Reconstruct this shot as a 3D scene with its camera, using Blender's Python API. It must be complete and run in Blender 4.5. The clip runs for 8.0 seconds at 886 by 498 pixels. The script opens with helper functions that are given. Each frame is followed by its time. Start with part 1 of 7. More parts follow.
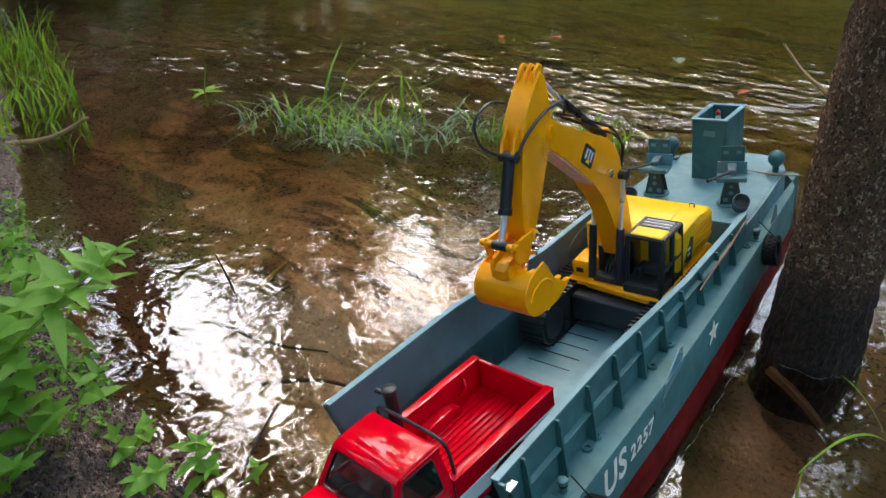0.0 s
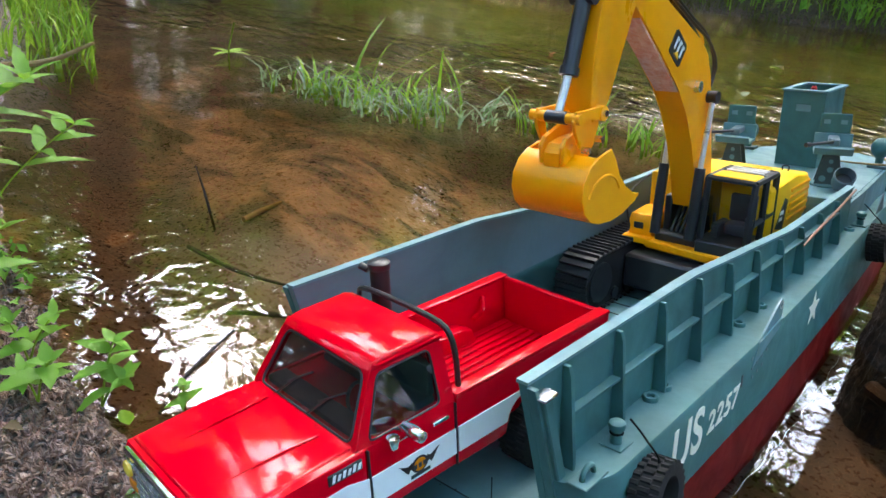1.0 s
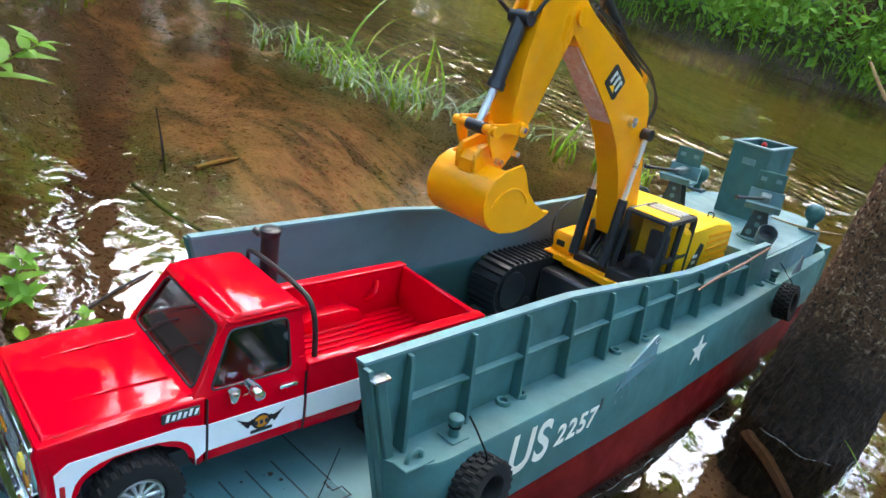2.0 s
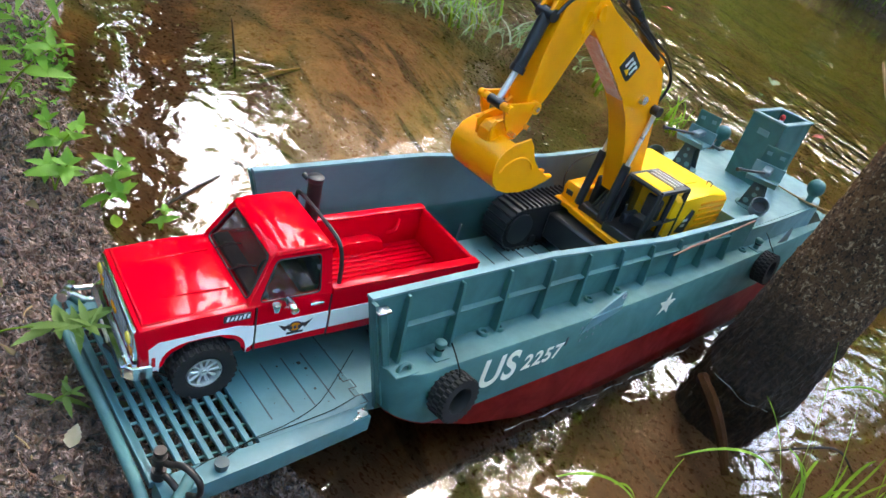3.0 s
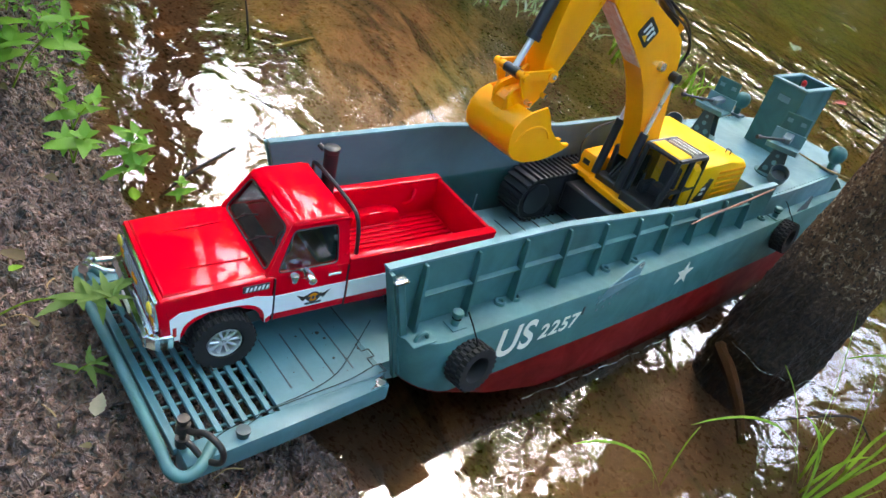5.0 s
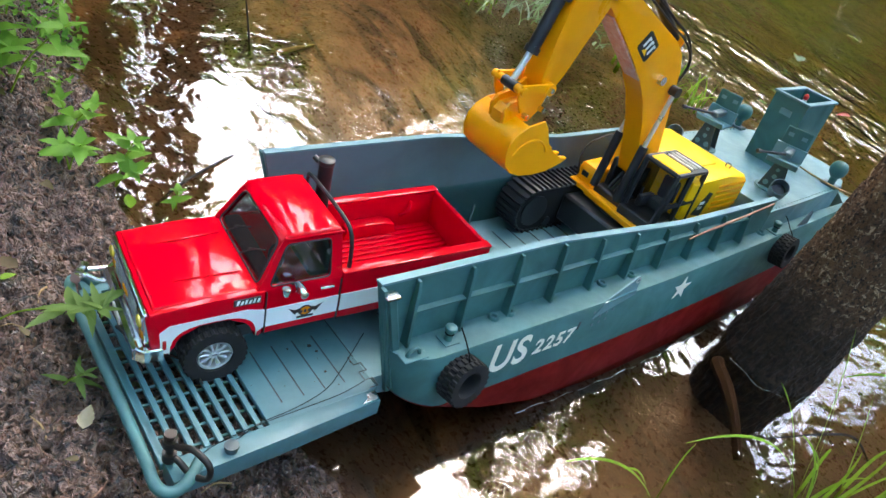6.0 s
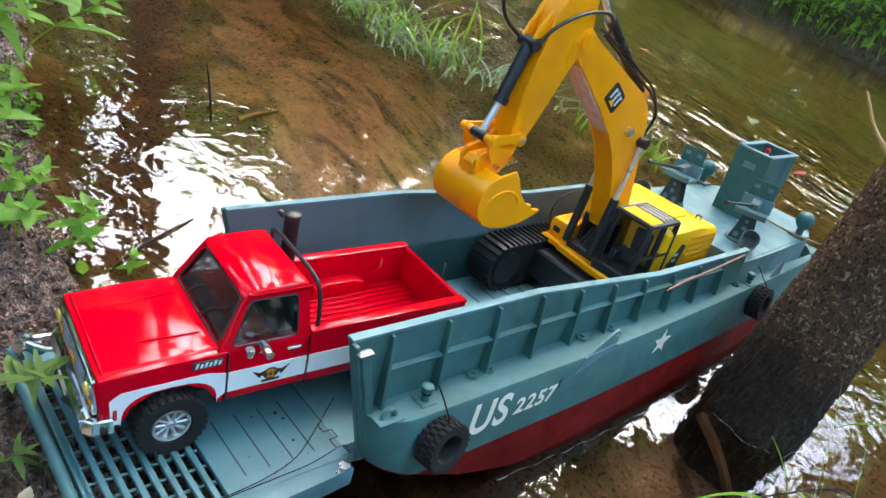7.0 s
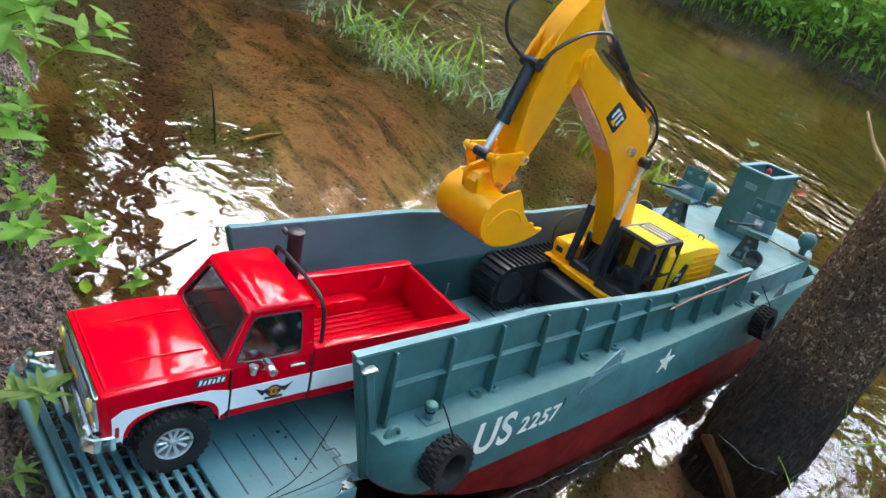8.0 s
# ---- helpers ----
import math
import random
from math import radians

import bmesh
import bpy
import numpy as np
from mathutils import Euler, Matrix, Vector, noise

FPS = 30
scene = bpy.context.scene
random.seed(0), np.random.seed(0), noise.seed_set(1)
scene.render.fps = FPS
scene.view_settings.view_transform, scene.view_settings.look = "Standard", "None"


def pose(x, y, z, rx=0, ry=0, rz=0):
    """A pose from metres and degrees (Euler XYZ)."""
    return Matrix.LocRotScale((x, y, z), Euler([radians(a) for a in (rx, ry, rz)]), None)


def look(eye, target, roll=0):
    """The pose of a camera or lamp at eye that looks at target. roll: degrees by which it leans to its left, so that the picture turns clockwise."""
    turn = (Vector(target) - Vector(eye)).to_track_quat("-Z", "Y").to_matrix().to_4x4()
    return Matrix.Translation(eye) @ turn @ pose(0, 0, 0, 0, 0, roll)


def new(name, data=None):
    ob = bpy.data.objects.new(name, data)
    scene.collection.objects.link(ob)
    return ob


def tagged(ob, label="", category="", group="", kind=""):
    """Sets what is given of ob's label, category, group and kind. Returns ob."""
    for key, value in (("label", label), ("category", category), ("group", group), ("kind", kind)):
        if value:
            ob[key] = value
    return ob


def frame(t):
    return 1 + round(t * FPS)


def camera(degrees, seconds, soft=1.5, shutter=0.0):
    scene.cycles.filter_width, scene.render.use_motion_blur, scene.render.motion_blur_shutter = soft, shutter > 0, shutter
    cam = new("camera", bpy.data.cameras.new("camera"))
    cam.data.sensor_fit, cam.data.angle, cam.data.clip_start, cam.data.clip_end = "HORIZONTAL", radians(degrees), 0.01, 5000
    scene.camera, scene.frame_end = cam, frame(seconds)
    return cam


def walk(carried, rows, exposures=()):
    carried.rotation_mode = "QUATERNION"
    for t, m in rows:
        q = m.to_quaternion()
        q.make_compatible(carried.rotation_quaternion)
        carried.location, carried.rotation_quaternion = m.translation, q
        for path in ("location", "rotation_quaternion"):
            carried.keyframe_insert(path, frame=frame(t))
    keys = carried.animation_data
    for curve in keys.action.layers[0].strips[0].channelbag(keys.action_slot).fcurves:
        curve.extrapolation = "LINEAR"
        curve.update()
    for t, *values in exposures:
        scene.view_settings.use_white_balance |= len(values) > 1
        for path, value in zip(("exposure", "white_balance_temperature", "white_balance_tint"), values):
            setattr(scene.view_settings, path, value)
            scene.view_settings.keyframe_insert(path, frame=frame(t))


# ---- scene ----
cam = camera(63.0, 8.0)
PATH = [
    (0, (0.389, -0.917, 1.318), (-0.661, 0.396, 0.235), -1.3),
    (0.5, (0.348, -0.824, 0.858), (-0.73, 0.497, -0.187), 0.9),
    (1, (0.28, -0.786, 0.818), (-0.874, 0.577, -0.081), 5.8),
    (1.2, (0.331, -0.776, 0.827), (-0.825, 0.62, -0.019), 6.5),
    (2.3, (0.421, -0.723, 0.924), (-0.674, 0.638, -0.051), 19.9),
    (2.5, (0.447, -0.756, 1.004), (-0.626, 0.577, -0.031), 20.3),
    (3, (0.513, -0.827, 1.111), (-0.493, 0.402, -0.106), 24.1),
    (3.5, (0.518, -0.827, 1.114), (-0.482, 0.376, -0.133), 23.6),
    (4, (0.517, -0.83, 1.108), (-0.466, 0.358, -0.166), 23.2),
    (4.5, (0.515, -0.831, 1.104), (-0.46, 0.352, -0.18), 23.3),
    (6, (0.503, -0.809, 1.123), (-0.48, 0.367, -0.162), 24.2),
    (6.5, (0.494, -0.793, 1.101), (-0.55, 0.394, -0.124), 22.9),
    (7, (0.491, -0.791, 1.059), (-0.575, 0.493, -0.044), 22.6),
    (7.5, (0.496, -0.798, 1.066), (-0.596, 0.484, -0.013), 22.0),
    (8, (0.497, -0.796, 1.049), (-0.613, 0.494, -0.001), 22.0),
]
EXPOSURE = 4.07
walk(cam, [(t, look(eye, target, roll)) for t, eye, target, roll in PATH], [(0.0, EXPOSURE - 0.7), (0.5, EXPOSURE - 0.4), (1.0, EXPOSURE), (2.5, EXPOSURE + 0.15), (3.2, EXPOSURE), (8.0, EXPOSURE)])

# ---- light ----
world = bpy.data.worlds.new("world")
scene.world = world
world.use_nodes = True
wn, wl = world.node_tree.nodes, world.node_tree.links
sky = wn.new("ShaderNodeTexSky")
sky.sky_type = "NISHITA"
sky.sun_disc = False
SUN_EL, SUN_ROT = radians(52), radians(-42)
sky.sun_elevation, sky.sun_rotation = SUN_EL, SUN_ROT
sky.dust_density = 3.2
sky.air_density = 1.2
sky.ozone_density = 3.0
wl.new(sky.outputs[0], wn["Background"].inputs[0])
wn["Background"].inputs[1].default_value = 0.15
sun = new("sun", bpy.data.lights.new("sun", "SUN"))
sun.data.energy = 0.10
sun.data.angle = radians(50)
sun.data.color = (1.0, 0.95, 0.88)
sun_way = Vector((math.sin(SUN_ROT) * math.cos(SUN_EL), math.cos(SUN_ROT) * math.cos(SUN_EL), math.sin(SUN_EL)))
sun.matrix_world = look(sun_way * 30, (0, 0, 0))

# ---- materials ----


def nodes_of(name):
    m = bpy.data.materials.new(name)
    m.use_nodes = True
    return m, m.node_tree.nodes, m.node_tree.links, m.node_tree.nodes["Principled BSDF"]


def coords(n, l, scale=1.0, world_space=False):
    tc = n.new("ShaderNodeNewGeometry") if world_space else n.new("ShaderNodeTexCoord")
    return tc.outputs["Position"] if world_space else tc.outputs["Object"]


def noise_tex(n, l, vec, scale, detail=4.0, rough=0.55, dist=0.0):
    t = n.new("ShaderNodeTexNoise")
    t.inputs["Scale"].default_value, t.inputs["Detail"].default_value = scale, detail
    t.inputs["Roughness"].default_value, t.inputs["Distortion"].default_value = rough, dist
    l.new(vec, t.inputs["Vector"])
    return t.outputs["Fac"]


def ramp(n, l, fac, stops):
    r = n.new("ShaderNodeValToRGB")
    while len(r.color_ramp.elements) < len(stops):
        r.color_ramp.elements.new(0.5)
    for e, (p, c) in zip(r.color_ramp.elements, stops):
        e.position, e.color = p, (*c, 1) if len(c) == 3 else c
    l.new(fac, r.inputs[0])
    return r.outputs[0]


def grey(v):
    return (v, v, v)


def mixed(n, l, fac, a, b, kind="MIX"):
    m = n.new("ShaderNodeMix")
    m.data_type, m.blend_type = "RGBA", kind
    for sock, v in ((0, fac), (6, a), (7, b)):
        if isinstance(v, (tuple, list)):
            m.inputs[sock].default_value = (*v, 1)
        elif isinstance(v, float):
            m.inputs[sock].default_value = v
        else:
            l.new(v, m.inputs[sock])
    return m.outputs[2]


def bumped(n, l, b, height, strength, dist):
    k = n.new("ShaderNodeBump")
    k.inputs["Strength"].default_value, k.inputs["Distance"].default_value = strength, dist
    l.new(height, k.inputs["Height"])
    l.new(k.outputs[0], b.inputs["Normal"])
    return k


def surface(name, base, dark=None, rough=0.5, metal=0.0, grain=60.0, stain=6.0, amount=0.5, bump=0.15, depth=0.001, coat=0.0, rough_var=0.12, top_tone=None, top_amount=0.0, shine=0.5):
    """A painted, plastic, rubber or metal surface with stains and grain at two scales, and a patchy second tone on
    faces that look up.
    """
    m, n, l, b = nodes_of(name)
    v = coords(n, l)
    big = noise_tex(n, l, v, stain, 5.0, 0.6, 0.6)
    fine = noise_tex(n, l, v, grain, 3.0)
    dark = dark or tuple(c * 0.55 for c in base)
    col = mixed(n, l, ramp(n, l, big, [(0.35, grey(0.0)), (0.7, grey(amount))]), base, dark)
    col = mixed(n, l, ramp(n, l, fine, [(0.45, grey(0.0)), (0.75, grey(0.35 * amount))]), col, tuple(c * 0.75 for c in base))
    if top_tone:
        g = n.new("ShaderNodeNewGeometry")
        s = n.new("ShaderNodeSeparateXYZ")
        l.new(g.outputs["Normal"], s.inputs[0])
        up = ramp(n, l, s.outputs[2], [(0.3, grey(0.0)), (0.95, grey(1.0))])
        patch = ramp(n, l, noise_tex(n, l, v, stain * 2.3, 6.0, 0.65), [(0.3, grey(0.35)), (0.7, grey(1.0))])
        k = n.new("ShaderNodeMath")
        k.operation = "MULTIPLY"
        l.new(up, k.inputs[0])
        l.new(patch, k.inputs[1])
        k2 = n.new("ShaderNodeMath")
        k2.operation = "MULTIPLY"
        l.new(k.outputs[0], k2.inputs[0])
        k2.inputs[1].default_value = top_amount
        col = mixed(n, l, k2.outputs[0], col, top_tone)
    l.new(col, b.inputs["Base Color"])
    lo, hi = max(0.03, rough - rough_var), min(1.0, rough + rough_var)
    l.new(ramp(n, l, big, [(0.3, grey(lo)), (0.7, grey(hi))]), b.inputs["Roughness"])
    b.inputs["Metallic"].default_value = metal
    b.inputs["Coat Weight"].default_value = coat
    b.inputs["Coat Roughness"].default_value = 0.06
    b.inputs["Specular IOR Level"].default_value = shine
    bumped(n, l, b, fine, bump, depth)
    return m


TEAL = surface("teal_paint", (0.048, 0.146, 0.140), (0.032, 0.076, 0.068), rough=0.5, grain=140, stain=9, amount=0.75, bump=0.12, shine=0.28, top_tone=(0.20, 0.31, 0.32), top_amount=0.3)
TEAL_DARK = surface("teal_paint_inside", (0.100, 0.145, 0.160), (0.065, 0.085, 0.095), rough=0.5, grain=120, stain=7, amount=0.5, bump=0.1)
TEAL_DECK = surface("teal_deck_paint", (0.115, 0.235, 0.255), (0.06, 0.115, 0.115), rough=0.42, grain=160, stain=11, amount=0.55, bump=0.15, top_tone=(0.26, 0.38, 0.40), top_amount=0.16)
RAMP_TEAL = surface("worn_ramp_paint", (0.056, 0.160, 0.178), (0.03, 0.075, 0.078), rough=0.45, grain=160, stain=10, amount=0.6, bump=0.15, top_tone=(0.15, 0.25, 0.27), top_amount=0.2)
GUN_GREY = surface("gun_pedestal_paint", (0.03, 0.055, 0.06), (0.02, 0.03, 0.03), rough=0.5, grain=140, stain=12, amount=0.5)
BOLT = surface("bright_bolt_steel", (0.80, 0.80, 0.78), (0.45, 0.45, 0.45), rough=0.22, metal=1.0, grain=160, stain=30, amount=0.6, bump=0.3)
RED_HULL = surface("red_bottom_paint", (0.150, 0.0045, 0.0035), (0.055, 0.004, 0.0035), rough=0.6, grain=120, stain=12, amount=0.7, bump=0.12, shine=0.10)
RED_CAR = surface("red_car_paint", (0.60, 0.0, 0.010), (0.46, 0.0, 0.008), rough=0.075, grain=90, stain=5, amount=0.3, bump=0.012, coat=0.0, rough_var=0.04, shine=0.20)
WHITE_CAR = surface("white_car_paint", (0.82, 0.84, 0.83), (0.7, 0.72, 0.7), rough=0.35, grain=90, stain=5, amount=0.35, bump=0.02, coat=0.4)
CHROME = surface("chrome", (0.78, 0.78, 0.77), (0.6, 0.6, 0.58), rough=0.14, metal=1.0, grain=120, stain=14, amount=0.3, bump=0.05, rough_var=0.06)
STEEL = surface("brushed_steel", (0.72, 0.71, 0.68), (0.5, 0.48, 0.45), rough=0.35, metal=0.55, grain=200, stain=20, amount=0.4, bump=0.08)
RUBBER = surface("black_rubber", (0.011, 0.011, 0.012), (0.024, 0.021, 0.018), rough=0.85, shine=0.3, grain=120, stain=14, amount=0.7, bump=0.3, top_tone=(0.06, 0.05, 0.04), top_amount=0.1)
BLACK = surface("black_plastic", (0.014, 0.014, 0.016), (0.03, 0.03, 0.03), rough=0.38, grain=120, stain=15, amount=0.5, bump=0.1)
YELLOW = surface("yellow_paint", (0.95, 0.355, 0.0005), (0.80, 0.275, 0.0005), rough=0.34, grain=110, stain=7, amount=0.35, bump=0.05, rough_var=0.08, shine=0.24)
BODY_YELLOW = surface("body_yellow", (1.0, 0.53, 0.002), (0.88, 0.43, 0.002), rough=0.34, grain=110, stain=7, amount=0.25, bump=0.05, coat=0.1, rough_var=0.08)
WORN = surface("worn_pink_primer", (0.66, 0.30, 0.20), (0.80, 0.62, 0.55), rough=0.5, grain=160, stain=70, amount=1.0, bump=0.3)
CREAM = surface("cream_marking_paint", (0.86, 0.80, 0.66), (0.66, 0.61, 0.5), rough=0.6, grain=200, stain=25, amount=0.6, bump=0.1)
AMBER = surface("amber_lens", (0.75, 0.25, 0.01), rough=0.15, amount=0.2, bump=0.02)
LAMP_YELLOW = surface("yellow_headlight_lens", (0.85, 0.6, 0.06), rough=0.12, amount=0.2, bump=0.02, coat=0.8)
LENS_RED = surface("red_plastic_lens", (0.5, 0.02, 0.02), rough=0.2, amount=0.2, bump=0.02)
MAROON = surface("dark_maroon_lacquer", (0.020, 0.009, 0.009), (0.012, 0.007, 0.007), rough=0.5, coat=0.0, grain=100, stain=18, amount=0.4, bump=0.03)
COPPER = surface("brown_twig_bark", (0.22, 0.115, 0.07), (0.12, 0.06, 0.035), rough=0.7, grain=160, stain=40, amount=0.8, bump=0.5, depth=0.002)
CORD = surface("matt_black_cord", (0.006, 0.006, 0.006), (0.01, 0.01, 0.01), rough=0.95, amount=0.3, bump=0.1, shine=0.1)
INTERIOR = surface("dark_cab_interior", (0.05, 0.05, 0.055), (0.03, 0.022, 0.022), rough=0.6, grain=80, stain=16, amount=0.6)


def glass_of(name, tint, clear):
    m, n, l, b = nodes_of(name)
    n.remove(b)
    out = n["Material Output"]
    tr, gl, mx = n.new("ShaderNodeBsdfTransparent"), n.new("ShaderNodeBsdfGlossy"), n.new("ShaderNodeMixShader")
    tr.inputs[0].default_value = (*tint, 1)
    gl.inputs["Roughness"].default_value = 0.05
    mx.inputs[0].default_value = clear
    l.new(tr.outputs[0], mx.inputs[1])
    l.new(gl.outputs[0], mx.inputs[2])
    l.new(mx.outputs[0], out.inputs[0])
    return m


GLASS = glass_of("smoked_window_glass", (0.30, 0.32, 0.34), 0.14)
CLEAR = glass_of("clear_plastic", (0.85, 0.85, 0.83), 0.05)


def ground_material():
    m, n, l, b = nodes_of("stream_ground")
    v = coords(n, l, world_space=True)
    sep = n.new("ShaderNodeSeparateXYZ")
    l.new(v, sep.inputs[0])
    warp = noise_tex(n, l, v, 1.6, 5.0, 0.6, 0.8)
    mid = noise_tex(n, l, v, 9.0, 6.0, 0.65, 0.4)
    fine = noise_tex(n, l, v, 70.0, 5.0, 0.65)
    grit = noise_tex(n, l, v, 320.0, 3.0, 0.6)
    sand = mixed(n, l, ramp(n, l, mid, [(0.34, grey(0.0)), (0.66, grey(1.0))]), (0.40, 0.235, 0.135), (0.17, 0.095, 0.052))
    silt = mixed(n, l, ramp(n, l, mid, [(0.3, grey(0.0)), (0.7, grey(1.0))]), (0.112, 0.064, 0.043), (0.060, 0.035, 0.024))
    spot = n.new("ShaderNodeMapping")
    spot.inputs["Location"].default_value, spot.inputs["Scale"].default_value = (1.067, -1.258, 0.0), (0.667, 1.61, 0.0)
    l.new(v, spot.inputs["Vector"])
    blob = n.new("ShaderNodeTexGradient")
    blob.gradient_type = "SPHERICAL"
    l.new(spot.outputs[0], blob.inputs[0])
    bar = n.new("ShaderNodeMath")
    bar.operation = "MULTIPLY_ADD"
    l.new(blob.outputs[1], bar.inputs[0])
    bar.inputs[1].default_value = 0.42
    l.new(warp, bar.inputs[2])
    bed = mixed(n, l, ramp(n, l, bar.outputs[0], [(0.56, grey(0.0)), (0.68, grey(1.0))]), silt, sand)
    # olive far bed: its own colour plus the woods' green reflection painted in
    far_olive = n.new("ShaderNodeMapRange")
    far_olive.inputs["From Min"].default_value, far_olive.inputs["From Max"].default_value = 1.3, 3.2
    l.new(sep.outputs[1], far_olive.inputs["Value"])
    bed = mixed(n, l, far_olive.outputs[0], bed, mixed(n, l, ramp(n, l, mid, [(0.35, grey(0.0)), (0.65, grey(1.0))]), (0.26, 0.215, 0.045), (0.13, 0.105, 0.025)))
    flow = n.new("ShaderNodeMapping")
    flow.inputs["Rotation"].default_value, flow.inputs["Scale"].default_value = (0, 0, radians(-28)), (0.35, 1.0, 1.0)
    l.new(v, flow.inputs["Vector"])
    litter = noise_tex(n, l, flow.outputs[0], 7.0, 4.0, 0.62, 0.8)
    bed = mixed(n, l, ramp(n, l, litter, [(0.50, grey(0.0)), (0.62, grey(0.85))]), bed, (0.034, 0.022, 0.013))
    bed = mixed(n, l, ramp(n, l, fine, [(0.60, grey(0.0)), (0.70, grey(0.5))]), bed, (0.045, 0.028, 0.016))
    crumb = noise_tex(n, l, v, 78.0, 2.0, 0.5, 0.9)
    mud = mixed(n, l, ramp(n, l, mid, [(0.3, grey(0.0)), (0.7, grey(1.0))]), (0.25, 0.142, 0.100), (0.095, 0.056, 0.041))
    # pale flecks: wet highlight speckles put into the colour
    mud = mixed(n, l, ramp(n, l, grit, [(0.54, grey(0.0)), (0.66, grey(0.5))]), mud, (0.36, 0.24, 0.185))
    # crevice shade painted in where the crumb bump is low
    mud = mixed(n, l, ramp(n, l, crumb, [(0.38, grey(1.0)), (0.50, grey(0.0))]), mud, (0.014, 0.009, 0.007))
    k = n.new("ShaderNodeMath")
    k.operation = "ADD"
    k.inputs[1].default_value = 0.5
    l.new(sep.outputs[2], k.inputs[0])
    r = n.new("ShaderNodeValToRGB")
    r.color_ramp.elements[0].position, r.color_ramp.elements[1].position = 0.49, 0.512
    l.new(k.outputs[0], r.inputs[0])
    col = mixed(n, l, r.outputs[0], bed, mud)
    past = n.new("ShaderNodeMath")
    past.operation = "MULTIPLY_ADD"
    past.inputs[1].default_value = -0.6
    l.new(sep.outputs[0], past.inputs[0])
    l.new(sep.outputs[1], past.inputs[2])
    wood = n.new("ShaderNodeMapRange")
    wood.inputs["From Min"].default_value, wood.inputs["From Max"].default_value = 7.3, 7.8
    l.new(past.outputs[0], wood.inputs["Value"])
    col = mixed(n, l, wood.outputs[0], col, mixed(n, l, ramp(n, l, mid, [(0.35, grey(0.0)), (0.65, grey(1.0))]), (0.075, 0.095, 0.022), (0.040, 0.034, 0.016)))
    l.new(col, b.inputs["Base Color"])
    l.new(ramp(n, l, fine, [(0.38, grey(0.20)), (0.62, grey(0.50))]), b.inputs["Roughness"])
    add = n.new("ShaderNodeMath")
    add.operation = "MULTIPLY_ADD"
    l.new(crumb, add.inputs[0])
    add.inputs[1].default_value = 2.2
    l.new(mid, add.inputs[2])
    clod = n.new("ShaderNodeTexVoronoi")
    clod.feature = "SMOOTH_F1"
    clod.inputs["Scale"].default_value = 36.0
    clod.inputs["Smoothness"].default_value = 0.35
    wv = n.new("ShaderNodeVectorMath")
    wv.operation = "MULTIPLY_ADD"
    nz = n.new("ShaderNodeTexNoise")
    nz.inputs["Scale"].default_value = 30.0
    l.new(v, nz.inputs["Vector"])
    l.new(nz.outputs["Color"], wv.inputs[0])
    wv.inputs[1].default_value = (0.03, 0.03, 0.03)
    l.new(v, wv.inputs[2])
    l.new(wv.outputs[0], clod.inputs["Vector"])
    lump = n.new("ShaderNodeMath")
    lump.operation = "MULTIPLY_ADD"
    l.new(clod.outputs["Distance"], lump.inputs[0])
    lump.inputs[1].default_value = -1.3
    l.new(add.outputs[0], lump.inputs[2])
    b.inputs["Specular IOR Level"].default_value = 0.55
    wet = mixed(n, l, ramp(n, l, warp, [(0.40, grey(0.0)), (0.62, grey(1.0))]), grey(0.10), grey(0.55))
    l.new(mixed(n, l, r.outputs[0], grey(0.0), wet), b.inputs["Coat Weight"])
    b.inputs["Coat Roughness"].default_value = 0.10
    rough_ = bumped(n, l, b, lump.outputs[0], 1.0, 0.017)
    l.new(ramp(n, l, r.outputs[0], [(0.0, grey(0.10)), (1.0, grey(1.0))]), rough_.inputs["Strength"])
    l.new(rough_.outputs[0], b.inputs["Coat Normal"])
    return m


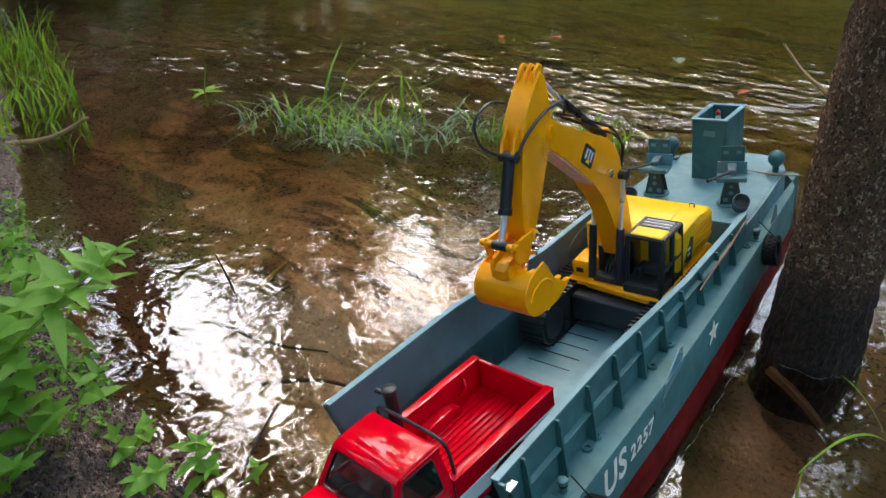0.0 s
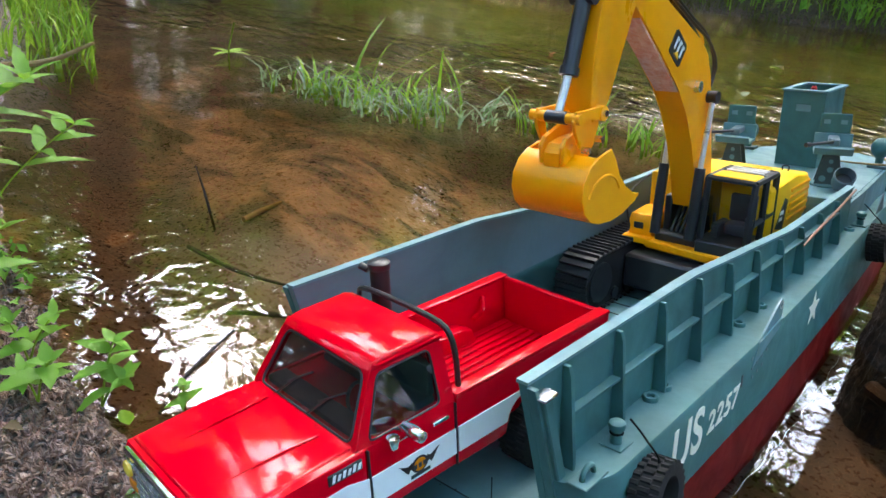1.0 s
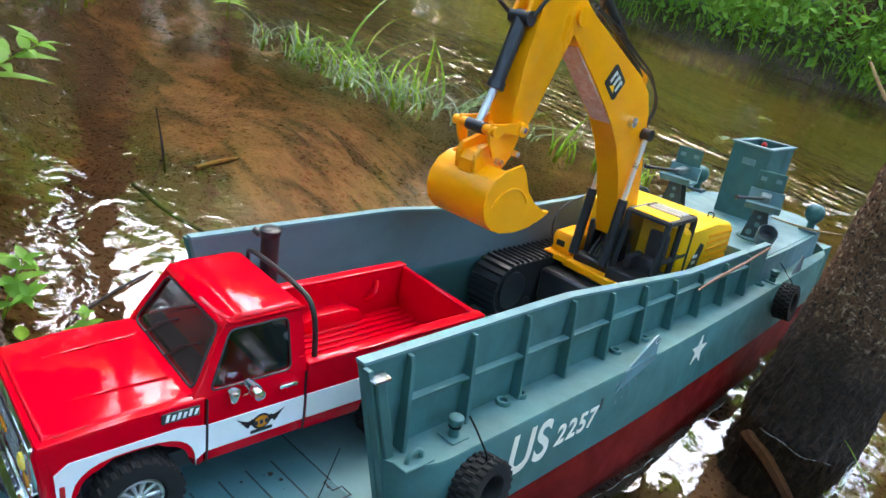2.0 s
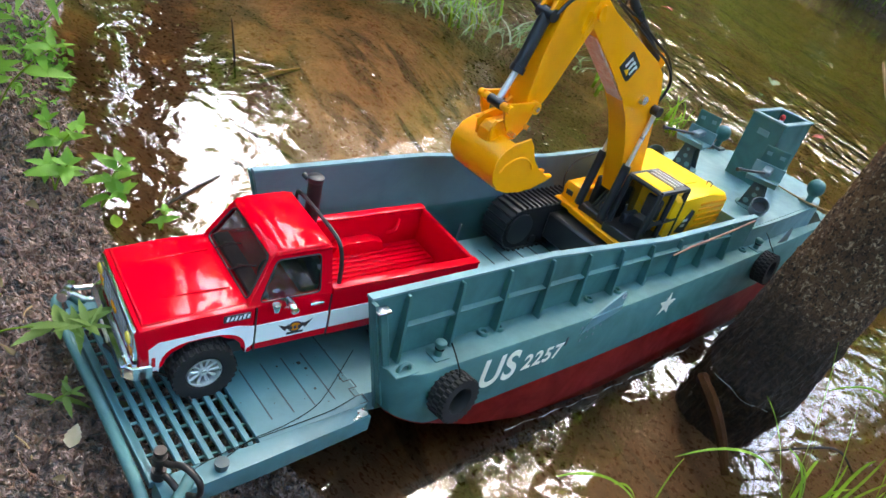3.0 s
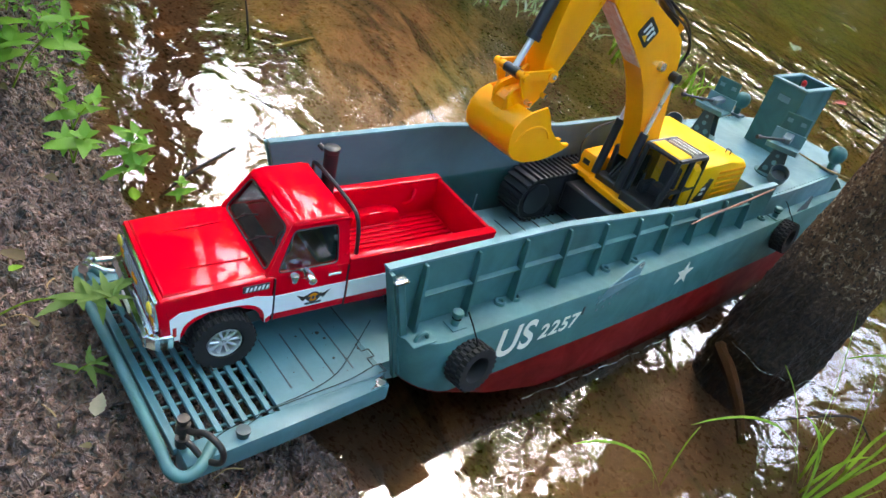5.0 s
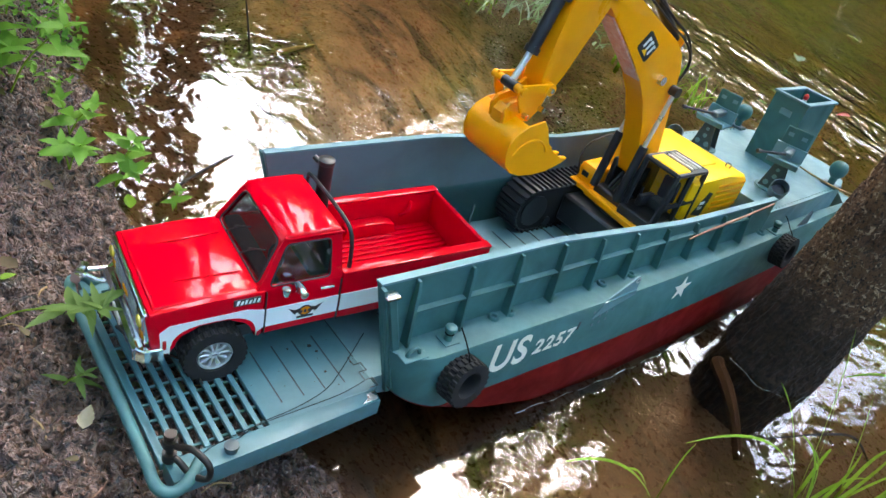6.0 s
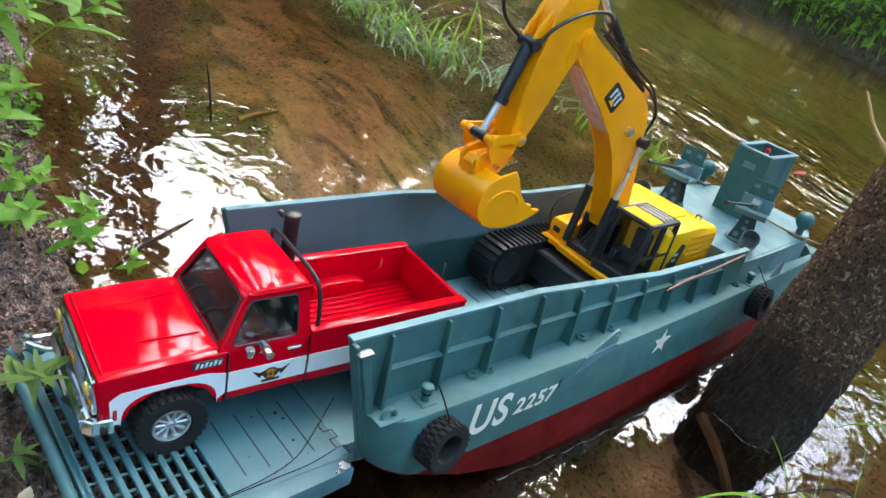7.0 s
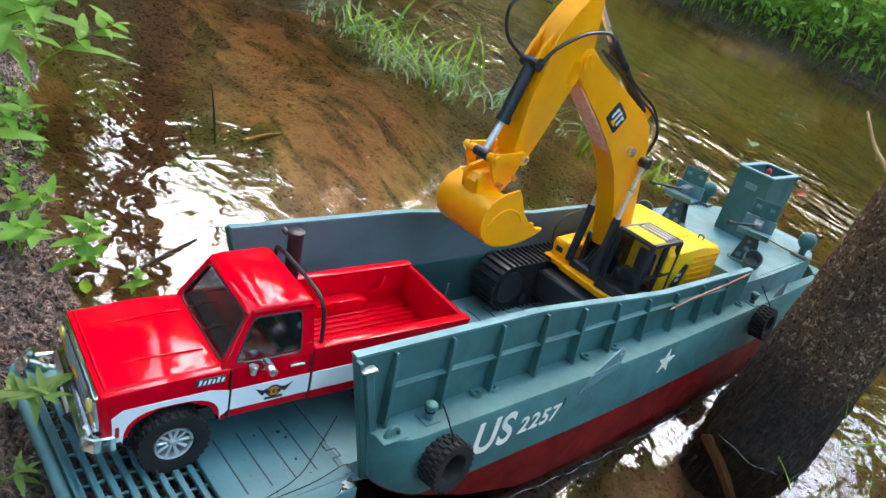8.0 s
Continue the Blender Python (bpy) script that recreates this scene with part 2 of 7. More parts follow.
def water_material():
    m, n, l, b = nodes_of("stream_water")
    n.remove(b)
    out = n["Material Output"]
    v = coords(n, l, world_space=True)
    tr, gl, fr, mx = n.new("ShaderNodeBsdfTransparent"), n.new("ShaderNodeBsdfGlossy"), n.new("ShaderNodeFresnel"), n.new("ShaderNodeMixShader")
    murk = noise_tex(n, l, v, 1.1, 3.0, 0.5)
    l.new(ramp(n, l, murk, [(0.35, (0.86, 0.70, 0.48)), (0.65, (0.98, 0.89, 0.73))]), tr.inputs[0])
    gl.inputs["Roughness"].default_value = 0.012
    fr.inputs[0].default_value = 1.6
    # slow swell, ripples and, in the current's band, a fine chop
    swell = noise_tex(n, l, v, 3.2, 2.0, 0.45, 0.5)
    ripple = noise_tex(n, l, v, 13.0, 1.7, 0.5, 1.0)
    turn_ = n.new("ShaderNodeMapping")
    turn_.inputs["Rotation"].default_value = (0, 0, radians(-23))
    turn_.inputs["Scale"].default_value = (0.5, 1.0, 1.0)
    l.new(v, turn_.inputs["Vector"])
    chop = noise_tex(n, l, turn_.outputs[0], 12.0, 1.0, 0.5, 0.8)
    sep = n.new("ShaderNodeSeparateXYZ")
    l.new(v, sep.inputs[0])
    across = n.new("ShaderNodeMath")
    across.operation = "MULTIPLY_ADD"
    across.inputs[1].default_value = -0.42
    l.new(sep.outputs[0], across.inputs[0])
    l.new(sep.outputs[1], across.inputs[2])
    wob = n.new("ShaderNodeMath")
    wob.operation = "MULTIPLY_ADD"
    wob.inputs[1].default_value = 1.4
    l.new(noise_tex(n, l, v, 1.3, 3.0, 0.6), wob.inputs[0])
    l.new(across.outputs[0], wob.inputs[2])
    rng = n.new("ShaderNodeMapRange")
    rng.inputs["From Min"].default_value, rng.inputs["From Max"].default_value = 2.9, 5.8
    l.new(wob.outputs[0], rng.inputs["Value"])
    band = ramp(n, l, rng.outputs[0], [(0.0, grey(0.0)), (0.14, grey(1.0)), (0.34, grey(1.0)), (0.55, grey(0.02))])
    s1 = n.new("ShaderNodeMath")
    s1.operation = "MULTIPLY_ADD"
    l.new(swell, s1.inputs[0])
    s1.inputs[1].default_value = 2.2
    l.new(ripple, s1.inputs[2])
    c1 = n.new("ShaderNodeMath")
    c1.operation = "MULTIPLY"
    l.new(chop, c1.inputs[0])
    gust = n.new("ShaderNodeMath")
    gust.operation = "MULTIPLY"
    l.new(band, gust.inputs[0])
    l.new(ramp(n, l, noise_tex(n, l, turn_.outputs[0], 2.6, 3.0, 0.6, 0.5), [(0.36, grey(0.05)), (0.48, grey(1.0))]), gust.inputs[1])
    l.new(gust.outputs[0], c1.inputs[1])
    s2 = n.new("ShaderNodeMath")
    s2.operation = "MULTIPLY_ADD"
    l.new(c1.outputs[0], s2.inputs[0])
    s2.inputs[1].default_value = 10.0
    l.new(s1.outputs[0], s2.inputs[2])
    k = n.new("ShaderNodeBump")
    k.inputs["Strength"].default_value, k.inputs["Distance"].default_value = 0.75, 0.0034
    l.new(s2.outputs[0], k.inputs["Height"])
    # the lee of the hull lies nearly still
    lee = n.new("ShaderNodeMapping")
    lee.inputs["Location"].default_value, lee.inputs["Scale"].default_value = (-0.36, -0.14, 0.0), (2.0, 1.45, 0.0)
    l.new(v, lee.inputs["Vector"])
    still = n.new("ShaderNodeTexGradient")
    still.gradient_type = "SPHERICAL"
    l.new(lee.outputs[0], still.inputs[0])
    l.new(ramp(n, l, still.outputs[1], [(0.05, grey(0.75)), (0.35, grey(0.16))]), k.inputs["Strength"])
    l.new(k.outputs[0], gl.inputs["Normal"])
    l.new(k.outputs[0], fr.inputs["Normal"])
    l.new(fr.outputs[0], mx.inputs[0])
    l.new(tr.outputs[0], mx.inputs[1])
    l.new(gl.outputs[0], mx.inputs[2])
    l.new(mx.outputs[0], out.inputs[0])
    return m


def leaf_material(name, light, dark, shine=0.4):
    m, n, l, b = nodes_of(name)
    g = n.new("ShaderNodeNewGeometry")
    tint = mixed(n, l, ramp(n, l, g.outputs["Random Per Island"], [(0.0, grey(0.0)), (1.0, grey(1.0))]), light, dark)
    v = coords(n, l)
    tint = mixed(n, l, ramp(n, l, noise_tex(n, l, v, 60.0, 3.0), [(0.4, grey(0.0)), (0.7, grey(0.4))]), tint, tuple(c * 0.6 for c in dark))
    l.new(tint, b.inputs["Base Color"])
    b.inputs["Roughness"].default_value = shine
    b.inputs["Specular IOR Level"].default_value = 0.28
    tl, mx = n.new("ShaderNodeBsdfTranslucent"), n.new("ShaderNodeMixShader")
    l.new(mixed(n, l, 0.5, tint, (0.25, 0.42, 0.03)), tl.inputs[0])
    mx.inputs[0].default_value = 0.45
    l.new(b.outputs[0], mx.inputs[1])
    l.new(tl.outputs[0], mx.inputs[2])
    l.new(mx.outputs[0], n["Material Output"].inputs[0])
    return m


def bark_material():
    """Brown bark in broken plates with pale lichen flecks, soaked dark near the water."""
    m, n, l, b = nodes_of("tree_bark")
    v = coords(n, l)
    long_ = n.new("ShaderNodeMapping")
    long_.inputs["Scale"].default_value = (1.0, 1.0, 0.85)
    l.new(v, long_.inputs["Vector"])
    big = noise_tex(n, l, v, 6.0, 5.0, 0.6, 0.5)
    fine = noise_tex(n, l, long_.outputs[0], 130.0, 6.0, 0.72, 0.5)
    flake = noise_tex(n, l, long_.outputs[0], 70.0, 5.0, 0.7, 0.8)
    vo = n.new("ShaderNodeTexVoronoi")
    vo.inputs["Scale"].default_value = 105.0
    l.new(long_.outputs[0], vo.inputs["Vector"])
    col = mixed(n, l, ramp(n, l, big, [(0.35, grey(0.0)), (0.7, grey(1.0))]), (0.26, 0.130, 0.062), (0.11, 0.056, 0.029))
    col = mixed(n, l, ramp(n, l, flake, [(0.55, grey(0.0)), (0.61, grey(1.0))]), col, (0.66, 0.44, 0.27))
    col = mixed(n, l, ramp(n, l, fine, [(0.40, grey(1.0)), (0.50, grey(0.0))]), col, (0.035, 0.022, 0.015))
    col = mixed(n, l, ramp(n, l, vo.outputs[0], [(0.0, grey(0.6)), (0.2, grey(0.0))]), col, (0.03, 0.02, 0.016))
    sep = n.new("ShaderNodeSeparateXYZ")
    g = n.new("ShaderNodeNewGeometry")
    l.new(g.outputs["Position"], sep.inputs[0])
    line = n.new("ShaderNodeMath")
    line.operation = "MULTIPLY_ADD"
    l.new(big, line.inputs[0])
    line.inputs[1].default_value = -0.22
    l.new(sep.outputs[2], line.inputs[2])
    wet = ramp(n, l, line.outputs[0], [(0.06, grey(1.0)), (0.16, grey(0.0))])
    col = mixed(n, l, wet, col, mixed(n, l, ramp(n, l, flake, [(0.42, grey(0.0)), (0.60, grey(1.0))]), (0.030, 0.018, 0.012), (0.085, 0.050, 0.033)))
    l.new(col, b.inputs["Base Color"])
    l.new(ramp(n, l, wet, [(0.0, grey(0.85)), (1.0, grey(0.45))]), b.inputs["Roughness"])
    b.inputs["Specular IOR Level"].default_value = 0.3
    both = n.new("ShaderNodeMath")
    both.operation = "ADD"
    l.new(fine, both.inputs[0])
    l.new(flake, both.inputs[1])
    bumped(n, l, b, both.outputs[0], 1.0, 0.022)
    return m


GROUND = ground_material()
WATER = water_material()
BARK = bark_material()
SPRIG = leaf_material("pale_sprig_leaf", (0.15, 0.225, 0.05), (0.08, 0.14, 0.03), 0.6)
LEAF = leaf_material("broad_green_leaf", (0.21, 0.40, 0.045), (0.09, 0.24, 0.028), 0.5)
GRASS = leaf_material("grass_blade", (0.34, 0.50, 0.04), (0.14, 0.29, 0.025), 0.45)
FOREST = leaf_material("forest_leaf", (0.19, 0.30, 0.03), (0.08, 0.15, 0.018), 0.55)
PALE = leaf_material("pale_water_leaf", (0.42, 0.46, 0.34), (0.18, 0.27, 0.13), 0.2)
DEADLEAF = leaf_material("dead_leaf", (0.20, 0.135, 0.08), (0.08, 0.05, 0.028), 0.7)

# ---- mesh tools ----


def part(name, bm, material, parent=None, label="", smooth=True, at=None):
    me = bpy.data.meshes.new(name)
    bmesh.ops.recalc_face_normals(bm, faces=bm.faces)
    bm.to_mesh(me)
    bm.free()
    me.materials.append(material)
    ob = new(name, me)
    if smooth:
        me.polygons.foreach_set("use_smooth", [True] * len(me.polygons))
        me.set_sharp_from_angle(angle=radians(38))
    if parent:
        ob.parent = parent
    if at is not None:
        ob.matrix_basis = at
    if label:
        tagged(ob, label)
    return ob


def thing(name, m, label, category, group="", kind=""):
    ob = new(name)
    ob.empty_display_size = 0.05
    ob.matrix_basis = m
    return tagged(ob, label, category, group, kind)


def box(bm, lo, hi, bevel=0.0, m=None, seg=1):
    lo, hi = Vector(lo), Vector(hi)
    r = bmesh.ops.create_cube(bm, size=1.0)
    vs = r["verts"]
    for v in vs:
        v.co = Vector([(lo[i] + hi[i]) / 2 + v.co[i] * (hi[i] - lo[i]) for i in range(3)])
    if bevel:
        es = list({e for v in vs for e in v.link_edges})
        r = bmesh.ops.bevel(bm, geom=es, offset=bevel, segments=seg, affect="EDGES", profile=0.5)
        vs = list({v for f in r["faces"] for v in f.verts} | {v for v in vs if v.is_valid})
    if m is not None:
        bmesh.ops.transform(bm, matrix=m, verts=vs)
    return bm


def prism(bm, poly, axis, lo, hi, bevel=0.0, seg=1):
    """A flat outline pushed out along an axis. Outlines are (y, z) for x, (x, z) for y and (x, y) for z."""
    def co(p, h):
        a, b = p
        return {"x": (h, a, b), "y": (a, h, b), "z": (a, b, h)}[axis]
    low = [bm.verts.new(co(p, lo)) for p in poly]
    high = [bm.verts.new(co(p, hi)) for p in poly]
    k = len(poly)
    fs = [bm.faces.new(low[::-1]), bm.faces.new(high)]
    fs += [bm.faces.new((low[i], low[(i + 1) % k], high[(i + 1) % k], high[i])) for i in range(k)]
    if bevel:
        es = list({e for f in fs[:2] for e in f.edges})
        bmesh.ops.bevel(bm, geom=es, offset=bevel, segments=seg, affect="EDGES", profile=0.5)
    return bm


def rod(bm, a, b, r, r2=None, seg=12, caps=True):
    a, b = Vector(a), Vector(b)
    r2 = r if r2 is None else r2
    q = (b - a).to_track_quat("Z", "Y").to_matrix().to_4x4()
    m = Matrix.Translation((a + b) / 2) @ q
    bmesh.ops.create_cone(bm, cap_ends=caps, segments=seg, radius1=r, radius2=r2, depth=(b - a).length, matrix=m)
    return bm


def tube(bm, pts, r, seg=8, closed=False, taper=None):
    """A round bar that follows a line of points."""
    pts = [Vector(p) for p in pts]
    rings, n = [], len(pts)
    side = None
    for i, p in enumerate(pts):
        d = (pts[(i + 1) % n] - pts[i - 1]) if closed or 0 < i < n - 1 else (pts[1] - pts[0] if i == 0 else pts[-1] - pts[-2])
        d.normalize()
        if side is None:
            side = d.orthogonal().normalized()
        side = (side - d * side.dot(d)).normalized()
        up = d.cross(side)
        rr = r if taper is None else r * (taper[i] if hasattr(taper, "__len__") else 1 + (taper - 1) * i / (n - 1))
        rings.append([bm.verts.new(p + (side * math.cos(k) + up * math.sin(k)) * rr) for k in (2 * math.pi * j / seg for j in range(seg))])
    for i in range(n if closed else n - 1):
        a, b = rings[i], rings[(i + 1) % n]
        for j in range(seg):
            bm.faces.new((a[j], a[(j + 1) % seg], b[(j + 1) % seg], b[j]))
    if not closed:
        bm.faces.new(rings[0][::-1])
        bm.faces.new(rings[-1])
    return bm


def arc(points, steps=6):
    """A smooth line (Catmull-Rom) through the points."""
    p = [Vector(q) for q in points]
    p = [2 * p[0] - p[1]] + p + [2 * p[-1] - p[-2]]
    out = []
    for i in range(1, len(p) - 2):
        for k in range(steps):
            t = k / steps
            out.append(0.5 * (2 * p[i] + (p[i + 1] - p[i - 1]) * t + (2 * p[i - 1] - 5 * p[i] + 4 * p[i + 1] - p[i + 2]) * t * t + (3 * p[i] - p[i - 1] - 3 * p[i + 1] + p[i + 2]) * t ** 3))
    return out + [p[-2]]


def lathe(bm, profile, seg=24, m=None):
    """A turned body from (radius, height) pairs about z."""
    rings = [[bm.verts.new((r * math.cos(2 * math.pi * j / seg), r * math.sin(2 * math.pi * j / seg), h)) for j in range(seg)] for r, h in profile]
    for a, b in zip(rings, rings[1:]):
        for j in range(seg):
            bm.faces.new((a[j], a[(j + 1) % seg], b[(j + 1) % seg], b[j]))
    bm.faces.new(rings[0][::-1])
    bm.faces.new(rings[-1])
    if m is not None:
        bmesh.ops.transform(bm, matrix=m, verts=[v for ring in rings for v in ring])
    return bm


def B():
    return bmesh.new()


def lettering(name, text, size, thick, material, parent, m, label="", slant=0.0, bold=0.0):
    cu = bpy.data.curves.new(name, "FONT")
    cu.body, cu.size, cu.extrude, cu.offset = text, size, thick, bold
    tmp = bpy.data.objects.new("tmp", cu)
    scene.collection.objects.link(tmp)
    dg = bpy.context.evaluated_depsgraph_get()
    me = bpy.data.meshes.new_from_object(tmp.evaluated_get(dg))
    bpy.data.objects.remove(tmp)
    me.transform(Matrix(((1, slant, 0, 0), (0, 1, 0, 0), (0, 0, 1, 0), (0, 0, 0, 1))))
    me.materials.clear()
    me.materials.append(material)
    ob = new(name, me)
    ob.parent, ob.matrix_basis = parent, m
    if label:
        tagged(ob, label)
    return ob


def word(name, text, size, thick, material, parent, m, label="", slant=0.0, gap=0.06, bold=0.0):
    """A word, each character a part of its own."""
    x = 0.0
    for ch in text:
        ob = lettering(name, ch, size, thick, material, parent, m, label, slant, bold)
        xs = [v.co.x - slant * v.co.y for v in ob.data.vertices]
        ob.matrix_basis = m @ Matrix.Translation((x - min(xs), 0, 0))
        x += max(xs) - min(xs) + gap * size

# ---- ground, water and banks ----
SHORE = [(-60, 9.0), (-12, 2.6), (-6, 1.15), (-4, 0.62), (-3.2, 0.36), (-2.4, -0.02), (-1.8, -0.24), (-1.4, -0.33), (-1.08, -0.385), (-0.8, -0.41), (-0.6, -0.45), (-0.48, -0.41), (-0.2, -0.36), (0.0, -0.33), (0.13, -0.31), (0.3, -0.38), (0.6, -0.46), (1.2, -0.6), (4, -1.2), (60, -9)]
SX, SY = np.array(SHORE).T


def hash_noise(x, y, f, seed):
    """Smooth value noise on arrays, about -1 to 1."""
    x, y = x * f + seed * 17.3, y * f - seed * 9.1
    xi, yi = np.floor(x), np.floor(y)
    u, v = x - xi, y - yi
    u, v = u * u * (3 - 2 * u), v * v * (3 - 2 * v)

    def r(a, b):
        s = np.sin(a * 127.1 + b * 311.7 + seed * 74.7) * 43758.5453
        return (s - np.floor(s)) * 2 - 1
    return (r(xi, yi) * (1 - u) + r(xi + 1, yi) * u) * (1 - v) + (r(xi, yi + 1) * (1 - u) + r(xi + 1, yi + 1) * u) * v


def far_shore(x):
    return 6.40 + np.where(x > -3.4, 0.6, 0.42) * (x + 1.4) - np.where(x > -3.4, 0.0, 0.36)


def height(x, y):
    """The ground's height over the water: mud bank, stream bed with bars, far bank."""
    x, y = np.asarray(x, float), np.asarray(y, float)
    d = np.interp(x, SX, SY) - y + 0.018 * hash_noise(x, y, 9, 1) + 0.010 * hash_noise(x, y, 23, 2)
    land = 0.20 * np.minimum(d, 0.28) + 0.10 * np.clip(d - 0.28, 0, 3) + 0.03 * np.clip(d - 3.0, 0, 20)
    land += np.clip(x + 0.42, 0, 0.6) * 0.09 * np.clip(d / 0.15, 0, 1)
    land += np.clip(0.4 + d / 0.03, 0, 1) * (0.014 * hash_noise(x, y, 9, 3) + 0.034 * np.abs(hash_noise(x, y, 25, 4)) + 0.019 * np.abs(hash_noise(x, y, 58, 5)) + 0.011 * np.abs(hash_noise(x, y, 120, 6)) - 0.020)
    bed = np.maximum(0.42 * d, -0.14 + 0.03 * hash_noise(x, y, 0.8, 7) + 0.012 * hash_noise(x, y, 3.1, 8) + 0.004 * hash_noise(x, y, 11, 9))
    bar = np.exp(-(((x + 1.25) + 0.55 * (y - 0.3)) / 0.42) ** 2 - ((y - 0.45) / 0.7) ** 2)
    bed = np.maximum(bed, -0.14 + 0.112 * bar + 0.006 * hash_noise(x, y, 6, 10))
    f = y - far_shore(x) + 0.12 * hash_noise(x, y, 1.7, 11) + 0.04 * hash_noise(x, y, 6, 12)
    far = 0.55 * np.minimum(f, 0.5) + 0.12 * np.clip(f - 0.5, 0, 40) + np.clip(f / 0.3, 0, 1) * (0.05 * hash_noise(x, y, 2.3, 13) + 0.015 * hash_noise(x, y, 9, 14))
    # unseen rise far out, added to close off the horizon
    rise = 0.42 * np.clip(np.hypot(x, y) - 15, 0, 60)
    return np.where(d > 0, land, np.where(f > -0.3, np.maximum(far, bed), bed)) + rise


def spread(parts):
    return np.unique(np.concatenate([np.arange(a, b, s) for a, b, s in parts]).round(4))


gx = spread([(-70, -12, 4.0), (-12, -4, 0.4), (-4, -1.7, 0.08), (-1.7, -1.2, 0.0085), (-1.2, 0.35, 0.0048), (0.35, 0.75, 0.0085), (0.75, 3, 0.08), (3, 12, 0.5), (12, 70.1, 4.0)])
gy = spread([(-60, -8, 4.0), (-8, -1.6, 0.25), (-1.6, -0.95, 0.03), (-0.95, -0.3, 0.0048), (-0.3, -0.2, 0.0085), (-0.2, 2.2, 0.045), (2.2, 10, 0.12), (10, 20, 0.5), (20, 84.1, 4.0)])
X, Y = np.meshgrid(gx, gy)
Z = height(X, Y)
me = bpy.data.meshes.new("ground")
w_ = len(gx)
idx = np.arange(len(gx) * len(gy)).reshape(len(gy), w_)
quads = np.stack([idx[:-1, :-1], idx[:-1, 1:], idx[1:, 1:], idx[1:, :-1]], -1).reshape(-1, 4)
me.from_pydata(np.stack([X, Y, Z], -1).reshape(-1, 3).tolist(), [], quads.tolist())
me.polygons.foreach_set("use_smooth", [True] * len(me.polygons))
me.materials.append(GROUND)
tagged(new("ground", me), "dark wet mud bank and brown sandy stream bed", "ground", kind="structure")
me = bpy.data.meshes.new("water")
me.from_pydata([(-70, -20, 0), (70, -20, 0), (70, 60, 0), (-70, 60, 0)], [], [(0, 1, 2, 3)])
me.materials.append(WATER)
tagged(new("water", me), "shallow brown stream water with ripples and sky glints", "water", kind="structure")

# ---- the landing craft, in its own frame: x to its far beam, y from bow to stern, z up; it lists a little ----
BOAT = Matrix(((0.98666, 0.0, -0.1628, 0), (0.00321, 0.99981, 0.01947, 0), (0.16277, -0.01973, 0.98647, 0.2338), (0, 0, 0, 1)))
MID = -0.216
FLOOR = -0.120
SILL = -0.084
WALL_OUT, WALL_IN = -0.012, -0.023
WALL_TOP = [(-0.265, 0.133), (0.13, 0.131), (0.54, 0.094), (0.94, 0.094)]
RIM_TOP = 0.004


def beam(y):
    """How far the near side lies out at y."""
    if y < -0.19:
        return -0.012 + 0.06 * math.sqrt(max(0.0, 1 - ((-0.19 - y) / 0.075) ** 2))
    if y < 0.3:
        return 0.048
    if y < 1.35:
        return 0.048 - 0.045 * ((y - 0.3) / 1.05) ** 1.4
    return 0.003 - 0.09 * ((y - 1.35) / 0.17) ** 2


def keel(y):
    return float(np.interp(y, [-0.27, -0.22, -0.15, 0.0, 0.15, 0.4], [-0.108, -0.124, -0.150, -0.190, -0.235, -0.26]))


def raked(y, z):
    """The bow leans back towards its foot."""
    return y + max(0.0, min(1.0, -y / 0.2)) * (0.037 - 0.29 * z)


def flip(p):
    return (2 * MID - p[0], p[1], p[2])


def wall_top(y):
    for (a, za), (b, zb) in zip(WALL_TOP, WALL_TOP[1:]):
        if y <= b:
            return za + (zb - za) * (y - a) / (b - a)
    return WALL_TOP[-1][1]


craft = thing("landing_craft", BOAT, "teal model landing craft, red bottom, bow ramp down on mud", "boat")
STATIONS = [-0.265, -0.262, -0.255, -0.245, -0.23, -0.21, -0.19] + [-0.15 + 0.075 * i for i in range(20)] + [1.35, 1.4, 1.44, 1.48, 1.51]


def side_band(levels, inset, mirrored):
    """One side tank between two heights, its outer face following the beam."""
    bm, rows = B(), []
    for y in STATIONS:
        top, low = levels(y)
        x = beam(y)
        row = [(a, raked(y, b), b) for a, b in ((WALL_IN, top), (x - 0.002, top), (x, top - 0.003), (x - inset, low), (WALL_IN, low))]
        rows.append([bm.verts.new(flip(p) if mirrored else p) for p in row])
    for a, b in zip(rows, rows[1:]):
        for j in range(5):
            bm.faces.new((a[j], a[(j + 1) % 5], b[(j + 1) % 5], b[j]))
    bm.faces.new(rows[0])
    bm.faces.new(rows[-1][::-1])
    return bm


for mirrored in (False, True):
    part("hull_side", side_band(lambda y: (0.0, max(-0.127, keel(y) + 0.004)), 0.0, mirrored), TEAL, craft)
    part("hull_bottom", side_band(lambda y: (max(-0.127, keel(y) + 0.004), keel(y)), 0.006, mirrored), RED_HULL, craft, "dark red antifouling paint")
bm = B()
prism(bm, [(-0.225, -0.125), (-0.232, SILL), (-0.05, SILL - 0.004), (0.34, FLOOR), (1.5, FLOOR), (1.5, -0.21), (0.2, -0.21)], "x", 2 * MID - WALL_IN, WALL_IN)
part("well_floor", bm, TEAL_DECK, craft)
for i in range(9):
    y = 0.34 + 0.05 * i
    for x0, x1 in ((-0.36, -0.24), (-0.19, -0.07)):
        part("tread_strip", box(B(), (x0, y, FLOOR), (x1, y + 0.0022, FLOOR + 0.0012)), BLACK, craft)
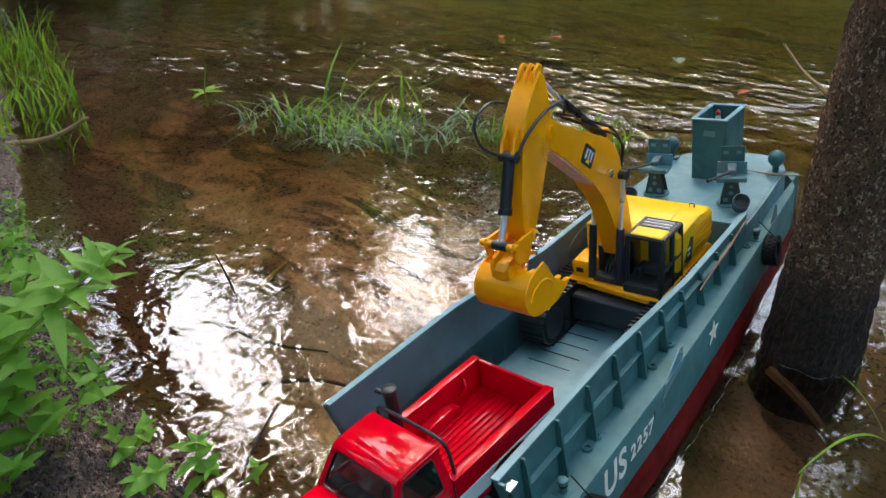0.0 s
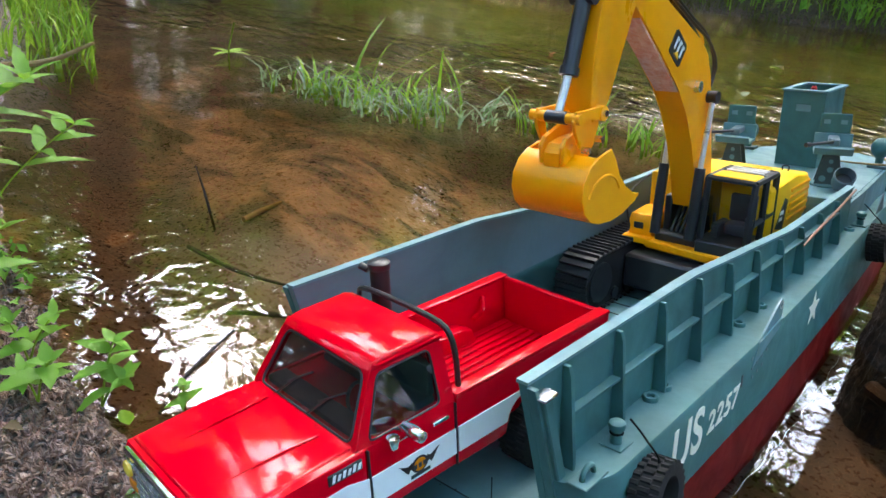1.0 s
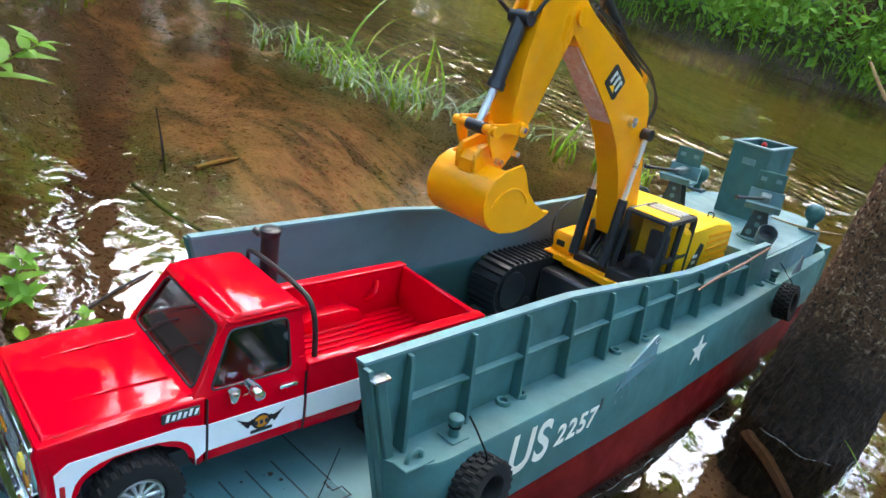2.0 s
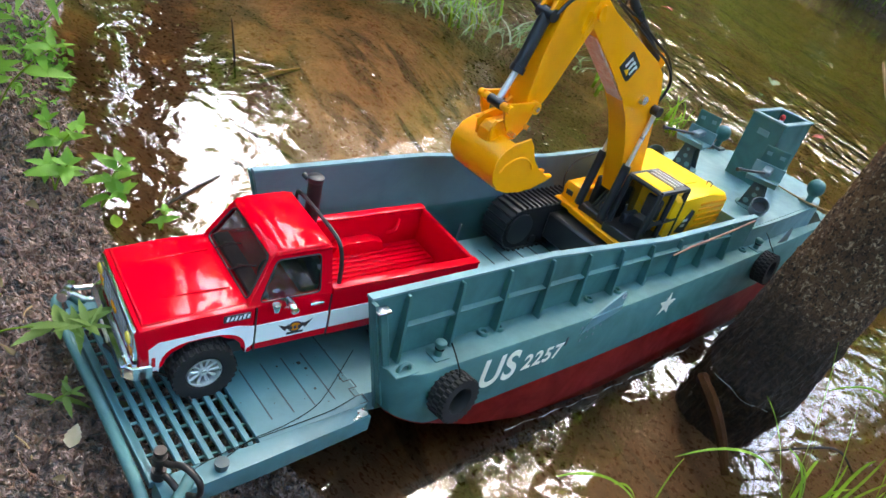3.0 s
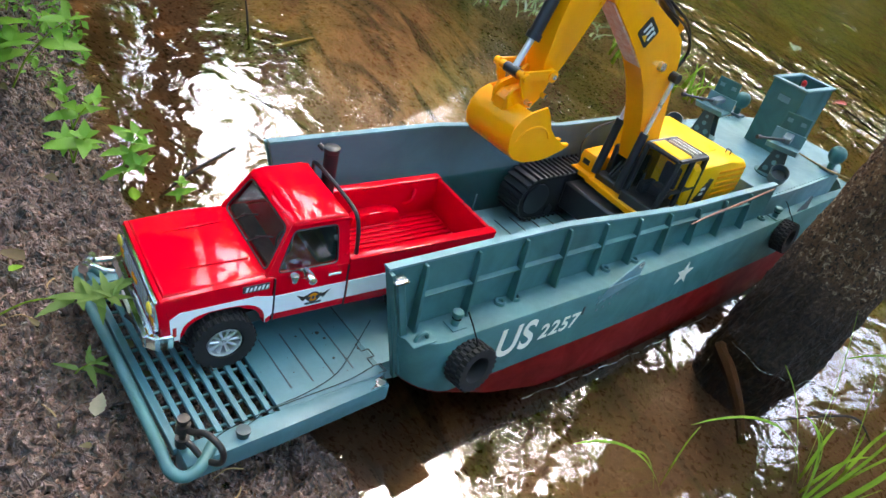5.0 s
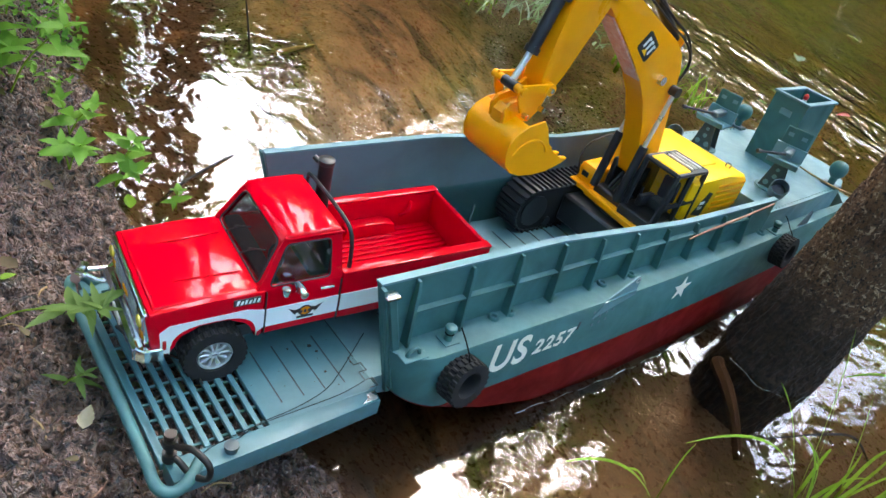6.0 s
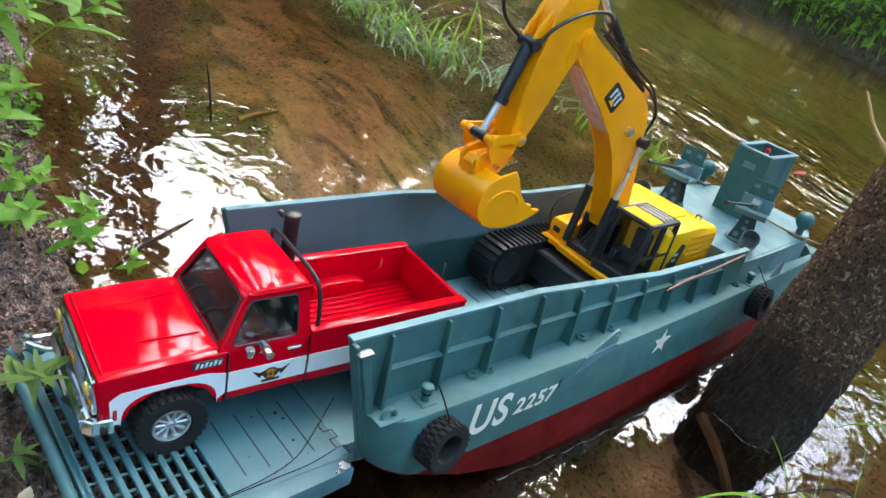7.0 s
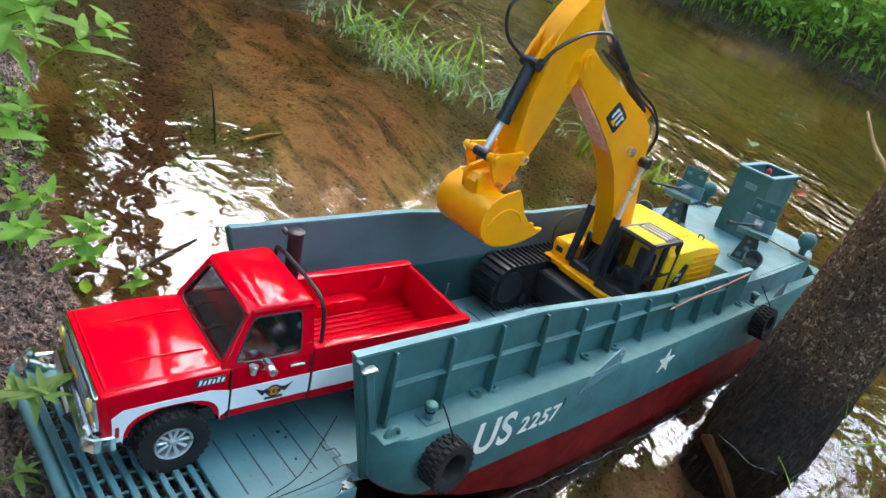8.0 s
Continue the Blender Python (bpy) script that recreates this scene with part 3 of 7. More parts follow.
# bulwarks with ribs, a stringer and a pale rim
RIBS = [-0.195 + 0.112 * k for k in range(10)]
for mirrored in (False, True):
    sx = (lambda x: 2 * MID - x) if mirrored else (lambda x: x)
    poly = [(-0.198, FLOOR)] + WALL_TOP + [(0.94, FLOOR)]
    bm = prism(B(), poly, "x", *sorted((sx(WALL_IN), sx(WALL_OUT))), 0.0008)
    wall = part("bulwark", bm, TEAL_DARK if mirrored else TEAL, craft)
    bm = B()
    ys = [-0.265 + i * (1.205 / 24) for i in range(25)]
    ring = [[(sx(x), y, wall_top(y) + dz) for y in ys] for x, dz in ((WALL_IN - 0.002, 0.0), (WALL_IN - 0.002, RIM_TOP), (WALL_OUT + 0.002, RIM_TOP), (WALL_OUT + 0.002, 0.0))]
    vs = [[bm.verts.new(p) for p in row] for row in ring]
    for j in range(4):
        for i in range(len(ys) - 1):
            bm.faces.new((vs[j][i], vs[j][i + 1], vs[(j + 1) % 4][i + 1], vs[(j + 1) % 4][i]))
    bm.faces.new([v[0] for v in vs])
    bm.faces.new([v[-1] for v in vs])
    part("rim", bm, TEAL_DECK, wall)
    for y in RIBS:
        zt = wall_top(y) - 0.003
        bm = prism(B(), [(sx(WALL_OUT), 0.0), (sx(WALL_OUT + 0.019), 0.0), (sx(WALL_OUT + 0.019), 0.01), (sx(WALL_OUT + 0.011), zt - 0.012), (sx(WALL_OUT + 0.008), zt), (sx(WALL_OUT), zt)], "y", y - 0.003, y + 0.003, 0.0006)
        part("rib", bm, TEAL, wall)
    for a, b in zip([-0.195] + RIBS[1:-1], RIBS[1:]):
        bm = B()
        box(bm, (min(sx(WALL_OUT), sx(WALL_OUT + 0.012)), a + 0.0035, 0.066), (max(sx(WALL_OUT), sx(WALL_OUT + 0.012)), b - 0.0035, 0.070), 0.0005)
        part("stringer", bm, TEAL, wall)
    # bow post: a channel with a pin, and a gusset behind it
    bm = B()
    prism(bm, [(-0.266, 0.131), (-0.201, -0.10), (-0.195, -0.10), (-0.259, 0.131)], "x", min(sx(WALL_OUT), sx(WALL_OUT + 0.012)), max(sx(WALL_OUT), sx(WALL_OUT + 0.012)), 0.0008)
    prism(bm, [(-0.258, 0.118), (-0.224, 0.0), (-0.209, 0.0), (-0.243, 0.118)], "x", min(sx(WALL_OUT + 0.003), sx(WALL_OUT + 0.018)), max(sx(WALL_OUT + 0.003), sx(WALL_OUT + 0.018)), 0.0015)
    part("bow_post", bm, TEAL, wall)
    bm = B()
    box(bm, (min(sx(WALL_OUT + 0.004), sx(WALL_OUT + 0.022)), -0.262, 0.118), (max(sx(WALL_OUT + 0.004), sx(WALL_OUT + 0.022)), -0.238, 0.122), 0.0008)
    part("post_cap", bm, BOLT, wall, "scraped bare steel cap")
    for y in (0.24, 0.30):
        bm = B()
        a = sx(WALL_IN)
        box(bm, (min(a, a + (0.006 if mirrored else -0.006)), y, FLOOR), (max(a, a + (0.006 if mirrored else -0.006)), y + 0.006, FLOOR + 0.055), 0.002)
        part("lashing_post", bm, TEAL_DARK, wall)
# stern: raised deck with a step, its sides drawn in
bm = B()
deck = []
for y in [0.94 + 0.057 * i for i in range(8)] + [1.38, 1.43, 1.47, 1.495]:
    x = WALL_OUT - 0.022 * max(0, (y - 1.0) / 0.4) ** 1.5 - (0.0 if y < 1.38 else 0.09 * ((y - 1.38) / 0.115) ** 2)
    deck.append((x, y))
outline = deck + [(2 * MID - x, y) for x, y in reversed(deck)]
prism(bm, outline, "z", FLOOR, 0.060, 0.0015)
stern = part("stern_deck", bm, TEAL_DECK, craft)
bm = B()
for i in range(24):
    for x in (WALL_OUT - 0.006 - 0.0008 * i, 2 * MID - WALL_OUT + 0.006 + 0.0008 * i):
        rod(bm, (x, 0.96 + 0.0175 * i, 0.060), (x, 0.96 + 0.0175 * i, 0.0615), 0.0018, seg=6)
tagged(part("rivets", bm, TEAL, stern), kind="stuff")
# wheelhouse box, open on top
bm = B()
for (x0, y0, z0), (x1, y1, z1) in (((-0.276, 1.226, 0.06), (-0.172, 1.234, 0.255)), ((-0.276, 1.382, 0.06), (-0.172, 1.390, 0.255)), ((-0.276, 1.234, 0.06), (-0.268, 1.382, 0.255)), ((-0.180, 1.234, 0.06), (-0.172, 1.382, 0.255))):
    box(bm, (x0, y0, z0), (x1, y1, z1))
house = part("wheelhouse", bm, TEAL, craft, smooth=False)
bm = B()
for (x0, y0), (x1, y1) in (((-0.281, 1.221), (-0.167, 1.237)), ((-0.281, 1.379), (-0.167, 1.395)), ((-0.281, 1.237), (-0.265, 1.379)), ((-0.183, 1.237), (-0.167, 1.379))):
    box(bm, (x0, y0, 0.255), (x1, y1, 0.260), 0.0008)
part("coaming", bm, TEAL_DECK, house)
bm = B()
box(bm, (-0.24, 1.2235, 0.205), (-0.205, 1.226, 0.222), 0.0005)
part("nameplate", bm, TEAL_DECK, house)
bm = lathe(B(), [(0.008, 0.0), (0.009, 0.14), (0.007, 0.155), (0.009, 0.165), (0.009, 0.175), (0.005, 0.183)], 14, Matrix.Translation((-0.232, 1.325, 0.06)))
part("antenna_base", bm, STEEL, house)
bm = lathe(B(), [(0.007, 0.0), (0.008, 0.01), (0.004, 0.016)], 12, Matrix.Translation((-0.232, 1.325, 0.2435)))
part("red_cap", bm, LENS_RED, house, "red plastic cap")


def gun_mount(x, y, turn):
    """A pierced pedestal with a cradle, an upright shield and a short barrel."""
    g = part("gun_mount", lathe(B(), [(0.040, 0.0), (0.040, 0.003), (0.034, 0.005)], 24), TEAL, stern, at=pose(x, y, 0.06, 0, 0, turn))
    for s in (-1, 1):
        bm = prism(B(), [(-0.030, 0.004), (0.030, 0.004), (0.016, 0.075), (-0.016, 0.075)], "y", 0.02 * s - 0.0015, 0.02 * s + 0.0015, 0.0004)
        part("pedestal_plate", bm, GUN_GREY, g)
        bm = B()
        for hx, hz, hr in ((-0.014, 0.018, 0.0075), (0.014, 0.018, 0.0075), (0.0, 0.040, 0.0065), (0.0, 0.060, 0.005)):
            rod(bm, (hx, 0.0222 * s, hz), (hx, 0.0212 * s, hz), hr, seg=14)
        part("lightening_hole", bm, TEAL_DECK, g)
    bm = B()
    rod(bm, (0, 0, 0.004), (0, 0, 0.08), 0.012)
    part("pivot", bm, GUN_GREY, g)
    bm = prism(B(), [(-0.034, 0.078), (0.030, 0.078), (0.036, 0.118), (0.030, 0.118), (0.025, 0.084), (-0.034, 0.084), (-0.046, 0.100), (-0.050, 0.096)], "x", -0.041, 0.041, 0.0006)
    part("cradle", bm, TEAL_DECK, g)
    bm = B()
    box(bm, (-0.034, 0.034, 0.10), (0.034, 0.038, 0.165), 0.002)
    sh = part("shield", bm, TEAL, g)
    bm = B()
    for hx in (-0.018, 0.018):
        box(bm, (hx - 0.007, 0.0332, 0.14), (hx + 0.007, 0.0342, 0.150))
    part("sight_slot", bm, TEAL_DECK, sh)
    bm = B()
    box(bm, (-0.012, -0.028, 0.098), (0.012, 0.032, 0.114), 0.003)
    part("breech", bm, TEAL_DARK, g)
    bm = B()
    rod(bm, (0, -0.02, 0.107), (-0.060, -0.105, 0.112), 0.0042, 0.003)
    rod(bm, (-0.054, -0.097, 0.1116), (-0.062, -0.108, 0.1122), 0.0055)
    part("barrel", bm, BLACK, g, "black gun barrel")


gun_mount(-0.100, 1.075, 18)
gun_mount(-0.330, 1.075, 8)


def vent_ball(x, y):
    v = part("ball_vent", lathe(B(), [(0.010, 0.0), (0.010, 0.020), (0.016, 0.026), (0.023, 0.036), (0.025, 0.048), (0.022, 0.060), (0.014, 0.069), (0.004, 0.072)], 20), TEAL, stern, at=pose(x, y, 0.066))
    bm = B()
    box(bm, (-0.024, -0.016, -0.006), (0.024, 0.016, 0.002), 0.001)
    part("foot", bm, TEAL_DARK, v)


vent_ball(-0.050, 1.335)
vent_ball(-0.405, 1.375)
for x, y in ((-0.064, 1.040), (-0.378, 0.985)):
    bm = lathe(B(), [(0.012, 0.0), (0.012, 0.018), (0.022, 0.022), (0.024, 0.058), (0.0215, 0.060), (0.019, 0.028), (0.006, 0.026)], 22)
    cv = part("cowl_vent", bm, TEAL_DARK, stern, at=pose(x, y, 0.0605, 38, 22, 0))
    part("vent_mouth", lathe(B(), [(0.0188, 0.036), (0.0186, 0.037)], 20), BLACK, cv)


def bollard(x, y, z=0.0):
    bm = B()
    box(bm, (-0.019, -0.019, 0.0), (0.019, 0.019, 0.003), 0.001)
    b = part("bollard", bm, TEAL, craft, at=pose(x, y, z) @ Matrix.Scale(0.8, 4))
    part("post", lathe(B(), [(0.0095, 0.003), (0.0085, 0.016), (0.0085, 0.025), (0.0125, 0.027), (0.0135, 0.033), (0.0125, 0.037), (0.009, 0.0395), (0.003, 0.040)], 20), TEAL, b)
    part("cord_turn", tube(B(), [(0.0096 * math.cos(a), 0.0096 * math.sin(a), 0.019 + 0.0012 * a / 6.28) for a in (0.45 * k for k in range(36))], 0.0012, 5), CORD, b, "thin black cord wound round it")
    return b


bollard(0.016, -0.118)
bollard(2 * MID - 0.016, -0.118)
bollard(0.004, 0.985)
bollard(2 * MID - 0.004, 0.985)
for y in (0.0, 0.038, 0.298, 0.392, 0.93):
    for x in (0.0, 2 * MID):
        if y > 0.9 and x:
            continue
        part("deck_ring", lathe(B(), [(0.0075, 0.001), (0.0075, 0.007), (0.009, 0.0085), (0.013, 0.0085), (0.0145, 0.006), (0.0145, 0.0)], 20), TEAL, craft, at=pose(x - 0.004 * (y > 0.9), y, 0.0) @ Matrix.Scale(0.75, 4))
for x in (0.026, 2 * MID - 0.026):
    bm = B()
    box(bm, (-0.013, -0.024, 0.0), (0.013, 0.024, 0.003), 0.001)
    c = part("towing_eye", bm, TEAL, craft, at=pose(x, -0.197, 0.0))
    part("eye", tube(B(), [(0, 0.012 * math.cos(a), 0.003 + 0.014 * math.sin(a)) for a in (math.pi * i / 10 for i in range(11))], 0.0035, 8), TEAL, c)
# lifting lug: a pierced triangular plate standing on the gunwale
bm = prism(B(), [(0.262, 0.0), (0.352, 0.0), (0.352, 0.036), (0.344, 0.044), (0.336, 0.042)], "x", 0.0440, 0.0475, 0.0005)
prism(bm, [(0.235, -0.035), (0.352, -0.002), (0.352, 0.01), (0.255, 0.0)], "x", 0.0475, 0.0495)
lug = part("lifting_lug", bm, TEAL_DECK, craft)
part("hole", tube(B(), [(0.0458, 0.343 + 0.006 * math.cos(a), 0.034 + 0.006 * math.sin(a)) for a in (2 * math.pi * i / 14 for i in range(14))], 0.0022, 6, True), STEEL, lug)
bm = prism(B(), [(1.10, 0.0), (1.155, 0.0), (1.148, 0.040), (1.140, 0.044)], "x", 0.008, 0.011, 0.0005)
part("stern_lug", bm, TEAL_DARK, craft)
bm = B()
for r_ in range(3):
    for c_ in range(4 - (r_ == 2)):
        rod(bm, (0.0475, 0.235 + 0.019 * c_ + 0.005 * r_, -0.018 - 0.018 * r_ + 0.003 * c_), (0.0488, 0.235 + 0.019 * c_ + 0.005 * r_, -0.018 - 0.018 * r_ + 0.003 * c_), 0.0035, seg=8)
part("drain_holes", bm, TEAL_DARK, craft)
bm = B()
box(bm, (0.0475, 0.198, -0.052), (0.049, 0.203, -0.032))
part("scupper_slot", bm, BLACK, craft)
# markings
side = Matrix.Translation((0.0484, -0.026, -0.085)) @ Matrix(((0, 0, 1, 0), (1, 0, 0, 0), (0, 1, 0, 0), (0, 0, 0, 1)))
word("marking_letter", "US", 0.095, 0.0004, CREAM, craft, side @ Matrix.Diagonal((0.84, 1, 1, 1)), "cream stencilled letter", 0.04, 0.10, 0.0020)
word("marking_digit", "2257", 0.049, 0.0004, CREAM, craft, Matrix.Translation((0, 0.111, 0.008)) @ side, "cream stencilled digit", 0.08, 0.11, 0.0010)
bm = B()
pts = [((0.033 if i % 2 == 0 else 0.0132) * math.sin(math.pi * i / 5 + 0.05), (0.033 if i % 2 == 0 else 0.0132) * math.cos(math.pi * i / 5 + 0.05)) for i in range(10)]
prism(bm, [(0.553 + a, -0.046 + b) for a, b in pts], "x", 0.0400, 0.0433)
part("star", bm, CREAM, craft, "cream five-pointed star")


def tyre_body(bm, R, r, width, lugs, tread):
    """A tyre about x in one skin: hollow middle, bulging walls, staggered blocks of tread."""
    seg = lugs * 4
    low, q = R - tread, R - r
    prof = [(r, -0.30, 0), (r + 0.15 * q, -0.46, 0), (r + 0.6 * q, -0.5, 0), (low, -0.48, 1), (low, -0.21, 1), (low, -0.20, 0), (low, -0.17, 0), (low, -0.16, 2), (low, 0.16, 2), (low, 0.17, 0), (low, 0.20, 0), (low, 0.21, 1), (low, 0.48, 1), (r + 0.6 * q, 0.5, 0), (r + 0.15 * q, 0.46, 0), (r, 0.30, 0)]
    rings = []
    for rad, w, phase in prof:
        ring = []
        for j in range(seg):
            up = phase and ((j + (0 if phase == 1 else 2)) % 4) in (0, 1)
            k = rad + (tread if up else 0.0)
            a = 2 * math.pi * (j + (0.42 if j % 2 else 0.0) - 0.2) / seg
            ring.append(bm.verts.new((w * width, k * math.cos(a), k * math.sin(a))))
        rings.append(ring)
    for a, b in zip(rings, rings[1:] + rings[:1]):
        for j in range(seg):
            bm.faces.new((a[j], a[(j + 1) % seg], b[(j + 1) % seg], b[j]))
    return bm


def fender(y, z, r):
    x = beam(y)
    f = thing("tyre_fender", BOAT @ pose(x + 0.019, y, z, 0, -6, 4), "black knobbly rubber tyre hung over the teal hull side", "tyre", "tyre fenders")
    part("tyre", tyre_body(B(), r, 0.50 * r, 0.038, 24, 0.0030), RUBBER, f)
    top = [(0.0, 0.0, 0.62 * r), (0.004, 0.0, r + 0.003), (-0.012, 0.004, r + 0.020), (-0.020, 0.004, 0.075), (-0.032, 0.004, 0.088)]
    part("cord", tube(B(), arc(top), 0.0013, 6), CORD, f, "thin black cord")


fender(-0.106, -0.052, 0.0445)
fender(1.015, -0.042, 0.044)

# bow ramp, lowered on its hinge
RAMP = pose(-0.196, -0.230, -0.0825, -0.3, 0, 0)
bm = prism(B(), [(-0.190, 0.0), (0.196, 0.0), (0.199, -0.195), (-0.193, -0.195)], "z", -0.010, 0.0, 0.001)
ramp_plate = part("bow_ramp", bm, RAMP_TEAL, craft, "weathered pale teal bow ramp with an open grating", at=RAMP)
for s in (-1, 1):
    x0, x1 = (0.196, 0.226) if s > 0 else (-0.220, -0.190)
    poly = [(x0, -0.006), (x1 - 0.004, -0.010), (x1 + 0.006, -0.20), (x1 + 0.012, -0.352), (x0 + 0.003, -0.352)]
    bm = prism(B(), poly, "z", -0.034, 0.0012, 0.003, 2)
    part("side_beam", bm, RAMP_TEAL, ramp_plate)
part("scraped_corner", prism(B(), [(0.201, -0.0085), (0.219, -0.0125), (0.2205, -0.045), (0.2125, -0.030), (0.204, -0.026)], "z", 0.0012, 0.0019), BOLT, ramp_plate, "bare scraped metal on the hinge corner")
for k in range(8):
    y = -0.2085 - 0.0202 * k
    bm = B()
    if k == 5:
        box(bm, (-0.19, y - 0.0044, -0.006), (-0.09, y + 0.0044, 0.001), 0.0008)
        box(bm, (-0.055, y - 0.0044, -0.006), (0.197, y + 0.0044, 0.001), 0.0008)
    else:
        box(bm, (-0.191, y - 0.0044, -0.006), (0.199, y + 0.0044, 0.001), 0.0008)
    part("slat", bm, RAMP_TEAL, ramp_plate)
for i in range(12):
    x = -0.175 + 0.0325 * i
    bm = B()
    rod(bm, (x, -0.195, -0.009), (x, -0.352, -0.009), 0.0028, seg=6)
    part("grating_bar", bm, TEAL, ramp_plate)
bm = B()
box(bm, (-0.193, -0.358, -0.012), (0.203, -0.348, 0.001), 0.001)
part("front_bar", bm, RAMP_TEAL, ramp_plate)
loop = arc([(-0.196, -0.330, 0.004), (-0.216, -0.338, 0.004), (-0.223, -0.352, 0.003), (-0.212, -0.366, 0.002), (-0.15, -0.370, 0.001), (0.0, -0.370, 0.001), (0.18, -0.372, 0.001), (0.232, -0.374, 0.002), (0.252, -0.362, 0.003), (0.250, -0.342, 0.005), (0.236, -0.324, 0.008), (0.220, -0.308, 0.010)], 5)
part("nose_pipe", tube(B(), loop, 0.0085, 10), TEAL, ramp_plate)
for x0, x1 in ((-0.165, -0.05), (0.045, 0.165)):
    for y in (0.045, 0.082, 0.120, 0.158):
        part("tread_strip", box(B(), (x0, -y - 0.001, -0.001), (x1, -y + 0.001, 0.0006)), BLACK, ramp_plate)
bm = B()
box(bm, (-0.188, -0.003, 0.0), (0.118, -0.0014, 0.0007))
for x in (-0.188, 0.118, 0.156):
    for a, b in (((x, -0.012), (x + 0.0185, -0.0106)), ((x + 0.0171, -0.012), (x + 0.0185, 0.004)), ((x + 0.0185, 0.0026), (x + 0.037, 0.004)), ((x + 0.0356, -0.012), (x + 0.037, 0.004))):
        box(bm, (a[0], a[1], 0.0), (b[0], b[1], 0.0007))
part("hinge_seam", bm, BLACK, ramp_plate, "black stepped hinge seam")


def shackle(x, y, turn, tilt, material, label, cat="shackle"):
    """A bow shackle with a pin and collar, lying on the ramp's corner."""
    s = thing("shackle", BOAT @ RAMP @ pose(x, y, 0.032 if tilt > 45 else 0.020, 0, 0, turn) @ pose(0, 0, 0, -18 if tilt > 45 else 0, tilt, 0) @ Matrix.Scale(0.85, 4), label, cat, "ramp shackles")
    pts = arc([(-0.014, 0.030, 0), (-0.016, 0.012, 0), (-0.030, -0.014, 0), (-0.020, -0.042, 0), (0.0, -0.050, 0), (0.020, -0.042, 0), (0.030, -0.014, 0), (0.016, 0.012, 0), (0.014, 0.030, 0)], 5)
    part("bow", tube(B(), pts, 0.0055, 10), material, s)
    bm = B()
    rod(bm, (-0.030, 0.030, 0.0), (0.030, 0.030, 0.0), 0.006)
    rod(bm, (-0.036, 0.030, 0.0), (-0.030, 0.030, 0.0), 0.010)
    rod(bm, (0.020, 0.030, 0.0), (0.026, 0.030, 0.0), 0.011)
    part("pin", bm, material, s)
    for q in (-0.015, 0.015):
        part("eye", lathe(B(), [(0.0115, -0.007), (0.0115, 0.007)], 16, Matrix.Translation((q, 0.030, 0)) @ Matrix.Rotation(math.pi / 2, 4, "Y")), material, s)
    return s


SHACK_BLACK = surface("worn_black_steel", (0.02, 0.018, 0.017), (0.06, 0.045, 0.035), rough=0.4, metal=0.6, grain=140, stain=30, amount=0.8, bump=0.2)
shackle(0.228, -0.335, 100, 90, SHACK_BLACK, "black iron shackle with muddy pin on the ramp corner")
shackle(-0.205, -0.325, 150, 12, CHROME, "bright chrome shackle on the ramp corner")
for x, y in ((0.219, -0.264), (-0.197, -0.268)):
    c = part("corner_cleat", lathe(B(), [(0.009, 0.0), (0.009, 0.007), (0.0105, 0.008), (0.0105, 0.012), (0.004, 0.013)], 16), GUN_GREY, ramp_plate, at=pose(x, y, 0.001))
# thin black line from the cleat across the ramp into the well
line = arc([(0.214, -0.258, 0.012), (0.206, -0.245, 0.006), (0.192, -0.208, 0.004), (0.186, -0.146, 0.004), (0.171, -0.087, 0.004), (0.144, -0.043, 0.004), (0.077, 0.044, 0.005)], 6)
cord = thing("thin_line", BOAT @ RAMP, "thin black cord lying across the ramp", "cord")
part("strand", tube(B(), line, 0.0007, 5), CORD, cord)
line = arc([(0.226, -0.325, 0.008), (0.205, -0.285, 0.006), (0.194, -0.208, 0.004), (0.191, -0.12, 0.004), (0.188, -0.065, 0.004), (0.178, -0.016, 0.004)], 6)
part("strand", tube(B(), line, 0.0007, 5), CORD, cord)

# dried mud spots left on the ramp and deck
MUDSPOT = surface("dried_mud_spot", (0.05, 0.034, 0.024), (0.025, 0.018, 0.013), rough=0.9, grain=300, stain=80, amount=0.7, bump=0.5)
spot_r = random.Random(77)
for i in range(44):
    x, y = spot_r.uniform(-0.17, 0.19), -abs(spot_r.gauss(0.02, 0.09))
    if y < -0.19:
        continue
    q = 0.0010 + 0.0028 * spot_r.random() ** 3
    bm = bmesh.new()
    bmesh.ops.create_icosphere(bm, subdivisions=1, radius=1.0)
    for v in bm.verts:
        v.co = Vector((v.co.x * q * spot_r.uniform(0.7, 1.4), v.co.y * q * spot_r.uniform(0.7, 1.4), v.co.z * q * 0.35))
    sp = part("mud_spot", bm, MUDSPOT, at=BOAT @ RAMP @ pose(x, y, 0.0004))
    tagged(sp, "small dried speck of mud on the ramp", "mud", "mud specks on the ramp")

# ---- the pickup truck, half on the ramp: its own frame has the nose at -y and the ground at z = 0 ----
TRUCK = BOAT @ pose(-0.222, -0.303, -0.090, 1.9, 0, -4.7) @ Matrix.Diagonal((1.06, 1, 1, 1))
ALLOY = surface("satin_alloy", (0.68, 0.68, 0.67), (0.45, 0.45, 0.44), rough=0.35, metal=0.7, grain=160, stain=25, amount=0.4)
truck = thing("pickup_truck", TRUCK, "glossy red and white model pickup truck backing down the ramp", "toy truck")
FW, RW, WR = -0.149, 0.205, 0.050
WZ = {FW: 0.060, RW: 0.047}


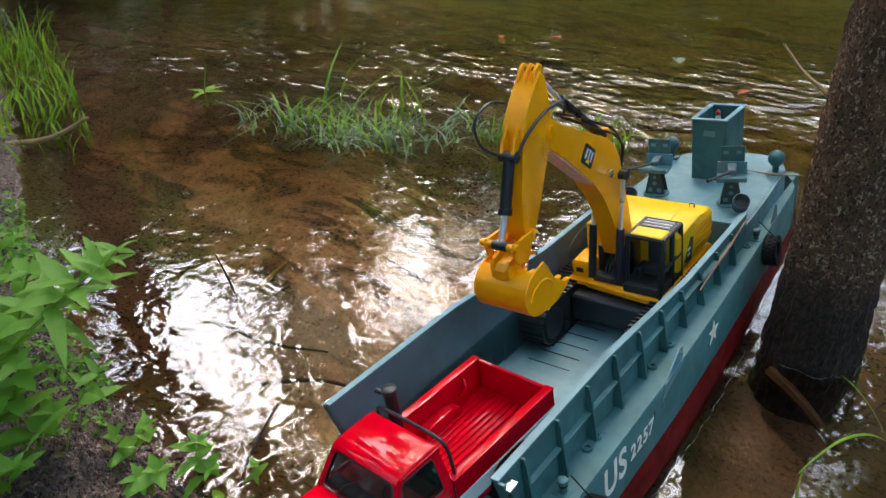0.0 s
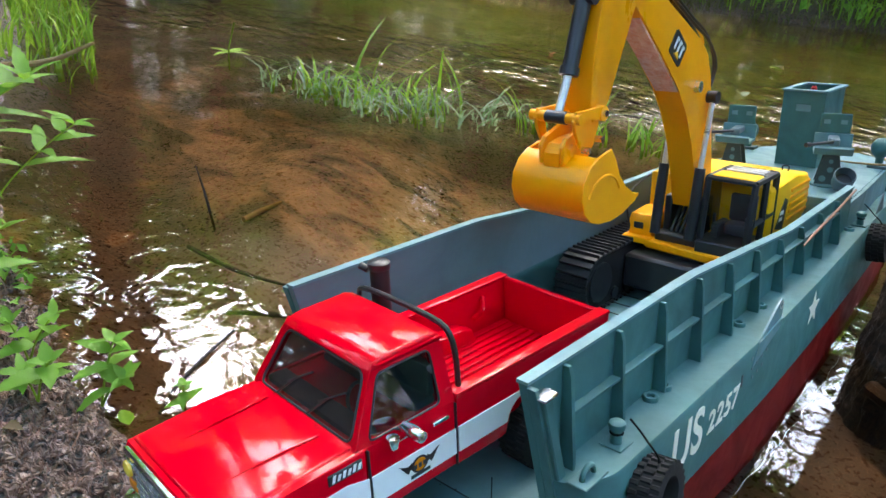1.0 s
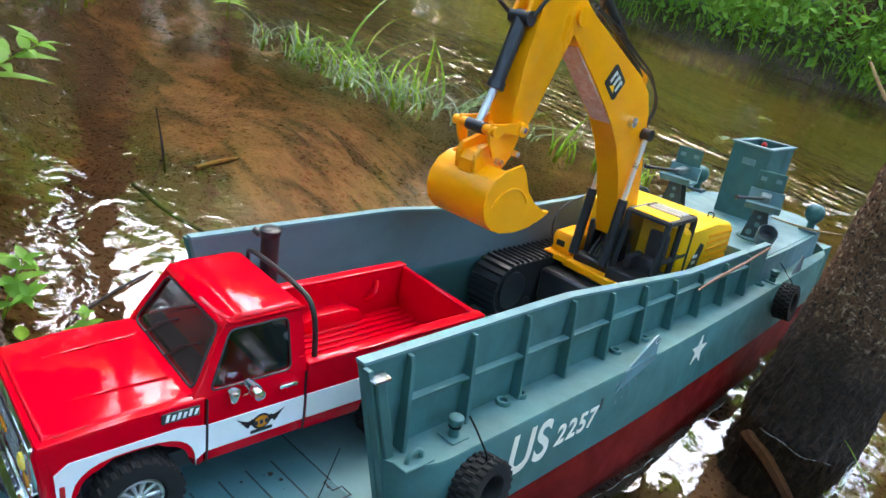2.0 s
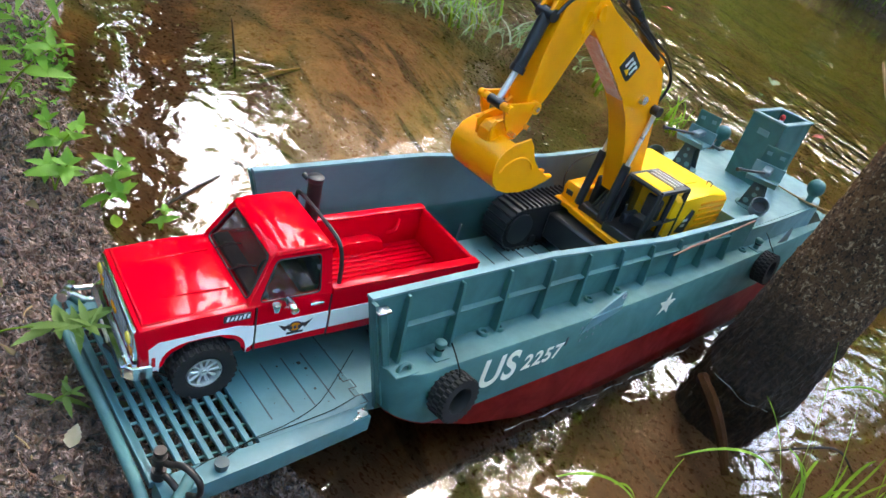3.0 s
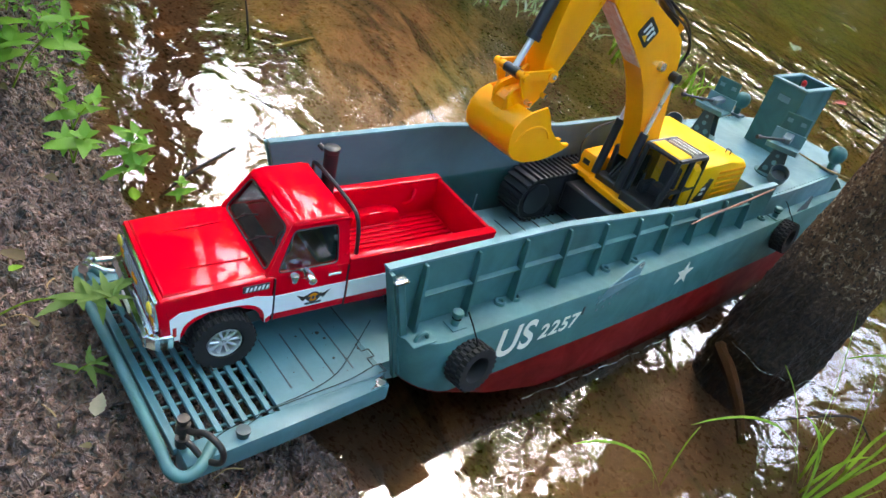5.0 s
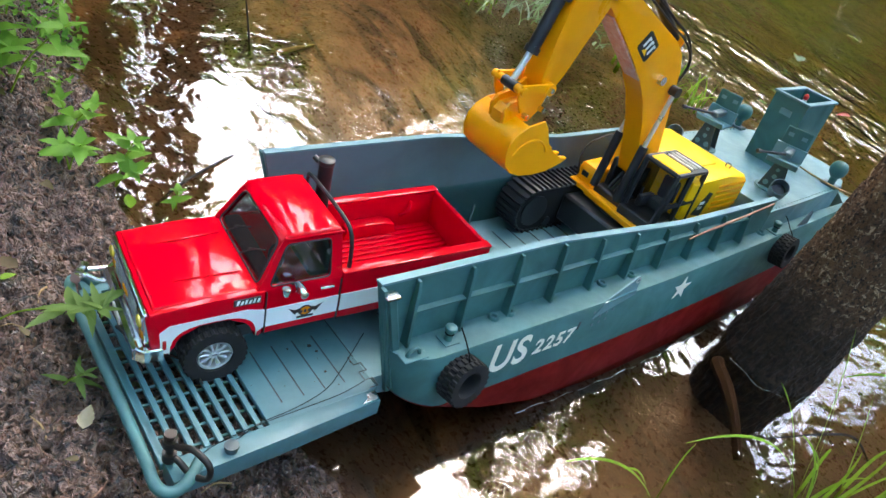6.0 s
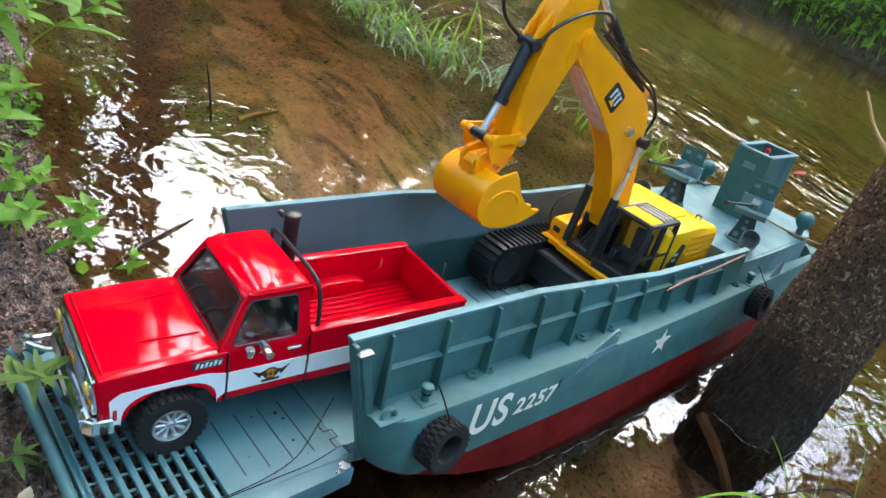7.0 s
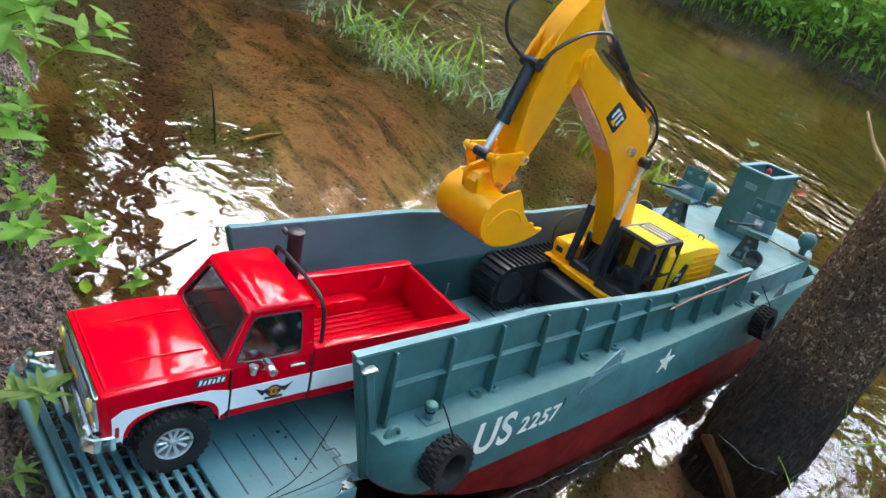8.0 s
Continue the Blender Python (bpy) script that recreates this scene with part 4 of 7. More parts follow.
def arch(yc, r, lift=0.0):
    """A squarish round wheel opening, from front to rear."""
    out = []
    for i in range(15):
        a = math.pi * (1 - i / 14)
        c, q = math.cos(a), math.sin(a)
        out.append((yc + r * math.copysign(abs(c) ** 0.7, c), 0.074 + (0.047 + lift) * max(q, 0.0) ** 0.7))
    return out


def ringed(outer, inner, n=40):
    """Two outlines, each cut at the same n angles about the inner one's middle."""
    cy, cz = sum(p[0] for p in inner) / len(inner), sum(p[1] for p in inner) / len(inner)

    def cut(poly, a):
        dy, dz = math.cos(a), math.sin(a)
        for (y0, z0), (y1, z1) in zip(poly, poly[1:] + poly[:1]):
            ey, ez = y1 - y0, z1 - z0
            det = dy * -ez + ey * dz
            if abs(det) < 1e-12:
                continue
            t = ((y0 - cy) * -ez + ey * (z0 - cz)) / det
            u = (dy * (z0 - cz) - dz * (y0 - cy)) / det
            if t > 0 and -1e-9 <= u <= 1 + 1e-9:
                return (cy + dy * t, cz + dz * t)
    angles = sorted({2 * math.pi * i / n for i in range(n)} | {math.atan2(p[1] - cz, p[0] - cy) % (2 * math.pi) for p in outer})
    return [cut(outer, a) for a in angles], [cut(inner, a) for a in angles]


def rounded(poly, r, steps=4):
    """The outline with its corners rounded off."""
    out = []
    for i, p in enumerate(poly):
        p, a, b = Vector(p), Vector(poly[i - 1]), Vector(poly[(i + 1) % len(poly)])
        s0, s1 = p + (a - p).normalized() * r, p + (b - p).normalized() * r
        for k in range(steps + 1):
            t = k / steps
            q = s0 * (1 - t) ** 2 + p * 2 * t * (1 - t) + s1 * t * t
            out.append((q.x, q.y))
    return out


def window_frame_mesh(outer, inner, at, inward):
    """A panel with a window cut through it: at() lays flat points in space, inward is its thickness."""
    o, i = ringed(outer, inner)
    bm = B()
    rows = [[bm.verts.new(Vector(at(p)) + d) for p in pts] for pts, d in ((o, Vector()), (i, Vector()), (i, Vector(inward)), (o, Vector(inward)))]
    k = len(o)
    for a, b in zip(rows, rows[1:] + rows[:1]):
        for j in range(k):
            bm.faces.new((a[j], a[(j + 1) % k], b[(j + 1) % k], b[j]))
    return bm


# nose: hood, fenders, wheel arches
side_line = [(-0.238, 0.080), (-0.246, 0.148), (-0.241, 0.1585), (-0.15, 0.1625), (-0.072, 0.1635), (-0.072, 0.0738), (-0.080, 0.0738)] + arch(FW, 0.064)[::-1] + [(-0.217, 0.0738)]
bm = prism(B(), side_line, "x", -0.100, 0.100, 0.005, 3)
nose = part("fender_body", bm, RED_CAR, truck)
bm = prism(B(), [(-0.093, -0.236), (0.093, -0.236), (0.091, -0.076), (-0.091, -0.076)], "z", 0.152, 0.1665, 0.005, 3)
for v in bm.verts:
    v.co.z += 0.018 * (v.co.y + 0.236) - 0.12 * max(0.0, abs(v.co.x) - 0.06)
part("hood", bm, RED_CAR, truck)
for s in (-1, 1):
    bm = tube(B(), [(s * 0.046, -0.200, 0.1652), (s * 0.047, -0.16, 0.1662), (s * 0.050, -0.095, 0.1672)], 0.0012, 6, taper=[0.2, 1, 1, 0.2][:3])
    part("hood_crease", bm, RED_CAR, truck)
# cab: lower body, pillars, roof, panes
bm = prism(B(), [(-0.0715, 0.074), (0.056, 0.074), (0.056, 0.163), (-0.0715, 0.163)], "x", -0.0985, 0.0985, 0.003, 2)
cab = part("cab_body", bm, RED_CAR, truck)
bm = prism(B(), [(-0.046, 0.2345), (-0.040, 0.2405), (-0.026, 0.2445), (0.042, 0.2455), (0.054, 0.242), (0.058, 0.2355), (0.058, 0.231), (-0.040, 0.231)], "x", -0.0795, 0.0795, 0.0045, 3)
for v in bm.verts:
    v.co.z += 0.0035 * (1 - (v.co.x / 0.08) ** 2) if v.co.z > 0.236 else 0.0
part("roof", bm, RED_CAR, truck)
SIDE_WINDOW = rounded([(-0.066, 0.167), (-0.036, 0.2285), (0.037, 0.2285), (0.035, 0.167)], 0.008)
FRONT_WINDOW = rounded([(-0.086, 0.167), (0.086, 0.167), (0.070, 0.230), (-0.070, 0.230)], 0.010)
for s in (-1, 1):
    def on_side(p, dx=0.0):
        return (s * (0.0975 + dx - (p[1] - 0.162) * 0.275), p[0], p[1])
    part("door_frame", window_frame_mesh([(-0.087, 0.160), (-0.042, 0.237), (0.056, 0.237), (0.056, 0.160)], SIDE_WINDOW, on_side, (-s * 0.006, 0, 0)), RED_CAR, truck)
    part("window_seal", tube(B(), [on_side(p, 0.0002) for p in SIDE_WINDOW], 0.0013, 6, True), BLACK, truck, "thin black window seal")
    part("drip_rail", tube(B(), arc([(s * 0.097, -0.083, 0.165), (s * 0.0785, -0.043, 0.2345), (s * 0.0795, -0.030, 0.2375), (s * 0.0800, 0.050, 0.2385), (s * 0.0795, 0.056, 0.236)], 5), 0.0016, 6), RED_CAR, truck)
    bm = B()
    bm.faces.new([bm.verts.new(on_side(p, -0.002)) for p in SIDE_WINDOW])
    part("side_window", bm, GLASS, truck, "smoked side window")
    bm = B()
    box(bm, (min(s * 0.098, s * 0.1035), 0.018, 0.1465), (max(s * 0.098, s * 0.1035), 0.042, 0.1515), 0.001)
    part("door_handle", bm, CHROME, truck, "small chrome handle")
    for y0 in (-0.0705, 0.0545):
        part("door_gap", box(B(), (min(s * 0.0975, s * 0.1002), y0 - 0.0006, 0.075), (max(s * 0.0975, s * 0.1016), y0 + 0.0006, 0.160)), BLACK, truck)
    bm = B()
    rod(bm, (s * 0.098, -0.030, 0.165), (s * 0.118, -0.026, 0.174), 0.0022)
    rod(bm, (s * 0.102, -0.030, 0.154), (s * 0.118, -0.026, 0.170), 0.0018)
    arm = part("mirror_arm", bm, CHROME, truck)
    head = lathe(B(), [(0.002, -0.017), (0.0055, -0.015), (0.0072, -0.006), (0.0078, 0.006), (0.0066, 0.014), (0.002, 0.0165)], 14, Matrix.Translation((s * 0.119, -0.025, 0.171)) @ Matrix.Rotation(s * math.pi / 2, 4, "Y"))
    part("mirror", head, CHROME, arm, "streamlined chrome door mirror")
    cup = lathe(B(), [(0.0025, -0.0085), (0.0050, -0.006), (0.0072, 0.004), (0.0070, 0.007), (0.002, 0.0078)], 14, Matrix.Translation((s * 0.107, -0.043, 0.160)))
    part("mirror_cup", cup, CHROME, truck, "small chrome cup below the mirror")
    # white flank: front with its arch, door and bed
    x0, x1 = sorted((s * 0.0995, s * 0.1012))
    out = [(-0.2265, 0.080), (-0.2285, 0.121), (-0.214, 0.1315), (-0.10, 0.1335), (-0.0725, 0.1265), (-0.0725, 0.091), (-0.083, 0.084)] + [(y, z + 0.001) for y, z in arch(FW, 0.0655, 0.002)[::-1]] + [(-0.2165, 0.080)]
    part("white_fender_band", prism(B(), out, "x", x0, x1), WHITE_CAR, truck, "white paint band with chrome edge")
    part("white_door_band", prism(B(), [(-0.069, 0.091), (0.053, 0.092), (0.053, 0.126), (-0.069, 0.126)], "x", x0, x1), WHITE_CAR, truck)
    out = [(0.0575, 0.092), (0.1375, 0.092)] + [(y, max(z + 0.001, 0.092)) for y, z in arch(RW, 0.0655, 0.002)[1:-1]] + [(0.2725, 0.092), (0.350, 0.092), (0.350, 0.126), (0.0575, 0.126)]
    part("white_bed_band", prism(B(), out, "x", x0, x1), WHITE_CAR, truck)
    bm = B()
    box(bm, (min(s * 0.1008, s * 0.1022), -0.2245, 0.088), (max(s * 0.1008, s * 0.1024), -0.2190, 0.106), 0.0008)
    part("marker_frame", bm, LENS_RED, truck, "red side marker lamp")
    bm = B()
    box(bm, (min(s * 0.0998, s * 0.1024), -0.122, 0.1445), (max(s * 0.0998, s * 0.1024), -0.080, 0.1575), 0.001)
    bd = part("badge", bm, BLACK, truck, "black badge with white letter bars")
    bm = B()
    for i, h in enumerate((0.0085, 0.0065, 0.0080, 0.0065, 0.0085, 0.0070)):
        y = -0.1185 + 0.0063 * i
        prism(bm, [(y, 0.1475), (y + 0.0034, 0.1475), (y + 0.0056, 0.1475 + h), (y + 0.0021, 0.1475 + h)], "x", min(s * 0.1022, s * 0.1029), max(s * 0.1022, s * 0.1029))
    part("badge_bars", bm, WHITE_CAR, bd)
    x0, x1 = sorted((s * 0.1010, s * 0.1018))
    emb = prism(B(), [(0.012 * math.cos(a) - 0.004, 0.109 + 0.0105 * math.sin(a)) for a in (2 * math.pi * i / 16 for i in range(16))], "x", x0, x1)
    door_mark = part("door_emblem", emb, MAROON, truck, "dark winged emblem on the white door")
    for w in (-1, 1):
        for k in range(3):
            bm = prism(B(), [(-0.004 + w * 0.011, 0.110 + 0.003 * k), (-0.004 + w * (0.030 - 0.004 * k), 0.119 - 0.0052 * k), (-0.004 + w * (0.025 - 0.004 * k), 0.114 - 0.0052 * k), (-0.004 + w * 0.011, 0.106 + 0.003 * k)][:: w], "x", x0, x1)
            part("wing_feather", bm, MAROON, door_mark)
    y0_, y1_ = sorted((s * 0.1016, s * 0.1023))
    part("emblem_ring", prism(B(), [(0.009 * math.cos(a) - 0.004, 0.109 + 0.0078 * math.sin(a)) for a in (2 * math.pi * i / 16 for i in range(16))], "x", y0_, y1_), AMBER, door_mark, "dull orange disc")
    bm = B()
    for k in range(3):
        box(bm, (min(s * 0.1021, s * 0.1027), -0.0135 + 0.0068 * k, 0.1055), (max(s * 0.1021, s * 0.1027), -0.0090 + 0.0068 * k, 0.1115))
    part("emblem_bar", bm, BLACK, door_mark)
    part("emblem_scroll", box(B(), (min(s * 0.1018, s * 0.1026), -0.018, 0.0955), (max(s * 0.1018, s * 0.1026), 0.010, 0.0995), 0.0), BLACK, door_mark)
    # bed sides
    bm = prism(B(), [(0.057, 0.0738), (0.130, 0.0738)] + arch(RW, 0.064) + [(0.352, 0.0738), (0.354, 0.166), (0.057, 0.166)], "x", min(s * 0.084, s * 0.0995), max(s * 0.084, s * 0.0995), 0.002, 2)
    part("bed_side", bm, RED_CAR, truck)
    bm = B()
    box(bm, (min(s * 0.082, s * 0.1005), 0.057, 0.164), (max(s * 0.082, s * 0.1005), 0.355, 0.170), 0.002, None, 2)
    part("bed_rail", bm, RED_CAR, truck)
    bm = prism(B(), [(0.142, 0.094), (0.262, 0.094), (0.252, 0.118), (0.230, 0.126), (0.176, 0.126), (0.152, 0.118)], "x", min(s * 0.060, s * 0.085), max(s * 0.060, s * 0.085), 0.004, 2)
    part("wheel_well", bm, RED_CAR, truck)
    bm = tube(B(), arc([(s * 0.083, 0.275, 0.12), (s * 0.072, 0.285, 0.135), (s * 0.080, 0.295, 0.152)]), 0.004, 6)
    part("stake_rib", bm, RED_CAR, truck)


def on_screen(p, out=0.0):
    return (p[0], -0.0855 - 0.8 * out + (p[1] - 0.160) * 0.575, p[1] + 0.4 * out)


part("windscreen_frame", window_frame_mesh([(-0.0955, 0.160), (0.0955, 0.160), (0.0775, 0.2375), (-0.0775, 0.2375)], FRONT_WINDOW, on_screen, (0, 0.006, 0)), RED_CAR, truck)
part("windscreen_seal", tube(B(), [on_screen(p, 0.0002) for p in FRONT_WINDOW], 0.0016, 6, True), BLACK, truck, "black rubber seal")
bm = B()
bm.faces.new([bm.verts.new(on_screen(p, -0.002)) for p in FRONT_WINDOW])
part("windscreen", bm, GLASS, truck, "smoked windscreen")
bm = B()
box(bm, (-0.092, -0.090, 0.158), (0.092, -0.074, 0.1655), 0.003)
part("cowl", bm, RED_CAR, truck)
for s in (-1, 1):
    bm = tube(B(), [(s * 0.03 - 0.02, -0.083, 0.168), (s * 0.03 + 0.004, -0.068, 0.193)], 0.0012, 6)
    tube(bm, [(s * 0.03 - 0.012, -0.071, 0.182), (s * 0.03 + 0.026, -0.060, 0.205)], 0.0014, 6)
    part("wiper", bm, BLACK, truck)
bm = B()
box(bm, (-0.094, 0.046, 0.162), (0.094, 0.0555, 0.180), 0.002)
box(bm, (-0.076, 0.046, 0.226), (0.076, 0.0555, 0.238), 0.002)
part("rear_wall", bm, RED_CAR, truck)
bm = B()
bm.faces.new([bm.verts.new(p) for p in ((-0.088, 0.052, 0.178), (0.088, 0.052, 0.178), (0.075, 0.052, 0.228), (-0.075, 0.052, 0.228))])
part("rear_window", bm, GLASS, truck)
# dark seat and dashboard inside
bm = B()
box(bm, (-0.085, 0.005, 0.150), (0.085, 0.040, 0.172), 0.006, None, 2)
box(bm, (-0.085, 0.028, 0.170), (0.085, 0.042, 0.212), 0.006, None, 2)
part("bench_seat", bm, INTERIOR, truck)
bm = B()
box(bm, (-0.088, -0.074, 0.150), (0.088, -0.046, 0.172), 0.005, None, 2)
dash = part("dashboard", bm, INTERIOR, truck)
part("steering_wheel", tube(B(), [(0.045 + 0.020 * math.cos(a), -0.036 + 0.008 * math.sin(a), 0.180 + 0.018 * math.sin(a)) for a in (2 * math.pi * i / 18 for i in range(18))], 0.0022, 6, True), BLACK, dash)
# bed floor with ribs, front wall, tailgate
bm = B()
box(bm, (-0.085, 0.058, 0.086), (0.085, 0.350, 0.094))
part("bed_floor", bm, RED_CAR, truck)
for i in range(12):
    x = -0.072 + 0.0131 * i
    bm = B()
    box(bm, (x - 0.0034, 0.064, 0.0935), (x + 0.0034, 0.342, 0.0985), 0.0014)
    part("floor_rib", bm, RED_CAR, truck)
bm = B()
box(bm, (-0.085, 0.057, 0.09), (0.085, 0.063, 0.166), 0.001)
part("bed_front", bm, RED_CAR, truck)
bm = B()
box(bm, (-0.0835, 0.346, 0.068), (0.0835, 0.355, 0.167), 0.002)
part("tailgate", bm, RED_CAR, truck)
# hoop behind the cab and the tall stack
bm = tube(B(), arc([(0.088, 0.072, 0.168), (0.087, 0.071, 0.205), (0.082, 0.069, 0.232), (0.066, 0.066, 0.247), (0.0, 0.066, 0.250), (-0.066, 0.066, 0.247), (-0.082, 0.069, 0.232), (-0.087, 0.071, 0.205), (-0.088, 0.072, 0.168)], 5), 0.0036, 8)
part("roll_hoop", bm, BLACK, truck, "black tubular hoop")
bm = B()
rod(bm, (-0.066, 0.092, 0.094), (-0.066, 0.092, 0.268), 0.0125, seg=20)
stack = part("upright_cylinder", bm, MAROON, truck, "dark maroon cylinder standing in the bed")
part("cylinder_cap", lathe(B(), [(0.0135, 0.0), (0.0145, 0.002), (0.0145, 0.009), (0.012, 0.011), (0.002, 0.0115)], 20, Matrix.Translation((-0.066, 0.092, 0.266))), BLACK, stack)
bm = B()
rod(bm, (-0.081, 0.086, 0.262), (-0.092, 0.082, 0.266), 0.005)
part("valve", bm, BLACK, stack)
# grille, lamps, bumpers
bm = B()
box(bm, (-0.094, -0.2485, 0.098), (0.094, -0.240, 0.155), 0.002)
gr = part("grille_surround", bm, CHROME, truck)
bm = B()
box(bm, (-0.066, -0.2495, 0.103), (0.066, -0.2475, 0.150))
part("grille_recess", bm, BLACK, gr)
for i in range(9):
    x = -0.060 + 0.015 * i
    part("grille_bar", box(B(), (x - 0.001, -0.2505, 0.103), (x + 0.001, -0.2480, 0.150)), CHROME, gr)
for i in range(4):
    z = 0.110 + 0.011 * i
    part("grille_bar", box(B(), (-0.066, -0.2508, z - 0.001), (0.066, -0.2482, z + 0.001)), CHROME, gr)
bm = B()
box(bm, (-0.012, -0.2525, 0.121), (0.012, -0.2495, 0.128), 0.001)
part("grille_emblem", bm, AMBER, gr)
for s in (-1, 1):
    bm = B()
    box(bm, (s * 0.081 - 0.011, -0.2500, 0.124), (s * 0.081 + 0.011, -0.2460, 0.146), 0.001)
    lamp = part("headlight_bezel", bm, CHROME, truck)
    bm = lathe(B(), [(0.0095, 0.0), (0.0095, 0.003), (0.006, 0.005), (0.001, 0.0055)], 16, Matrix.Translation((s * 0.081, -0.2495, 0.135)) @ Matrix.Rotation(math.pi / 2, 4, "X"))
    part("headlight", bm, LAMP_YELLOW, lamp, "yellow tinted headlight")
    bm = B()
    box(bm, (s * 0.081 - 0.010, -0.2500, 0.106), (s * 0.081 + 0.010, -0.2465, 0.119), 0.002)
    part("turn_lamp", bm, AMBER, lamp, "amber turn lamp")
bm = B()
prof = [(-0.262, 0.072), (-0.264, 0.092), (-0.258, 0.097), (-0.246, 0.094), (-0.246, 0.070)]
prism(bm, prof, "x", -0.094, 0.094, 0.003, 2)
for s in (-1, 1):
    tmp = B()
    prism(tmp, [(s * 0.090, -0.264), (s * 0.104, -0.250), (s * 0.106, -0.224), (s * 0.101, -0.224), (s * 0.098, -0.244), (s * 0.090, -0.250)][:: s], "z", 0.070, 0.095, 0.002)
    me = bpy.data.meshes.new("tmp")
    tmp.to_mesh(me)
    tmp.free()
    bm.from_mesh(me)
    bpy.data.meshes.remove(me)
part("front_bumper", bm, CHROME, truck, "chrome bumper with wrapped ends")
bm = B()
box(bm, (-0.020, -0.2665, 0.074), (0.020, -0.2635, 0.088), 0.0008)
part("number_plate", bm, CREAM, truck, "yellow plate with plain bar")
bm = B()
box(bm, (-0.098, 0.355, 0.066), (0.098, 0.366, 0.086), 0.003, None, 2)
part("rear_bumper", bm, CHROME, truck)
bm = B()
for s in (-1, 1):
    box(bm, (s * 0.045 - 0.008, -0.23, 0.062), (s * 0.045 + 0.008, 0.34, 0.080))
box(bm, (-0.085, -0.20, 0.066), (0.085, 0.045, 0.090))
part("chassis", bm, BLACK, truck)
for y in (FW, RW):
    bm = B()
    rod(bm, (-0.085, y, WZ[y]), (0.085, y, WZ[y]), 0.010)
    part("axle", bm, BLACK, truck)
    for s in (-1, 1):
        w = part("wheel", tyre_body(B(), WR, 0.0262, 0.042, 28, 0.0024), RUBBER, truck, "black knobbly tyre with grey ten-spoke rim", at=pose(s * 0.092, y, WZ[y], 17 * s, 0, 0))
        bm = B()
        q = Matrix.Rotation(math.pi / 2, 4, "Y")
        lathe(bm, [(0.0272, -0.016), (0.0272, 0.0165), (0.0262, 0.0180), (0.0240, 0.0170), (0.0228, 0.006), (0.021, -0.010)], 32, q)
        rod(bm, (-0.012, 0, 0), (0.013, 0, 0), 0.0078, seg=18)
        rod(bm, (-0.015, 0, 0), (0.016, 0, 0), 0.0042, seg=8)
        part("rim", bm, ALLOY, w)
        for k in range(10):
            bm = prism(B(), [(-0.0018, 0.0065), (0.0018, 0.0065), (0.0029, 0.0240), (-0.0029, 0.0240)], "x", min(s * 0.007, s * 0.0135), max(s * 0.007, s * 0.0135), 0.0012)
            part("spoke", bm, ALLOY, w, at=pose(0, 0, 0, 36 * k))
        bm = B()
        rod(bm, (-0.012, 0, 0), (0.0, 0, 0), 0.0215, seg=24)
        part("brake_disc", bm, BLACK, w)

# ---- the excavator in the well, in the craft's frame ----
EX = (-0.222, 0.62, FLOOR)
digger = thing("excavator", BOAT, "yellow and black model excavator with raised arm standing in the boat", "toy excavator")


def rounded_track(y0, y1, z0, z1, n=10):
    r = (z1 - z0) / 2
    zc = (z0 + z1) / 2
    return [(y0 + r - r * math.sin(math.pi * i / n), zc - r * math.cos(math.pi * i / n)) for i in range(n + 1)] + [(y1 - r + r * math.sin(math.pi * i / n), zc + r * math.cos(math.pi * i / n)) for i in range(n + 1)]


for x0, x1 in ((-0.402, -0.328), (-0.114, -0.040)):
    z0, z1 = FLOOR + 0.009, FLOOR + 0.122
    bm = prism(B(), rounded_track(0.374, 0.820, z0, z1), "x", x0 + 0.004, x1 - 0.004)
    tr = part("track", bm, RUBBER, digger, "black crawler track with metal shoes")
    ln = rounded_track(0.374, 0.820, z0, z1, 12)
    # even shoes round the loop
    per = [math.dist(ln[i], ln[(i + 1) % len(ln)]) for i in range(len(ln))]
    total, count = sum(per), 60
    shoe = B()
    box(shoe, (x0, -0.0072, -0.0005), (x1, 0.0072, 0.0035))
    box(shoe, (x0, -0.0070, 0.003), (x1, -0.0040, 0.0085))
    first = None
    for k in range(count):
        d, i = total * k / count, 0
        while d > per[i]:
            d -= per[i]
            i += 1
        a, b = Vector(ln[i]), Vector(ln[(i + 1) % len(ln)])
        p = a + (b - a) * (d / per[i])
        t = (b - a).normalized()
        m = Matrix.Translation((0, p.x, p.y)) @ Matrix.Rotation(math.atan2(t.y, t.x), 4, "X")
        if first is None:
            first = part("track_shoe", shoe, BLACK, tr, at=m)
        else:
            o = new("track_shoe", first.data)
            o.parent, o.matrix_basis = tr, m
    for y, zc, rr in [(0.430, (z0 + z1) / 2, 0.042), (0.764, (z0 + z1) / 2, 0.042)] + [(0.49 + 0.052 * i, z0 + 0.016, 0.013) for i in range(5)]:
        part("track_wheel", rod(B(), (x0 - 0.001, y, zc), (x1 + 0.001, y, zc), rr, seg=24), BLACK, tr)
bm = B()
box(bm, (-0.330, 0.52, FLOOR + 0.03), (-0.112, 0.75, FLOOR + 0.105), 0.006)
rod(bm, (-0.222, 0.64, FLOOR + 0.09), (-0.222, 0.64, FLOOR + 0.125), 0.085, seg=32)
part("undercarriage", bm, BLACK, digger)
